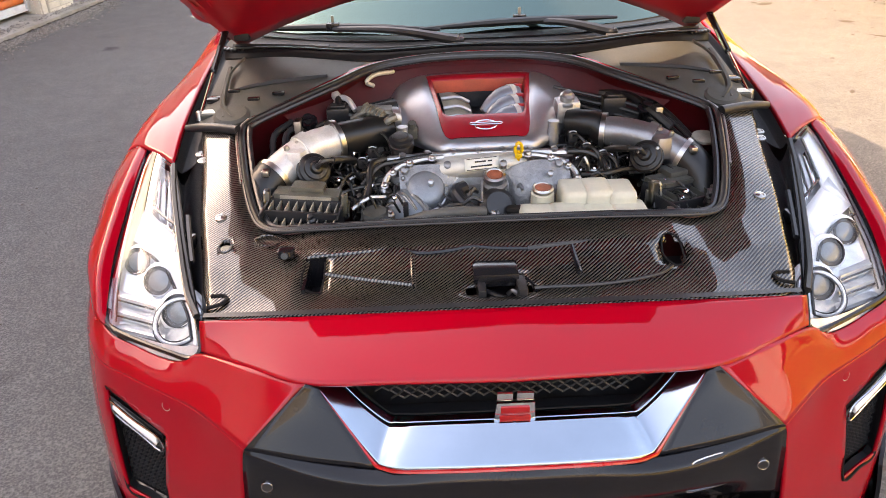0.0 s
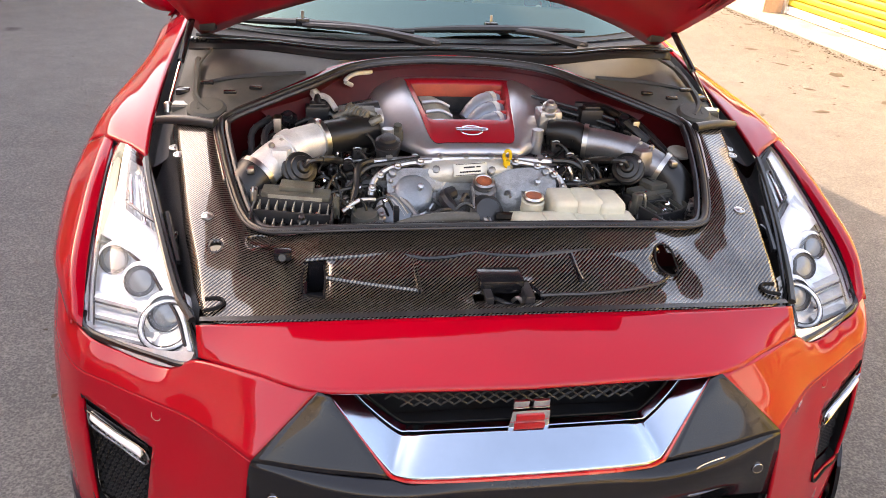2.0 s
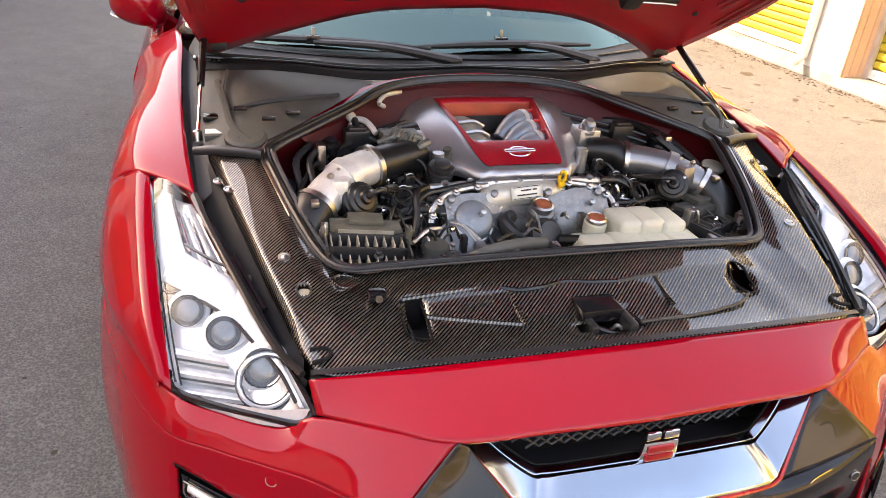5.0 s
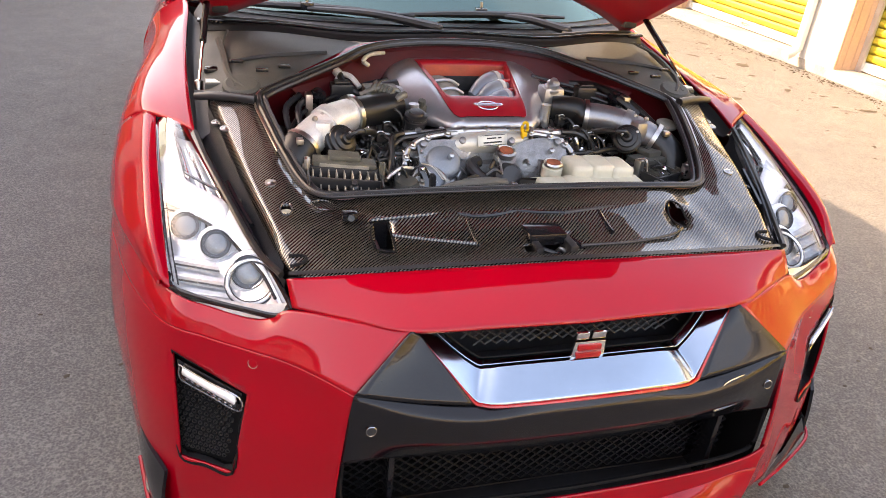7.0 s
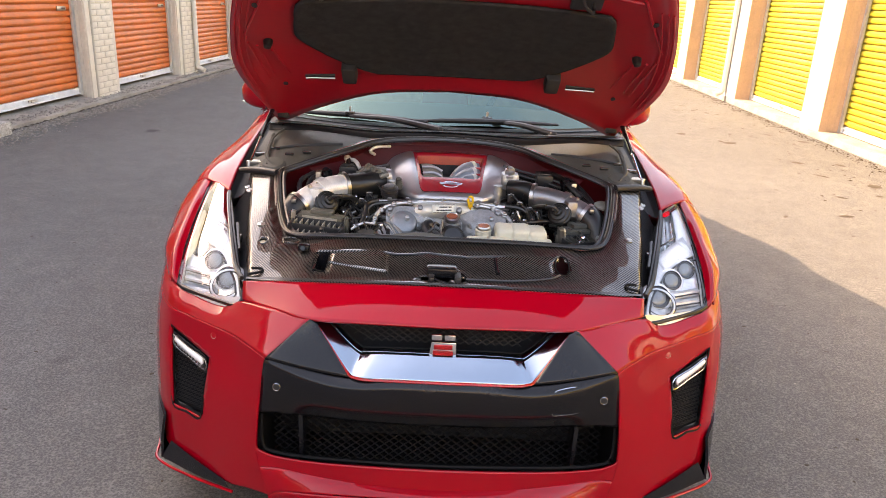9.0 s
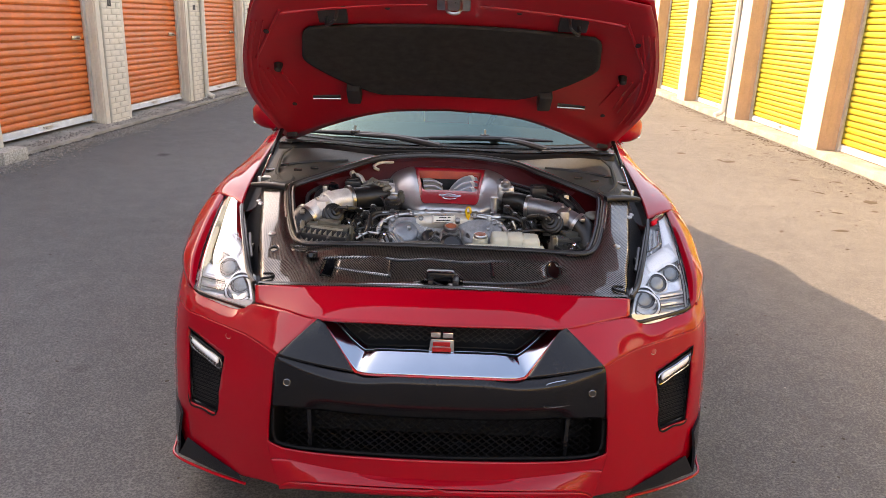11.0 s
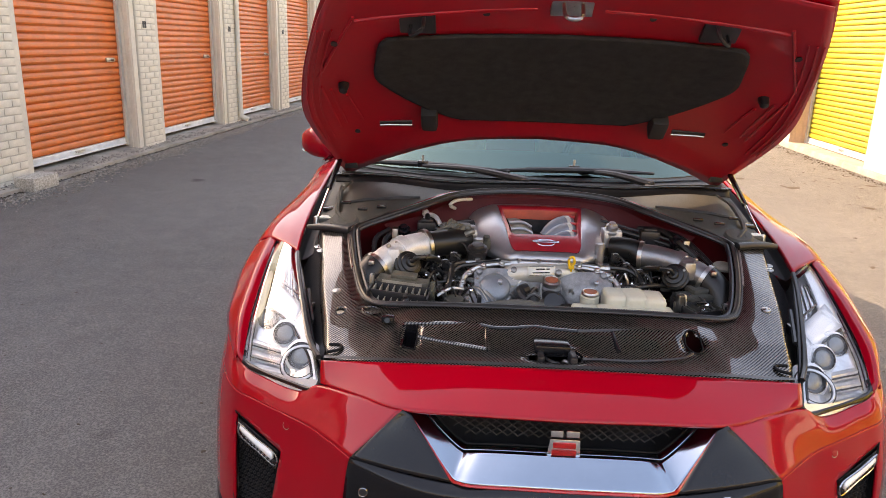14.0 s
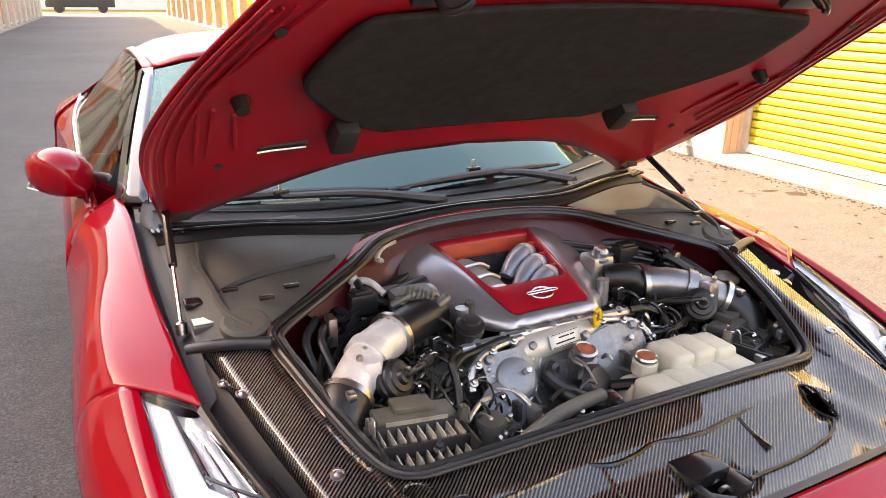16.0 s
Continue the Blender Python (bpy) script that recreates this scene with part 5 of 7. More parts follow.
def wiper(pivot, heel, tip, peg):
    mid = Vector(pivot).lerp(Vector(heel), .5) + Vector((0, 0, .012))
    arm = part("wiper", tube([pivot, tuple(mid), heel], [.016, .011, .008], 6, 8), BLACK_SATIN, CAR, "black wiper arm and blade")
    a, b = Vector(tip[0]), Vector(tip[1])
    part("blade", tube([tuple(a), tuple(a.lerp(b, .33) + Vector((0, -.004, .006))), tuple(a.lerp(b, .66) + Vector((0, -.004, .006))), tuple(b)], [.005, .011, .011, .005], 5, 8), RUBBER, arm)
    part("blade_clip", box(peg[0] - .02, peg[0] + .02, peg[1] - .012, peg[1] + .012, peg[2] - .006, peg[2] + .018, bev=.004), BLACK_GLOSS, arm)
    part("washer_peg", join(box(peg[0] - .004, peg[0] + .004, peg[1] - .003, peg[1] + .003, peg[2], peg[2] + .038)), STEEL, arm)
    part("pivot_cap", lathe([(.016, -.012), (.016, .006), (.010, .012)], pivot, (0, -.1, 1), 16), BLACK_MATTE, arm)


wiper((-.03, 1.335, 1.008), (-.40, 1.498, 1.020), ((-.665, 1.585, 1.012), (-.08, 1.425, 1.022)), (-.402, 1.505, 1.020))
wiper((.42, 1.385, 1.004), (.164, 1.500, 1.022), ((-.14, 1.428, 1.024), (.46, 1.505, 1.022)), (.164, 1.515, 1.022))


# channel between the fender and the covers
both("fender_channel", lambda: patch([[(.721, .850, .850), (.735, 1.00, .883), (.747, 1.20, .915), (.751, 1.40, .949), (.751, 1.60, .981)], [(.716, .870, .825), (.724, 1.00, .855), (.732, 1.20, .893), (.735, 1.40, .932), (.738, 1.60, .965)], [(.690, .90, .835), (.694, 1.00, .870), (.700, 1.20, .910), (.705, 1.40, .945), (.712, 1.60, .965)]], 6, 4), BLACK_MATTE, CAR, "black channel along the fender")


# gas struts and their arms
def strut(sx):
    foot, head = Vector((sx * .716, 1.080, .895)), Vector((sx * .690, 1.395, 1.062))
    rod = part("gas_strut", tube([tuple(foot), tuple(foot.lerp(head, .5)), tuple(head)], .0042, 3, 8), CHROME, CAR, "bonnet gas strut, bright rod in a black cylinder")
    body = (foot.lerp(head, .47), foot.lerp(head, .98))
    part("cylinder", tube([tuple(body[0]), tuple(body[0].lerp(body[1], .5)), tuple(body[1])], .0092, 3, 10), BLACK_GLOSS, rod)
    part("ball_end", lathe([(.011, -.01), (.011, .012), (.006, .016)], tuple(foot), (0, .3, 1), 12), STEEL, rod)
    part("stay_arm", tube([(sx * .722, .985, .897), (sx * .68, .967, .904), (sx * .63, .945, .908), (sx * .582, .924, .908)], [.009, .011, .011, .012], 5, 12), BLACK_SATIN, CAR, "black moulded stay across the cover")


strut(1)
strut(-1)

# ---- engine ----
DARK_CAST = surface("dark_cast_aluminium", (0.27, 0.275, 0.28), 0.42, metal=0.7, vary=0.35, scale=40, bump=0.4, bump_scale=150)
RUNNER = surface("blue_grey_runner", (0.30, 0.34, 0.40), 0.4, metal=0.4, vary=0.12, scale=12)
engine = part("engine", join(box(-.30, .30, .86, 1.25, .45, .80, bev=.03), box(-.15, .15, .80, .875, .50, .785, bev=.02)), DARK_CAST, CAR, "dusty cast aluminium engine")


def slid(bm):
    """The plenum and its window stand a little off the middle."""
    bmesh.ops.translate(bm, vec=(.014, 0, 0), verts=bm.verts)
    return bm


def plenum_half():
    r0 = [(0, .894, .876), (.06, .894, .876), (.100, .906, .878), (.120, 1.05, .914), (.137, 1.185, .938), (.130, 1.212, .942), (0, 1.214, .944)]
    r1 = [(0, .883, .869), (.07, .883, .869), (.114, .897, .872), (.145, 1.05, .915), (.166, 1.19, .938), (.142, 1.234, .942), (0, 1.238, .944)]
    r2 = [(0, .876, .860), (.08, .876, .860), (.126, .893, .861), (.198, 1.04, .893), (.222, 1.17, .916), (.182, 1.262, .928), (0, 1.272, .934)]
    r3 = [(0, .876, .850), (.08, .876, .850), (.132, .894, .849), (.230, 1.05, .866), (.246, 1.17, .878), (.192, 1.285, .890), (0, 1.295, .900)]
    r4 = [(0, .888, .842), (.08, .888, .842), (.130, .906, .838), (.226, 1.05, .830), (.242, 1.17, .830), (.186, 1.288, .840), (0, 1.300, .850)]
    return patch([r0, r1, r2, r3, r4], 7, 6)


plenum = part("intake_plenum", slid(whole(plenum_half())), SILVER, engine, "satin silver intake plenum with a red window")
thick(plenum, .004)


def window_half():
    w0 = [(0, .894, .8775), (.06, .894, .8775), (.100, .906, .8795), (.120, 1.05, .9145), (.137, 1.185, .9385), (.130, 1.212, .9425), (0, 1.214, .9445)]
    w1 = [(0, .982, .905), (.05, .982, .905), (.096, .985, .905), (.109, 1.06, .916), (.122, 1.170, .933), (.116, 1.190, .935), (0, 1.190, .937)]
    w2 = [(0, .986, .850), (.05, .986, .850), (.092, .988, .850), (.101, 1.06, .858), (.112, 1.165, .868), (.108, 1.182, .870), (0, 1.182, .872)]
    return patch([w0, w1, w2], 6, 3)


part("plenum_window", slid(whole(window_half())), RED_IN, engine, "dark red window frame in the plenum", angle=50)
part("window_floor", slid(patch([[(-.09, .95, .852), (0, .95, .852), (.09, .95, .852)], [(-.112, 1.18, .870), (0, 1.18, .870), (.112, 1.18, .870)]], 3, 3)), BLACK_MATTE, engine)
part("window_back", slid(patch([[(-.125, 1.186, .934), (0, 1.186, .936), (.125, 1.186, .934)], [(-.115, 1.176, .872), (0, 1.176, .874), (.115, 1.176, .872)]], 4, 3)), surface("orange_red_panel", (.45, .05, .02), .4, vary=.2, scale=20), engine)
for k in range(3):
    y = 1.020 + .052 * k
    z = .866 + .011 * k
    part("intake_runner", slid(tube([(.012, y - .026, z - .020), (.036, y - .014, z + .004), (.064, y + .002, z + .018), (.100, y + .018, z + .016)], [.019, .023, .0245, .0245], 6, 14)), RUNNER, engine, "blue-grey intake runner")
    part("runner_collar", slid(tube([(.076, y + .0075, z + .0185), (.082, y + .0105, z + .0185), (.088, y + .013, z + .018)], .0268, 2, 16)), PIPE_ALU, engine)
    part("runner_stay", slid(box(.090, .112, y + .010, y + .017, z + .026, z + .046, bev=.002)), RED_IN, engine)
part("runner_plate", slid(patch([[(-.092, .99, .882), (-.060, .992, .884), (-.030, .995, .868)], [(-.098, 1.06, .896), (-.062, 1.062, .898), (-.024, 1.065, .878)], [(-.108, 1.150, .912), (-.07, 1.150, .912), (-.03, 1.150, .890)]], 4, 5)), PALE_PLASTIC, engine, "flat beige plate in the window")
for k in range(3):
    part("plate_rib", slid(tube([(-.095 - .004 * k, 1.005 + .05 * k, .890 + .010 * k), (-.06, 1.010 + .05 * k, .893 + .009 * k), (-.03, 1.015 + .05 * k, .878 + .009 * k)], .005, 4, 6)), SILVER, engine)
part("plenum_badge", slid(join(tube([(.027 * math.cos(a * math.pi / 8), .936 + .016 * math.sin(a * math.pi / 8), .8925 + .0056 * math.sin(a * math.pi / 8)) for a in range(16)], .0024, 3, 6, closed=True), tube([(-.036, .934, .8945), (0, .934, .8945), (.036, .934, .8945), (.036, .940, .8970), (0, .940, .8970), (-.036, .940, .8970)], .0016, 3, 6, closed=True))), BADGE_GREY, engine, "chrome ring-and-bar badge")
part("front_rail", join(tube([(-.225, .868, .838), (-.10, .862, .846), (0, .860, .848), (.10, .862, .846), (.215, .868, .838)], .010, 5, 8), *[lathe([(.008, 0), (.008, .008), (.003, .010)], (x, .858 + abs(x) * .03, .853 - abs(x) * .03), (0, -.3, 1), 8) for x in (-.19, -.13, -.07, -.01, .05, .11, .17)]), CAST, engine)
part("coolant_tube", tube([(-.105, .838, .812), (-.08, .842, .820), (0, .850, .823), (.075, .858, .823), (.095, .862, .818)], [.024, .029, .029, .029, .024], 4, 16), surface("pale_cast_tube", (.60, .59, .54), .45, metal=.4, vary=.12, scale=20, bump=.2), engine)
lab = part("maker_label", patch([[(-.045, .8075, .825), (.035, .8165, .827)], [(-.045, .8225, .8500), (.035, .8315, .8520)]], 4, 3), LABEL_WHITE, engine, "small white label with dark bars")
thick(lab, .001)
for w0, w1, h in ((.06, .94, .05), (.06, .94, .93), (.18, .80, .30), (.30, .62, .66), (.68, .80, .66)):
    a = Vector((-.045, .8075, .825)) + Vector((.080, .009, .002)) * w0 + Vector((0, .015, .025)) * h
    b = Vector((-.045, .8075, .825)) + Vector((.080, .009, .002)) * w1 + Vector((0, .015, .025)) * h
    part("label_bar", tube([tuple(a + Vector((0, -.001, .001))), tuple((a + b) / 2 + Vector((0, -.001, .001))), tuple(b + Vector((0, -.001, .001)))], .0007 if h in (.05, .93) else .0019, 1, 4), INK, lab)

for at, r, nm in (((-.138, .795, .790), .044, "L"), ((.138, .818, .790), .046, "R")):
    ax = (0, -.72, .69)
    disc = part("cam_cover", lathe([(r * 1.12, -.05), (r * 1.12, -.012), (r * 1.02, -.006), (r, .006), (r * .93, .010), (r * .75, .014), (r * .5, .017), (r * .2, .018), (.001, .0185)], at, ax, 32), COVER_BLUE, engine, "round cast cam cover")
    part("cover_flange", lathe([(r * 1.30, -.05), (r * 1.30, -.016), (r * 1.18, -.010), (r * 1.05, -.010)], at, ax, 28), CAST, disc)
    part("cover_bolt", lathe([(.0065, .0), (.0065, .0175), (.003, .0185)], (at[0] + r * .30, at[1] - .012, at[2] + .018), ax, 8), STEEL, disc)
    for k in range(9):
        a = radians(-200 + 30 * k)
        up = Vector((0, .69, .72))
        p = Vector(at) + Vector((math.cos(a), 0, 0)) * r * 1.02 + up * (math.sin(a) * r * 1.02)
        q = Vector(at) + Vector((math.cos(a), 0, 0)) * r * 1.62 + up * (math.sin(a) * r * 1.62) + Vector((0, .012, -.014))
        part("cover_fin", tube([tuple(p), tuple(p.lerp(q, .5)), tuple(q)], [.0042, .0036, .0026], 2, 6), CAST, disc)
    for k in range(4):
        a = radians(30 + 40 * k)
        up = Vector((0, .69, .72))
        p = Vector(at) + Vector((math.cos(a), 0, 0)) * r * 1.34 + up * (math.sin(a) * r * 1.34)
        part("ring_bolt", lathe([(.0062, -.014), (.0062, .000), (.003, .003)], tuple(p), ax, 8), STEEL, disc)
part("timing_cover", join(patch([[(-.200, .835, .832), (-.10, .825, .838), (0, .83, .80), (.10, .825, .838), (.20, .835, .835)], [(-.195, .795, .775), (-.12, .785, .775), (0, .81, .74), (.10, .78, .775), (.20, .79, .775)], [(-.18, .775, .66), (-.12, .765, .66), (0, .78, .66), (.10, .765, .66), (.19, .775, .66)]], 6, 6), *[lathe([(.009, -.01), (.009, .008), (.005, .010)], (x, y, z), (0, -.7, .7), 8) for x, y, z in ((-.185, .822, .828), (-.085, .822, .836), (.045, .818, .835), (.175, .822, .830), (-.185, .790, .78), (.19, .785, .785), (-.17, .776, .73))]), DARK_CAST, engine, "ribbed cast timing cover")
part("pump_cover", lathe([(.048, -.03), (.048, .000), (.042, .006), (.020, .010), (.001, .011)], (-.180, .762, .758), (-.1, -.75, .65), 26), COVER_BLUE, engine, "blue-grey pump cover")
for k in range(4):
    part("cover_rib", tube([(-.205 + .016 * k, .775, .790 - .006 * k), (-.190 + .016 * k, .762, .780 - .008 * k), (-.178 + .016 * k, .748, .764 - .008 * k)], .0028, 3, 5), STEEL, engine)
part("dipstick", join(tube([(.082, .842, .80), (.082, .836, .84), (.081, .832, .862)], .004, 3, 6), tube([(.081 + .008 * math.cos(a * math.pi / 4), .826, .868 + .015 * math.sin(a * math.pi / 4)) for a in range(8)], .0040, 3, 8, closed=True), box(.073, .089, .822, .832, .846, .858, bev=.002)), YELLOW_PL, engine, "yellow dipstick handle")
neck = part("filler_neck", lathe([(.026, -.07), (.028, -.03), (.030, -.026), (.030, -.018), (.022, -.014), (.022, 0)], (.022, .786, .820), (0, -.25, 1), 20), DARK_CAST, engine)
cap = part("radiator_cap", lathe([(.024, -.008), (.026, -.002), (.026, .003), (.021, .006), (.019, .004), (.001, .004)], (.022, .786, .820), (0, -.25, 1), 22), STEEL, neck, "steel pressure cap with a red label")
part("cap_label", lathe([(.018, .004), (.018, .0052), (.001, .0056)], (.022, .786, .820), (0, -.25, 1), 20), ORANGE_CAP, cap)
part("thermostat", join(lathe([(.040, -.03), (.042, 0), (.030, .012), (.001, .014)], (.025, .745, .765), (.2, -.7, .5), 18), tube([(-.045, .80, .79), (-.065, .785, .785), (-.05, .755, .765), (.0, .73, .74)], .016, 5, 10)), BLACK_SATIN, engine)
part("lower_hose", tube([(-.06, .80, .775), (-.055, .76, .76), (-.02, .715, .745), (.04, .69, .735)], .017, 5, 12), RUBBER, engine, "black coolant hose")


# coolant reservoir
def pillow(x0, x1, y0, y1, z0, z1, bm):
    return prism([(x0, y0), (x1, y0), (x1, y1), (x0, y1)], z0, z1, bm, .014, grow=.96)


tank = part("coolant_tank", box(.070, .322, .622, .735, .66, .775, bev=.012), RESERVOIR, CAR, "milky plastic coolant tank with moulded lobes")
for i in range(3):
    x = .158 + i * .050
    part("tank_lobe", pillow(x, x + .064, .668 - i * .006, .762 - i * .006, .72, .822 + .003 * (i % 2), None), RESERVOIR, tank, angle=70)
for i in range(4):
    x = .064 + i * .065
    part("tank_lobe", pillow(x, x + .080, .610, .690, .70, .796 + .002 * (i % 2), None), RESERVOIR, tank, angle=70)
part("tank_neck", lathe([(.026, -.03), (.026, -.004), (.021, -.002), (.021, .006)], (.122, .716, .810), (0, -.1, 1), 18), RESERVOIR, tank)
cap = part("tank_cap", lathe([(.023, .002), (.024, .008), (.021, .012), (.019, .010), (.001, .010)], (.122, .716, .808), (0, -.1, 1), 20), STEEL, tank, "steel cap with a red label")
part("cap_label", lathe([(.0175, .010), (.0175, .0112), (.001, .0114)], (.122, .716, .808), (0, -.1, 1), 20), ORANGE_CAP, cap)

# intake pipes
PIPE_DULL = surface("dull_pipe_aluminium", (0.30, 0.30, 0.31), 0.36, metal=0.8, vary=0.15, scale=16)
for sx, pts, rr, nm in ((-1, [(-.348, .922, .874), (-.376, .904, .872), (-.405, .885, .868), (-.452, .842, .850), (-.492, .798, .826)], .041, "left"),
                        (1, [(.300, .942, .862), (.345, .925, .862), (.395, .898, .856), (.440, .868, .842), (.480, .838, .824)], .038, "right")):
    pipe = part("intake_pipe", tube(pts, rr, 6, 18), PIPE_ALU if sx < 0 else PIPE_DULL, CAR, "bare aluminium intake pipe")
    part("flange", tube([tuple(Vector(pts[2]).lerp(Vector(pts[3]), f)) for f in (.0, .2, .4)], rr + .006, 2, 18), PIPE_ALU if sx < 0 else PIPE_DULL, pipe)
    a, b = Vector(pts[0]), Vector(pts[-1])
    part("rubber_elbow", tube([(sx * .225, .985, .872), (sx * .255, .968, .876), (sx * (.285 if sx > 0 else .305), .955 if sx > 0 else .945, .874), tuple(a), tuple(a.lerp(Vector(pts[1]), .25))], rr + (-.001 if sx < 0 else -.004), 6, 16, ribs=.0012 if sx < 0 else 0.0), RUBBER, pipe, "black rubber elbow")
    part("boot", tube([tuple(Vector(pts[-2]).lerp(b, .75)), tuple(b), (b.x + sx * .025, b.y - .035, b.z - .03), (b.x + sx * .03, b.y - .06, b.z - .075)], rr + .006, 5, 16, ribs=.0012 if sx < 0 else 0.0), RUBBER, pipe, "black rubber boot")
    for f in (.1, .95):
        p = a.lerp(Vector(pts[1]), f) if f < .5 else Vector(pts[-2]).lerp(b, .8)
        d = (Vector(pts[1]) - a) if f < .5 else (b - Vector(pts[-2]))
        d.normalize()
        part("hose_clamp", tube([tuple(p - d * .006), tuple(p), tuple(p + d * .006)], rr + .0085, 2, 20), STEEL, pipe)
    part("clamp_screw", box(b.x - .008, b.x + .008, b.y - .045, b.y - .025, b.z + .028, b.z + .042, bev=.003), STEEL, pipe)
    c = Vector(pts[3]).lerp(Vector(pts[2]), .35)
    v = Vector((c.x - sx * .042, c.y - .050, c.z - .012))
    valve = part("bypass_valve", lathe([(.026, -.045), (.026, -.020), (.036, -.016), (.039, -.006), (.039, .000), (.034, .003), (.034, .008), (.038, .010), (.036, .014), (.028, .017), (.026, .021), (.016, .023), (.013, .031), (.007, .033), (.006, .042), (.001, .043)], tuple(v), (-sx * .45, -.70, .55), 26), RUBBER, pipe, "black bypass valve with stepped rings")
    part("valve_nipple", tube([tuple(v + Vector((-sx * .016, -.030, .020))), tuple(v + Vector((-sx * .030, -.034, .034))), tuple(v + Vector((-sx * .050, -.020, .030)))], [.005, .0055, .006], 4, 8), BLACK_SATIN, valve)
    part("valve_hose", tube([tuple(v + Vector((-sx * .050, -.020, .030))), tuple(v + Vector((-sx * .075, .010, .020))), tuple(v + Vector((-sx * .090, .050, .000)))], .0085, 5, 10), RUBBER, valve)
    for k in range(3):
        a = radians(40 + 120 * k)
        part("valve_screw", lathe([(.0042, 0), (.0042, .006), (.002, .007)], tuple(v + Vector((.026 * math.cos(a), -.012, .010 + .022 * math.sin(a)))), (-sx * .45, -.70, .55), 8), STEEL, valve)
    part("valve_bracket", prism([(c.x - sx * .020, c.y - .058), (c.x + sx * .018, c.y - .054), (c.x + sx * .022, c.y - .012), (c.x - sx * .012, c.y - .002), (c.x - sx * .034, c.y - .030)], c.z - .020, c.z + .032, bev=.006, grow=.8), PIPE_ALU if sx < 0 else PIPE_DULL, pipe, "cast bracket on the pipe")
    for dx, dy in ((.016, -.030), (-.004, -.004)):
        part("bracket_bolt", lathe([(.007, 0), (.007, .005), (.004, .009), (.001, .010)], (c.x + sx * dx, c.y + dy, c.z + .034), (0, -.3, 1), 8), STEEL, pipe)


# air boxes
def airbox(sx):
    box_m = Matrix.Translation((sx * .400, .684, .826)) @ Matrix.Rotation(sx * radians(4), 4, "Z") @ Matrix.Rotation(sx * radians(-4), 4, "Y") @ Matrix.Scale(.93, 4)
    if sx > 0:
        box_m = Matrix.Translation((.474, .750, .798)) @ Matrix.Rotation(radians(20), 4, "Z") @ Matrix.Scale(1.12, 4)

    def placed(bm):
        bmesh.ops.transform(bm, matrix=box_m, verts=bm.verts)
        return bm

    # left slats are pale: the light caught on their edges is put into the colour
    fin_mat, lid_mat = (PALE_PLASTIC, OLIVE) if sx < 0 else (GREY_PLASTIC, GREY_PLASTIC)
    body = part("air_box", placed(join(box(-.085, .085, .012, .062, -.14, -.006, bev=.005), box(-.085, .085, -.072, .012, -.14, -.062, bev=.004))), BLACK_MATTE, CAR, "black slatted air box")
    part("lid", placed(join(box(-.076, .078, .016, .066, -.008, .005, bev=.004), box(-.038, .040, .030, .076, .003, .017, bev=.005))), lid_mat, body, "olive-grey lid")
    for k in range(9):
        x = -.076 + k * .019
        part("slat", placed(join(box(x - .0014, x + .0014, -.032, .014, -.040, -.010, bev=.0006), box(x - .0014, x + .0014, -.072, -.036, -.085, -.030, bev=.0006))), fin_mat, body)
    part("cross_slat", placed(join(box(-.090, .090, -.038, -.031, -.042, -.014, bev=.002), box(-.090, -.084, -.072, .014, -.06, -.010, bev=.002), box(.084, .090, -.072, .014, -.06, -.010, bev=.002))), BLACK_SATIN, body)
    part("label_edge", placed(box(-.060, .060, .0135, .0155, -.006, .002)), fin_mat, body)
    for x in (-.090, .092):
        part("spring_clip", placed(join(box(x - .007, x + .007, .005, .024, -.03, .014, bev=.002), box(x - .010, x + .010, .020, .026, -.05, -.005, bev=.002), tube([(x, .020, .014), (x, -.004, .020), (x, -.012, -.005)], .0022, 3, 5))), STEEL if x < 0 else OLIVE, body)


airbox(1)
airbox(-1)

# throttle bodies, sensors, hoses
part("throttle_cover", join(box(-.305, -.215, 1.005, 1.050, .895, .918, bev=.006), *[lathe([(.010, 0), (.010, .012), (.006, .014)], (x, 1.000, .905), (0, -.8, .5), 10) for x in (-.295, -.268, -.242, -.220)], tube([(-.315, 1.00, .90), (-.27, .985, .922), (-.22, .985, .915)], .008, 4, 8), tube([(-.235, .965, .885), (-.225, .955, .905), (-.205, .965, .912)], .010, 4, 8)), OLIVE_CAST, engine, "dull throttle housing with bolts")
part("throttle_body", box(-.30, -.195, 1.02, 1.10, .862, .905, bev=.012), CAST, engine, "cast throttle body")
part("throttle_neck", lathe([(.030, -.05), (.032, .02), (.026, .03)], (-.25, 1.03, .885), (-1, -.4, .1), 18), CAST, engine)
part("plug", lathe([(.014, -.03), (.014, .03)], (-.189, .930, .868), (0, 0, 1), 14), CAST, engine)
part("throttle_motor", tube([(-.30, 1.045, .893), (-.25, 1.062, .898), (-.205, 1.075, .902)], .020, 4, 12), BLACK_SATIN, engine)
part("throttle_body", box(.195, .255, .985, 1.045, .868, .925, bev=.01), CAST, engine, "cast throttle body")
part("throttle_neck", lathe([(.020, -.03), (.024, -.022), (.024, -.014), (.019, -.012), (.019, -.004), (.024, -.002), (.024, .006), (.018, .008), (.018, .022), (.012, .026), (.010, .032), (.001, .033)], (.222, 1.005, .918), (0, -.3, 1), 18), CAST, engine, "ribbed plug on the throttle body")
part("plug", lathe([(.014, -.03), (.014, .03)], (.178, .930, .868), (0, 0, 1), 14), CAST, engine)
part("map_sensor", join(box(-.178, -.152, .935, .965, .862, .892, bev=.005), lathe([(.010, 0), (.010, .02)], (-.165, .945, .885), (0, -.3, 1), 10)), GREY_PLASTIC, engine)
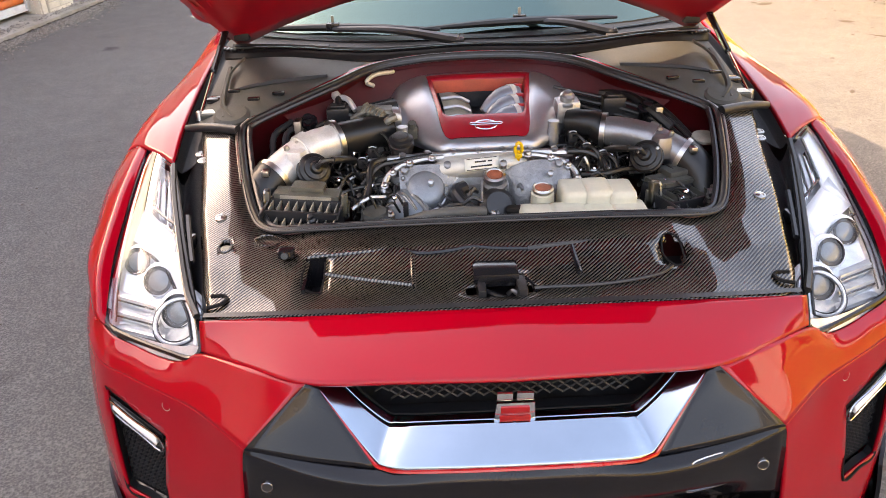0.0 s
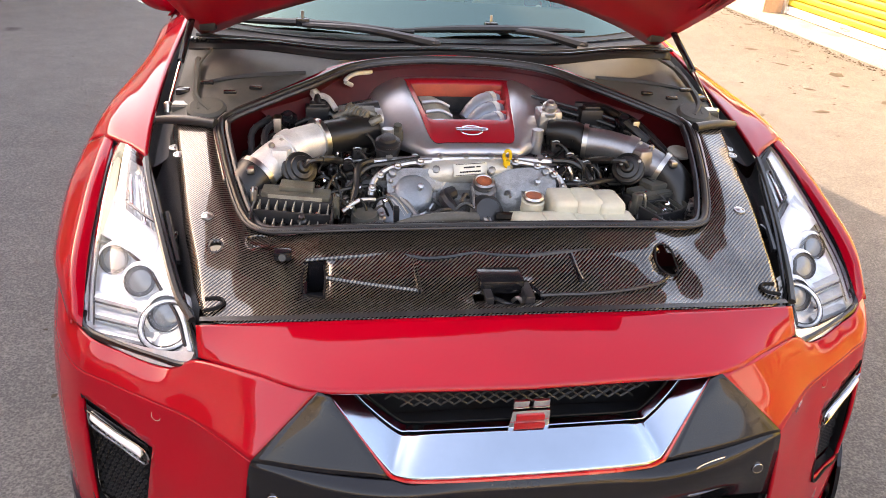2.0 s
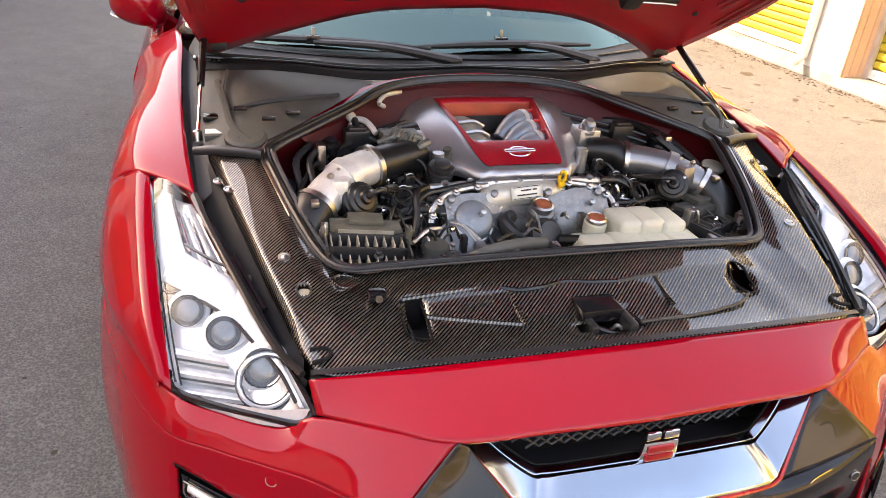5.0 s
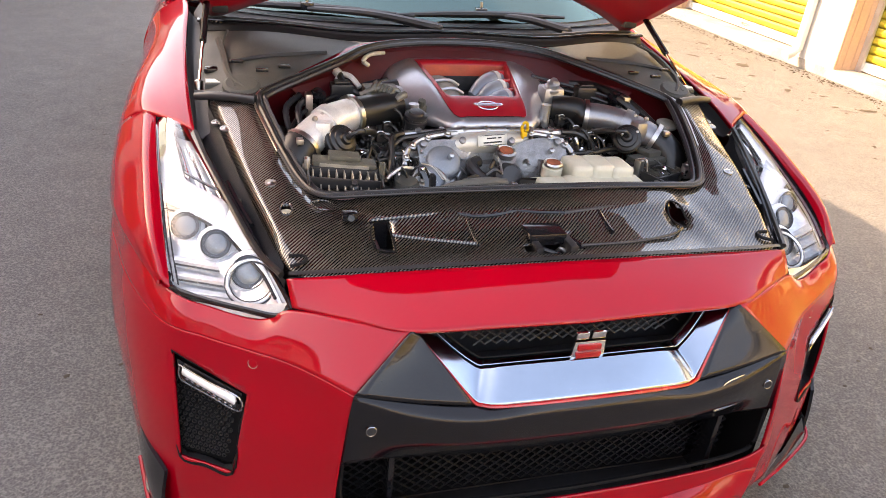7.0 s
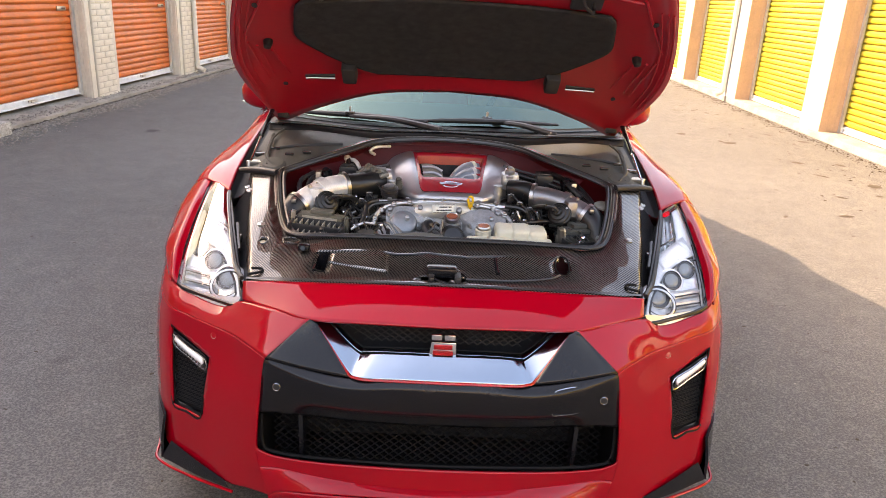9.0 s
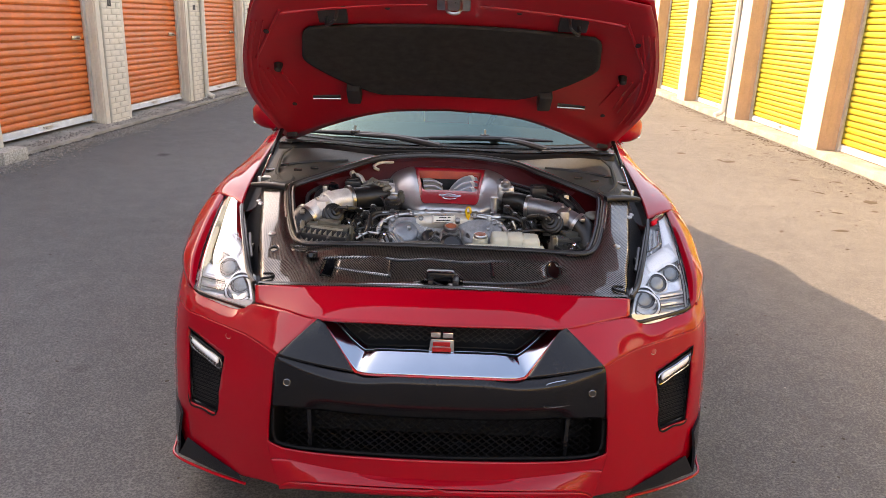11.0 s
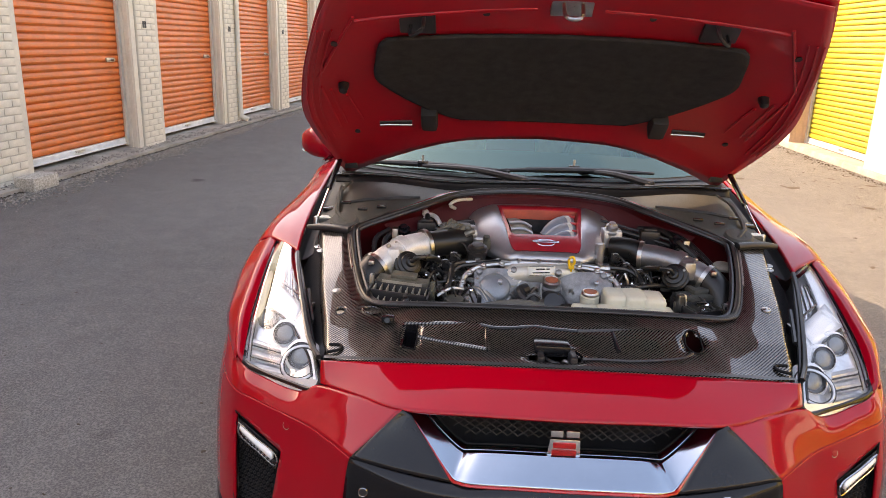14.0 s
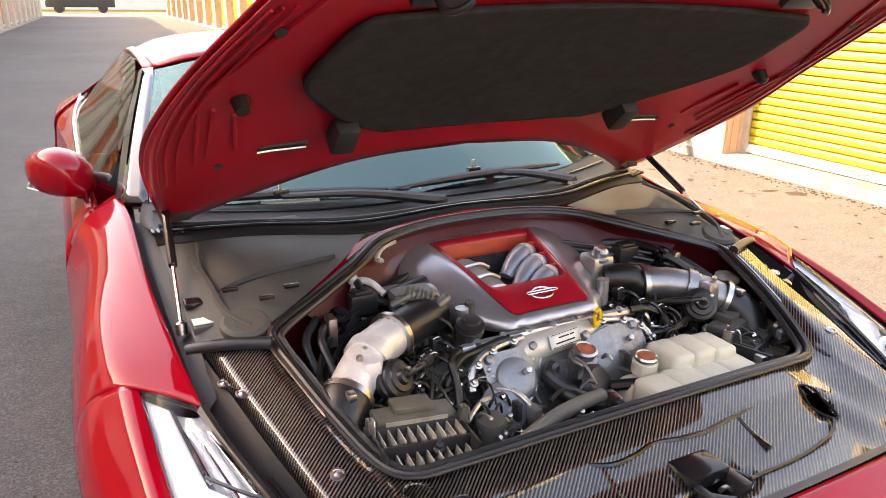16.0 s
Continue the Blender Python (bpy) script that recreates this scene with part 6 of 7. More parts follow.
part("oil_cap", lathe([(.026, -.05), (.026, -.014), (.029, -.012), (.030, 0), (.027, .002), (.027, .006), (.030, .008), (.029, .014), (.020, .017), (.018, .023), (.001, .024)], (-.192, .890, .870), (0, -.2, 1), 20), BLACK_SATIN, engine, "black oil filler cap")
part("power_steering_cap", lathe([(.030, -.05), (.031, 0), (.026, .008), (.001, .010)], (-.252, .700, .778), (0, -.1, 1), 20), GREY_PLASTIC, CAR, "dusty grey reservoir cap")
part("upper_hose", tube([(-.22, .640, .765), (-.15, .652, .785), (-.07, .668, .788), (-.01, .690, .775)], .014, 5, 12), surface("grey_hose", (.12, .115, .10), .6, vary=.3), CAR, "pale grey hose behind the seal")
hoses = [
    ([(-.33, 1.12, .905), (-.355, 1.09, .925), (-.345, 1.06, .905), (-.30, 1.05, .88)], .009),
    ([(.335, 1.13, .90), (.40, 1.08, .905), (.43, 1.00, .895), (.475, .95, .86)], .012),
    ([(.375, 1.10, .90), (.44, 1.05, .90), (.48, .985, .88), (.52, .90, .84)], .008),
    ([(-.285, .81, .80), (-.245, .835, .835), (-.20, .845, .842), (-.12, .856, .85)], .007),
    ([(-.29, .74, .76), (-.27, .79, .80), (-.262, .835, .838), (-.23, .86, .845)], .008),
    ([(.20, .86, .845), (.25, .86, .84), (.285, .84, .82), (.29, .79, .78)], .008),
    ([(.23, .82, .80), (.28, .80, .81), (.33, .82, .81), (.38, .84, .80)], .007),
    ([(-.42, .76, .76), (-.35, .78, .79), (-.29, .80, .80), (-.22, .82, .80)], .005),
    ([(.05, .73, .76), (.09, .70, .77), (.14, .69, .76), (.17, .66, .74)], .012),
    ([(-.15, .70, .72), (-.08, .72, .74), (0, .71, .73), (.06, .68, .72)], .010),
]
for dx in (0, .030):
    part("ribbed_hose", tube([(-.505 + dx, .850, .72), (-.502 + dx, .900, .815), (-.508 + dx, .965, .872), (-.470 + dx, 1.02, .892)], .0075, 9, 10, ribs=.0014), BLACK_SATIN, CAR, "ribbed black hose")
for pts, r in hoses:
    part("hose", tube(pts, r, 6, 8), RUBBER, CAR, "black rubber hose")
part("bright_hose", tube([(-.268, 1.165, .935), (-.285, 1.15, .95), (-.262, 1.175, .962), (-.215, 1.215, .958)], .006, 5, 10), PIPE_ALU, CAR, "bright metal bleed pipe")
part("bright_pipe", join(tube([(-.37, 1.085, .90), (-.355, 1.095, .925), (-.33, 1.08, .925), (-.31, 1.05, .905)], .0075, 5, 10), lathe([(.010, 0), (.013, .01), (.008, .02)], (-.36, 1.10, .922), (-.3, .2, 1), 12)), PIPE_ALU, CAR)
part("washer_cap", lathe([(.030, 0), (.030, .006), (.024, .010), (.001, .011)], (.538, .894, .850), (0, -.2, 1), 22), PALE_PLASTIC, CAR, "dusty washer bottle cap")

# dark boxes, unions and lines against the firewall
for sx in (-1, 1):
    part("relay_box", join(box(*sorted((sx * .325, sx * .385)), 1.045, 1.085, .868, .912, bev=.006), box(*sorted((sx * .335, sx * .375)), 1.050, 1.080, .912, .919, bev=.003)), BLACK_SATIN, CAR, "black relay box on the firewall")
    part("union", lathe([(.016, -.03), (.016, .0), (.022, .002), (.022, .012), (.012, .014), (.012, .024), (.002, .025)], (sx * .425, 1.010, .888), (0, -.4, 1), 14), BLACK_GLOSS, CAR)
    for k in (range(4) if sx > 0 else (1, 3)):
        z = .902 - .016 * k
        part("pipe_line", tube([(sx * (.21 + .01 * k), 1.135 - .006 * k, z + .020), (sx * .30, 1.095 - .008 * k, z + .006), (sx * .39, 1.045 - .008 * k, z - .006), (sx * .47, .975 - .012 * k, z - .026), (sx * .515, .90 - .02 * k, z - .06)], .0045 + .0015 * (k % 2), 6, 8), RUBBER if k % 2 else BLACK_SATIN, CAR, "black line along the firewall")
    part("clamp", box(*sorted((sx * .44, sx * .458)), .975, 1.010, .845, .905, bev=.003), STEEL, CAR)

# gasket flange over the cam covers, with its bolts
for sx in (-1, 1):
    rail = [(sx * .228 - .008, .795, .785), (sx * .220 - .008, .815, .812), (sx * .190 - .008, .832, .834), (sx * .140 - .008, .841, .845), (sx * .085 - .008, .846, .848)]
    flange = part("gasket_flange", tube(rail, .0075, 6, 8), CAST, engine, "cast gasket flange with small bolts")
    for k in range(4):
        c = Vector(rail[k]).lerp(Vector(rail[k + 1]), .5)
        part("flange_bolt", lathe([(.0095, -.006), (.0095, .002), (.006, .003), (.006, .009), (.003, .011)], (c.x, c.y - .006, c.z + .003), (0, -.6, .8), 8), STEEL, flange)
    for k in range(3):
        a = Vector((sx * (.05 + .045 * k) - .01, .822, .812 - .01 * k))
        part("web", tube([tuple(a), tuple(a + Vector((sx * .012, -.010, -.018))), tuple(a + Vector((sx * .020, -.022, -.045)))], .0035, 3, 6), CAST, flange)
coil = [(.012, 0.0)]
for k in range(6):
    coil += [(.013, .002 + .010 * k), (.018, .005 + .010 * k), (.013, .008 + .010 * k)]
part("return_spring", lathe(coil + [(.010, .062), (.001, .063)], (-.285, 1.000, .926), (.85, -.45, -.30), 16), OLIVE_CAST, engine, "ribbed throttle motor housing")
for x, y, z in ((-.245, .955, .876), (-.262, .905, .850), (-.285, .875, .835), (.225, .93, .86), (.25, .885, .845), (.285, .86, .835)):
    plugin = part("connector", box(x - .011, x + .011, y - .013, y + .010, z - .016, z + .008, bev=.003), BLACK_SATIN, engine, "black wiring connector")
    part("wire", tube([(x, y - .010, z), (x + .008, y - .030, z + .008), (x + .022, y - .045, z - .006), (x + .028, y - .050, z - .035)], .0035, 5, 6), RUBBER, plugin)
    part("clip", tube([(x - .009, y - .008, z + .009), (x, y - .010, z + .013), (x + .009, y - .008, z + .009)], .0016, 3, 5), STEEL, plugin)

# small fittings that fill the gaps
rng = random.Random(7)
bm_d, bm_s, bm_g = bmesh.new(), bmesh.new(), bmesh.new()
for k in range(460):
    x = rng.uniform(-.52, .52)
    y = rng.uniform(.64, 1.17)
    if (abs(x) < .23 and y > .87) or y > 1.2 - abs(x) * .5:
        continue
    z = .70 + .10 * rng.random() + .08 * (y - .64)
    if .05 < x < .34 and y < .76:
        continue
    tgt = rng.choice((bm_d, bm_d, bm_s, bm_s, bm_g))
    kind = rng.random()
    if kind < .4:
        a = Vector((x, y, z))
        d = Vector((rng.uniform(-1, 1), rng.uniform(-1, 1), rng.uniform(-.3, .5))) * rng.uniform(.02, .06)
        tube([tuple(a - d), tuple(a + Vector((0, 0, .012))), tuple(a + d)], rng.uniform(.002, .006), 3, 6, tgt)
    elif kind < .7:
        q = rng.uniform(.5, .95)
        lathe([(.012 * q, -.02), (.012 * q, 0), (.007 * q, .004), (.007 * q, .012), (.002, .013)], (x, y, z), (rng.uniform(-.4, .4), -.5, 1), 8, tgt)
    else:
        w, d, h = rng.uniform(.005, .018), rng.uniform(.005, .015), rng.uniform(.006, .020)
        box(x - w, x + w, y - d, y + d, z - h, z + h, tgt, .003)
tagged(part("bay_fitting", bm_d, BLACK_SATIN, CAR), kind="stuff")
tagged(part("bay_fitting", bm_s, STEEL, CAR), kind="stuff")
tagged(part("bay_fitting", bm_g, CAST, CAR), kind="stuff")

# looms of thin wire and small bright clips between the larger pieces
rng = random.Random(23)
bm_w, bm_c = bmesh.new(), bmesh.new()
for k in range(150):
    sx = rng.choice((-1, 1))
    x, y = sx * rng.uniform(.20, .47), rng.uniform(.70, 1.02)
    if sx > 0 and y < .78 and x < .36:
        continue
    z = .775 + .17 * (y - .70) + rng.uniform(-.02, .025)
    a = rng.uniform(0, 6.28)
    d = Vector((math.cos(a), math.sin(a), 0)) * rng.uniform(.02, .05)
    p = Vector((x, y, z))
    tube([tuple(p - d - Vector((0, 0, .02))), tuple(p - d * .4 + Vector((0, 0, .006))), tuple(p + d * .4 + Vector((0, 0, .008))), tuple(p + d - Vector((0, 0, .02)))], rng.uniform(.0018, .0038), 4, 6, bm_w)
    if k % 3 == 0:
        lathe([(.006, -.004), (.006, .002), (.0035, .004), (.001, .0045)], tuple(p + Vector((.004, -.006, .006))), (rng.uniform(-.5, .5), -.7, .8), 8, bm_c)
tagged(part("bay_wiring", bm_w, RUBBER, CAR), kind="stuff")
tagged(part("bay_clip", bm_c, CHROME, CAR), kind="stuff")

# ---- bonnet, raised on its struts ----
HINGE = Vector((0, 1.50, 1.0))
LIFT = Matrix.Translation(HINGE) @ Matrix.Rotation(radians(-43), 4, "X") @ Matrix.Translation(-HINGE)


def lifted(bm):
    bmesh.ops.transform(bm, matrix=LIFT, verts=bm.verts)
    return bm


H0 = [(0, .345, .778), (.20, .350, .775), (.40, .360, .765), (.562, .378, .748)]
H1 = [(0, .55, .850), (.22, .55, .845), (.45, .55, .825), (.628, .55, .788)]
H2 = [(0, .80, .915), (.25, .80, .910), (.50, .81, .890), (.716, .835, .858)]
H3 = [(0, 1.03, .962), (.25, 1.04, .960), (.50, 1.06, .943), (.750, 1.08, .899)]
H4 = [(0, 1.225, .975), (.27, 1.255, .975), (.50, 1.36, .975), (.692, 1.50, .985)]


def under(row, dz, inset):
    return [(x * (1 - inset), y, z - dz) for x, y, z in row[:-1]] + [(row[-1][0] * .992, row[-1][1], row[-1][2] - .010)]


bonnet = part("bonnet", lifted(whole(patch([H0, H1, H2, H3, H4], 8, 8))), RED, CAR, "raised red bonnet")
thick(bonnet, .004, 0)
inner_rows = [[(x * .985, y + .008, z - .012) for x, y, z in H0], under(H1, .018, .03), under(H2, .014, .03), under(H3, .012, .03), [(x * .985, y - .006, z - .012) for x, y, z in H4]]
inner_p = part("inner_panel", lifted(whole(patch(inner_rows, 8, 8))), RED_IN, bonnet, "dark red inner panel of the bonnet")
thick(inner_p, .003, 0)


def on_inner(x, y, d=.0):
    """Height of the closed bonnet's inner face at a place in plan, d below it."""
    t = [r[0][1] + (abs(x) / r[-1][0]) ** 2 * (r[-1][1] - r[0][1]) for r in (H0, H1, H2, H3, H4)]
    k = max(i for i in range(4) if y >= t[i] or i == 0)
    f = (y - t[k]) / (t[k + 1] - t[k])
    rows = (H0, H1, H2, H3, H4)
    def zz(r):
        u = min(1, abs(x) / r[-1][0]) * 3
        i = min(2, int(u))
        return r[i][2] + (r[i + 1][2] - r[i][2]) * (u - i)
    return zz(rows[k]) + (zz(rows[k + 1]) - zz(rows[k])) * f - .016 - d


def pad_half():
    rows = []
    for y, w in ((.61, .45), (.64, .474), (.72, .492), (.815, .504), (.90, .464), (1.0, .39), (1.07, .31), (1.095, .26)):
        rows.append([(w * f, y, on_inner(w * f, y, .008)) for f in (0, .3, .6, .85, 1)])
    return patch(rows, 5, 4)


pad = part("felt_pad", lifted(whole(pad_half())), FELT, bonnet, "black felt pad under the bonnet")
thick(pad, .010, 0)
for sx in (-1, 1):
    def strip_on(x0, y0, x1, y1, w, h, n=6):
        pts = [(sx * (x0 + (x1 - x0) * i / n), y0 + (y1 - y0) * i / n, on_inner(x0 + (x1 - x0) * i / n, y0 + (y1 - y0) * i / n, h)) for i in range(n + 1)]
        return lifted(tube(pts, w, 2, 6))

    for x0, y0, x1, y1 in ((.665, .86, .650, 1.12), (.640, .88, .628, 1.10), (.600, .92, .575, 1.09), (.52, .50, .66, .80)):
        part("bead", strip_on(x0, y0, x1, y1, .0045, -.0015, 8), RED_IN, bonnet, "pressed bead of the inner panel")
    part("bead", strip_on(.08, .49, .52, .52, .006, -.001, 10), RED_IN, bonnet)
    for inset in (.014, .030, .050):
        side = [(.628 - inset, .55), (.678 - inset, .70), (.712 - inset, .83), (.730 - inset, .93), (.738 - inset, 1.05), (.728 - inset, 1.20)]
        line = [(sx * x, y, on_inner(x, y, .001)) for x, y in side]
        part("flange_step", lifted(tube(line, .0026, 4, 6)), RED_IN, bonnet, "folded edge of the inner panel")
    for x, y in ((.585, .62), (.20, .515), (.60, 1.16)):
        part("panel_hole", lifted(lathe([(.009, -.001), (.009, .0015), (.001, .0018)], (sx * x, y, on_inner(x, y, .0005)), (0, 0, -1), 14)), BLACK_MATTE, bonnet)
    part("slot_edge", strip_on(.42, 1.140, .525, 1.134, .0028, .0), STEEL, bonnet, "bright slot edge")
    part("slot", strip_on(.42, 1.126, .525, 1.120, .010, -.007), BLACK_MATTE, bonnet)
    c = (sx * .36, 1.075)
    part("stop_block", lifted(join(box(c[0] - .026, c[0] + .026, c[1] - .045, c[1] + .038, on_inner(.36, 1.07, .044), on_inner(.36, 1.07, -.01), bev=.012))), BLACK_MATTE, bonnet, "black stop block")
    hook = lifted(tube([(sx * .352, .52, on_inner(.35, .52, -.01)), (sx * .352, .515, on_inner(.35, .52, .04)), (sx * .368, .53, on_inner(.36, .53, .050)), (sx * .384, .545, on_inner(.38, .54, .04)), (sx * .384, .55, on_inner(.38, .54, -.01))], .005, 4, 8))
    part("catch_hook", hook, BLACK_SATIN, bonnet, "bright steel catch hook")
    part("catch_plate", lifted(box(sx * .368 - .045, sx * .368 + .045, .50, .575, on_inner(.37, .54, .010), on_inner(.37, .54, -.005), bev=.004)), BLACK_SATIN, bonnet)
    part("bump_stop", lifted(lathe([(.014, .02), (.016, 0), (.012, -.022), (.006, -.026)], (sx * .60, .86, on_inner(.60, .86, .0)), (0, 0, 1), 14)), RUBBER, bonnet)
    part("hinge", join(box(*sorted((sx * .635, sx * .680)), 1.40, 1.47, 1.015, 1.050, bev=.006), tube([(sx * .68, 1.50, .985), (sx * .675, 1.47, 1.03), (sx * .67, 1.38, 1.07)], .010, 4, 8)), BLACK_SATIN, bonnet, "black bonnet hinge")
part("striker", lifted(join(tube([(-.022, .46, on_inner(0, .46, -.01)), (-.02, .455, on_inner(0, .46, .045)), (0, .452, on_inner(0, .46, .06)), (.02, .455, on_inner(0, .46, .045)), (.022, .46, on_inner(0, .46, -.01))], .005, 4, 8), box(-.05, .05, .44, .50, on_inner(0, .47, .008), on_inner(0, .47, -.01), bev=.004))), STEEL, bonnet, "steel striker loop")

# ---- lane details ----
BRICK = surface("painted_brick", (0.60, 0.54, 0.45), 0.75, vary=0.16, scale=9, bump=0.4, bump_scale=120)


def brick_faces():
    long_m = box(0, .006, 0, .236, 0, .064, bev=.003)
    half_m = box(0, .006, 0, .113, 0, .064, bev=.003)
    a = part("brick", long_m, BRICK)
    b = part("brick", half_m, BRICK)
    meshes = (a.data, b.data)
    bpy.data.objects.remove(a)
    bpy.data.objects.remove(b)
    near = [pl for v, pl in PILLARS[-1] if 4.0 < v < 15.0][:4]
    for pl in near:
        for c in range(35):
            z = .012 + c * .0745
            spots = ((.008, 0), (.252, 0)) if c % 2 else ((.008, 1), (.129, 0), (.373, 1))
            for y, kind in spots:
                o = new("brick", meshes[kind])
                o.parent = pl
                o.location = (-4.842, y, z)
        plate = part("number_bars", join(box(0, .003, .15, .19, 1.52, 1.60), box(0, .003, .20, .24, 1.52, 1.60)), INK)
        plate.parent = pl
        plate.location = (-4.834, 0, 0)


def scatter(name, mat, n, where, size, flat, label):
    rng = random.Random(11)
    bm = bmesh.new()
    for _ in range(n):
        u, v = where(rng)
        p = Matrix.Rotation(SIDE_TURN[1 if u > 0 else -1], 3, "Z") @ Vector((u, v, 0))
        r = size * rng.uniform(.4, 1.3)
        base = .022 + .068 * min(1, (-u - 4.70) / .30) if u < -4.70 else 0.0
        a0 = rng.uniform(0, 6.3)
        k = 5
        h = r * flat * rng.uniform(.6, 1.3)
        st = rng.uniform(.18, .85)
        ring = []
        for i in range(k):
            a = 6.283 * i / k
            x, y = r * math.cos(a) * rng.uniform(.7, 1.1), r * st * math.sin(a) * rng.uniform(.7, 1.1)
            ring.append(bm.verts.new((p.x + x * math.cos(a0) - y * math.sin(a0), p.y + x * math.sin(a0) + y * math.cos(a0), base + .001)))
        top = bm.verts.new((p.x + r * .1, p.y, base + h))
        for i in range(k):
            bm.faces.new((ring[i], ring[(i + 1) % k], top))
    ob = part(name, bm, mat, smooth=False)
    tagged(ob, label, name.replace("_", " "), kind="stuff")


def gravel_spot(rng):
    v = rng.uniform(3.2, 15)
    far = max(0, (v - 7.2) / 7)
    u = -4.67 + abs(rng.gauss(0, .15 * (1 - .6 * min(1, far)))) * (1 if rng.random() < .72 else -.55) + .03 * math.sin(v * 2.7)
    return u + (.05 if u > -4.67 else -.05), v


def leaf_spot(rng):
    return 4.5 - abs(rng.gauss(0, .9)), rng.uniform(1.5, 26)


def clump_spot(rng):
    return 4.45 - abs(rng.gauss(0, .75)), rng.uniform(3.0, 16)


def grit_spot(rng):
    return rng.uniform(-4.4, 4.4), rng.uniform(-3, 16)


def chip_spot(rng):
    return rng.uniform(-4.6, 4.3), rng.triangular(-1, 15, 3)


def kerb_spot(rng):
    return 4.52 - abs(rng.gauss(0, .10)), rng.uniform(1.0, 30)


scatter("gravel", STONE, 8500, gravel_spot, .017, .8, "loose gravel and broken asphalt along the kerb")
scatter("leaf_litter", LEAF, 620, leaf_spot, .022, .25, "scattered dry leaves on the sunlit asphalt")
scatter("leaf_litter", LEAF, 70, clump_spot, .085, .06, "thin drifts of dry leaves on the sunlit asphalt")
scatter("kerb_litter", LEAF, 2600, kerb_spot, .018, .5, "dark litter gathered along the kerb")
def edge_spot(rng):
    v = rng.uniform(2.5, 24)
    return -4.67 + rng.gauss(0, .03) + .02 * math.sin(v * 3.3), v


scatter("kerb_litter", LEAF, 2200, edge_spot, .022, .4, "dark litter and dirt along the shaded kerb")
scatter("grit", STONE, 900, grit_spot, .008, .5, "small grit on the asphalt")
# dark chips laid on the surface stand in for pits in the asphalt
scatter("dirt_chip", LEAF, 1500, chip_spot, .010, .25, "small dark pits of the asphalt, drawn as thin dark chips")


def downpipe(v, u):
    p = [(u, v, 3.3), (u, v, 1.6), (u, v, .30), (u - .02, v, .16), (u - .14, v - .02, .10)]
    ob = along(part("downpipe", tube(p, .045, 6, 12), WHITE_MAS), 1)
    tagged(ob, "painted rain downpipe on a pillar", "downpipe")


for k in (-1, 1, 3):
    downpipe(7.827 + 3.04 * k + .46, 4.53)
dp = along(part("downpipe", tube([(-4.795, 10.89, 3.6), (-4.795, 10.89, 1.8), (-4.795, 10.89, .25), (-4.77, 10.89, .14), (-4.67, 10.88, .09)], .04, 6, 12), CREAM), -1)
tagged(dp, "painted rain downpipe on a pillar", "downpipe")


blk = along(part("concrete_block", box(-4.74, -4.54, 4.98, 5.36, 0, .13, bev=.014), PALE_GRIT), -1)
tagged(blk, "small pale concrete block lying by the shaded kerb", "block")


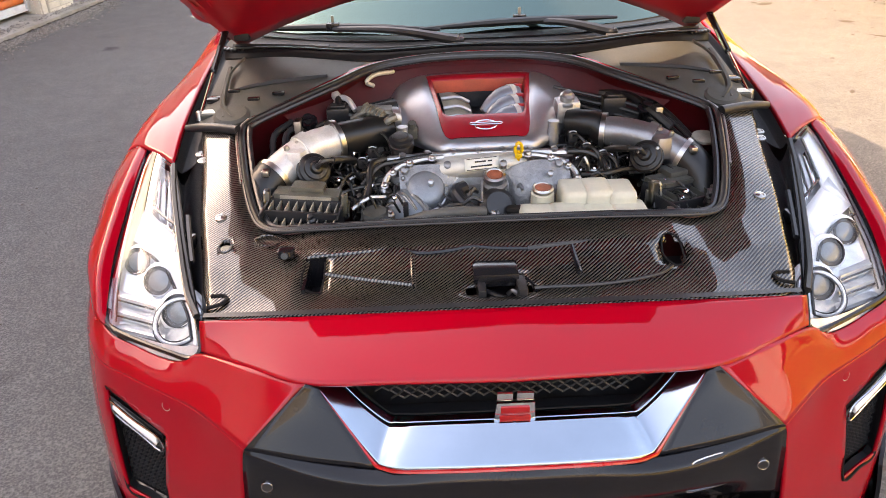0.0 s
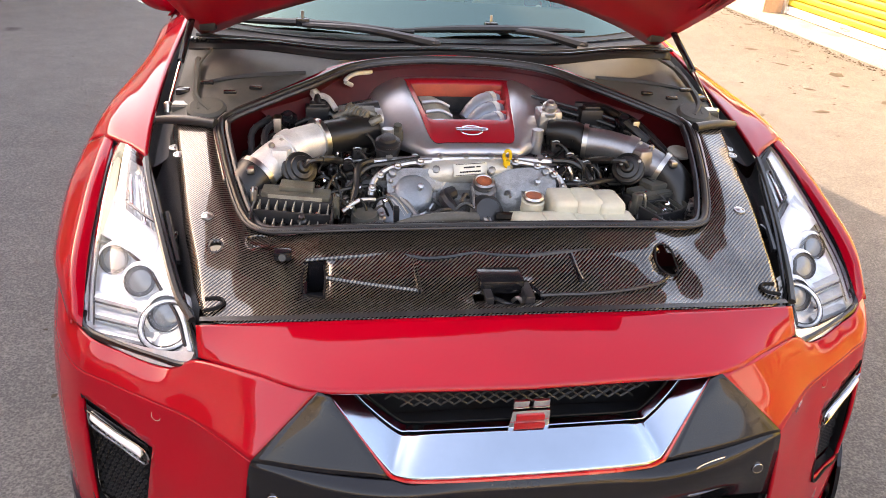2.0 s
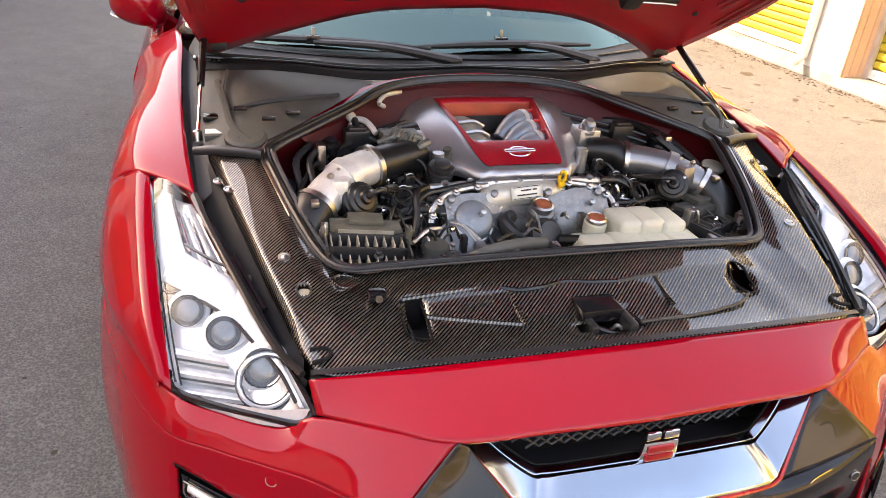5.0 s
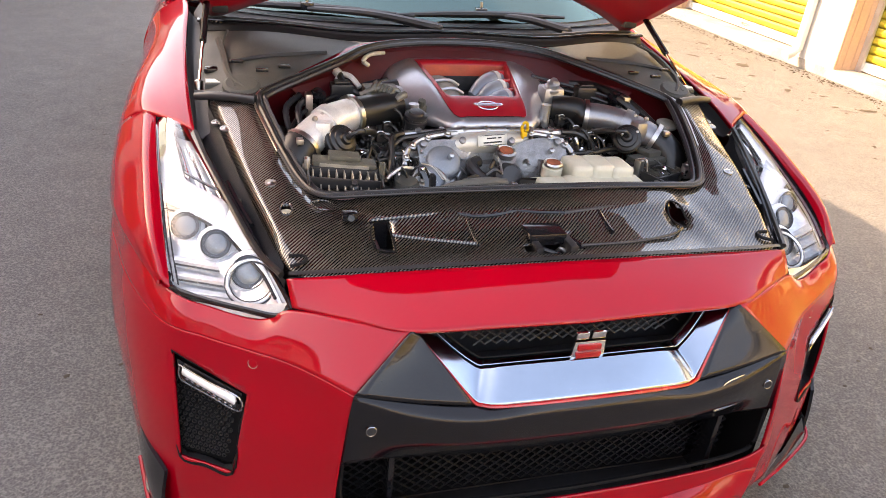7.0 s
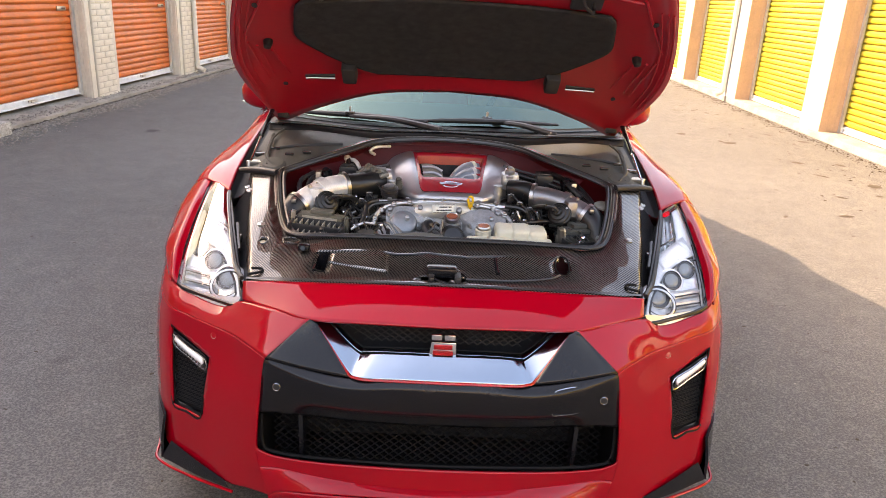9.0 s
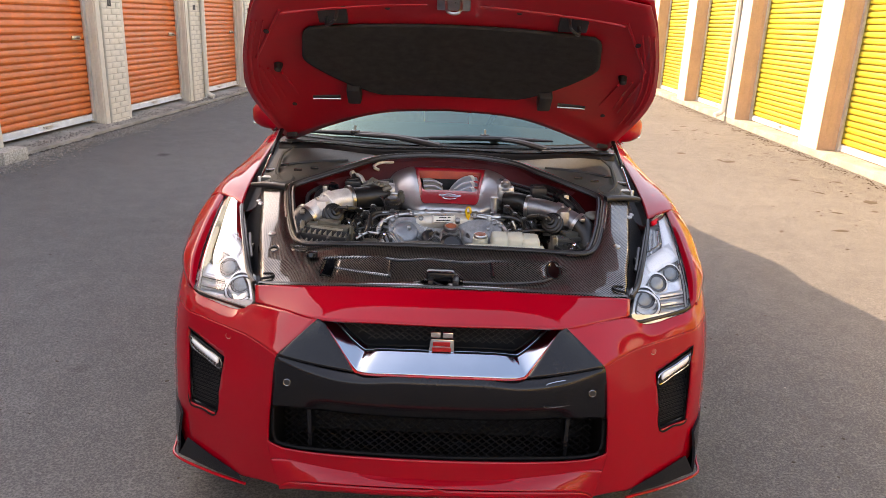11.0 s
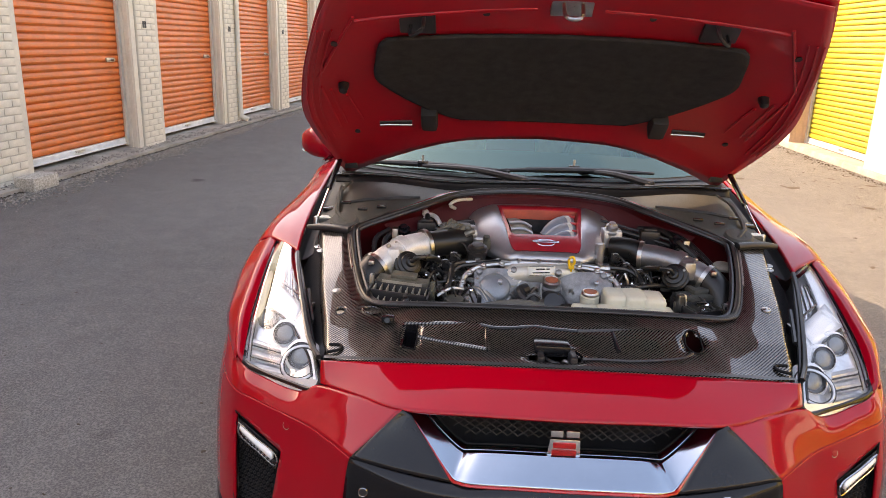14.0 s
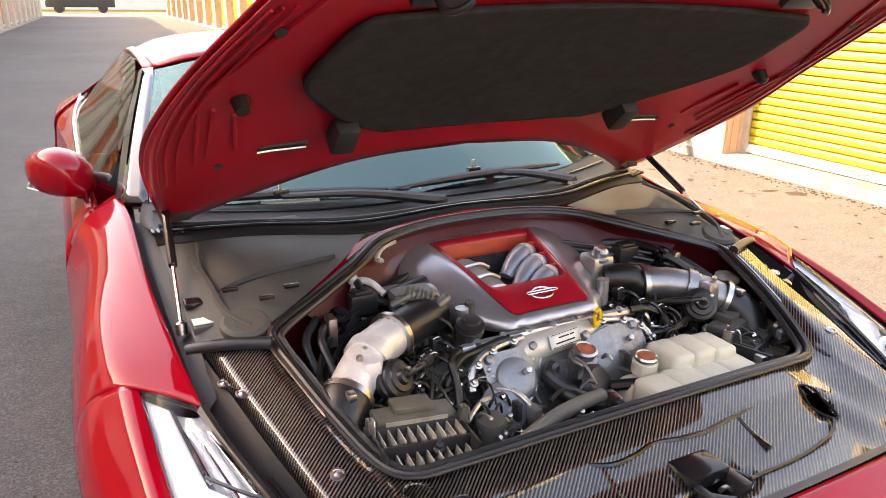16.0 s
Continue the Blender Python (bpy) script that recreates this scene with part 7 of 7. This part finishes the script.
# pickup at the lane's far end
def pickup(at, turn):
    t = thing("pickup_truck", at, "black pickup truck parked across the lane's far end", "truck")
    t.rotation_euler = (0, 0, turn)

    def side(outline, w, bev):
        bm = bmesh.new()
        lo = [bm.verts.new((x, -w / 2, z)) for x, z in outline]
        hi = [bm.verts.new((x, w / 2, z)) for x, z in outline]
        n = len(outline)
        fs = [bm.faces.new(lo), bm.faces.new(hi[::-1])]
        fs += [bm.faces.new((lo[(i + 1) % n], lo[i], hi[i], hi[(i + 1) % n])) for i in range(n)]
        bmesh.ops.recalc_face_normals(bm, faces=bm.faces)
        bmesh.ops.bevel(bm, geom=bm.edges[:], offset=bev, segments=2, affect="EDGES")
        return bm

    def sub(name, bm, mat, par, lab=""):
        o = part(name, bm, mat, None, lab)
        o.parent = par
        return o

    body = sub("body", side([(-2.55, .45), (2.55, .45), (2.60, .70), (2.52, 1.02), (1.15, 1.08), (-.55, 1.08), (-2.55, 1.08)], 1.85, .04), TRUCK_PAINT, t)
    cab = sub("cab", side([(-.55, 1.09), (1.15, 1.09), (.62, 1.70), (-.40, 1.72)], 1.62, .05), TRUCK_PAINT, t)
    for s in (-1, 1):
        sub("side_glass", box(-.40, .62, s * .815 - .006, s * .815 + .006, 1.14, 1.60), BLACK_GLOSS, cab)
        for x in (-1.60, 1.65):
            w = sub("wheel", lathe([(.22, -.11), (.35, -.12), (.38, 0), (.35, .12), (.22, .11)], (x, s * .80, .38), (0, 1, 0), 24), RUBBER, t)
            sub("rim", lathe([(.22, -.10), (.20, -.02), (.05, -.01)] if s < 0 else [(.22, .10), (.20, .02), (.05, .01)], (x, s * .80, .38), (0, 1, 0), 18), STEEL, w)
    sub("bumper", box(2.55, 2.68, -.85, .85, .48, .66, bev=.03), GALV, t)
    sub("tail_lamp", box(-2.57, -2.54, -.88, -.74, .75, 1.0), BADGE_RED, t)


def lane_end():
    # out of view: added to keep low sky light off the car's front
    s_wall = along(part("unseen_wall_south", box(-10.5, 10.5, -16.4, -16.1, 0, 4.6), CREAM, smooth=False))
    tagged(s_wall, "unseen plain wall, added behind the camera to darken the car's front", "wall", kind="structure")
    bm = box(-30, 40, 84, 84.3, 0, 2.4)
    for i in range(28):
        box(-30 + 2.5 * i, -29.9 + 2.5 * i, 83.9, 84.0, 0, 2.4, bm)
    w = along(part("wall_north", bm, WHITE_MAS, smooth=False))
    tagged(w, "pale boundary wall beyond the lane", "wall", kind="structure")
    k = along(part("kerb", box(-30, 40, 74, 74.25, 0, .16, bev=.02), YELLOW))
    tagged(k, "yellow painted kerb across the lane's end", "kerb", kind="structure")
    b = along(part("unseen_wall_south", box(-14, 14, V0 - 14.3, V0 - 14, 0, 4.0), CREAM, smooth=False))
    tagged(b, "plain painted wall closing the lane", "wall", kind="structure")


lane_end()
pickup((1.2, 69.0, 0), radians(177))
brick_faces()
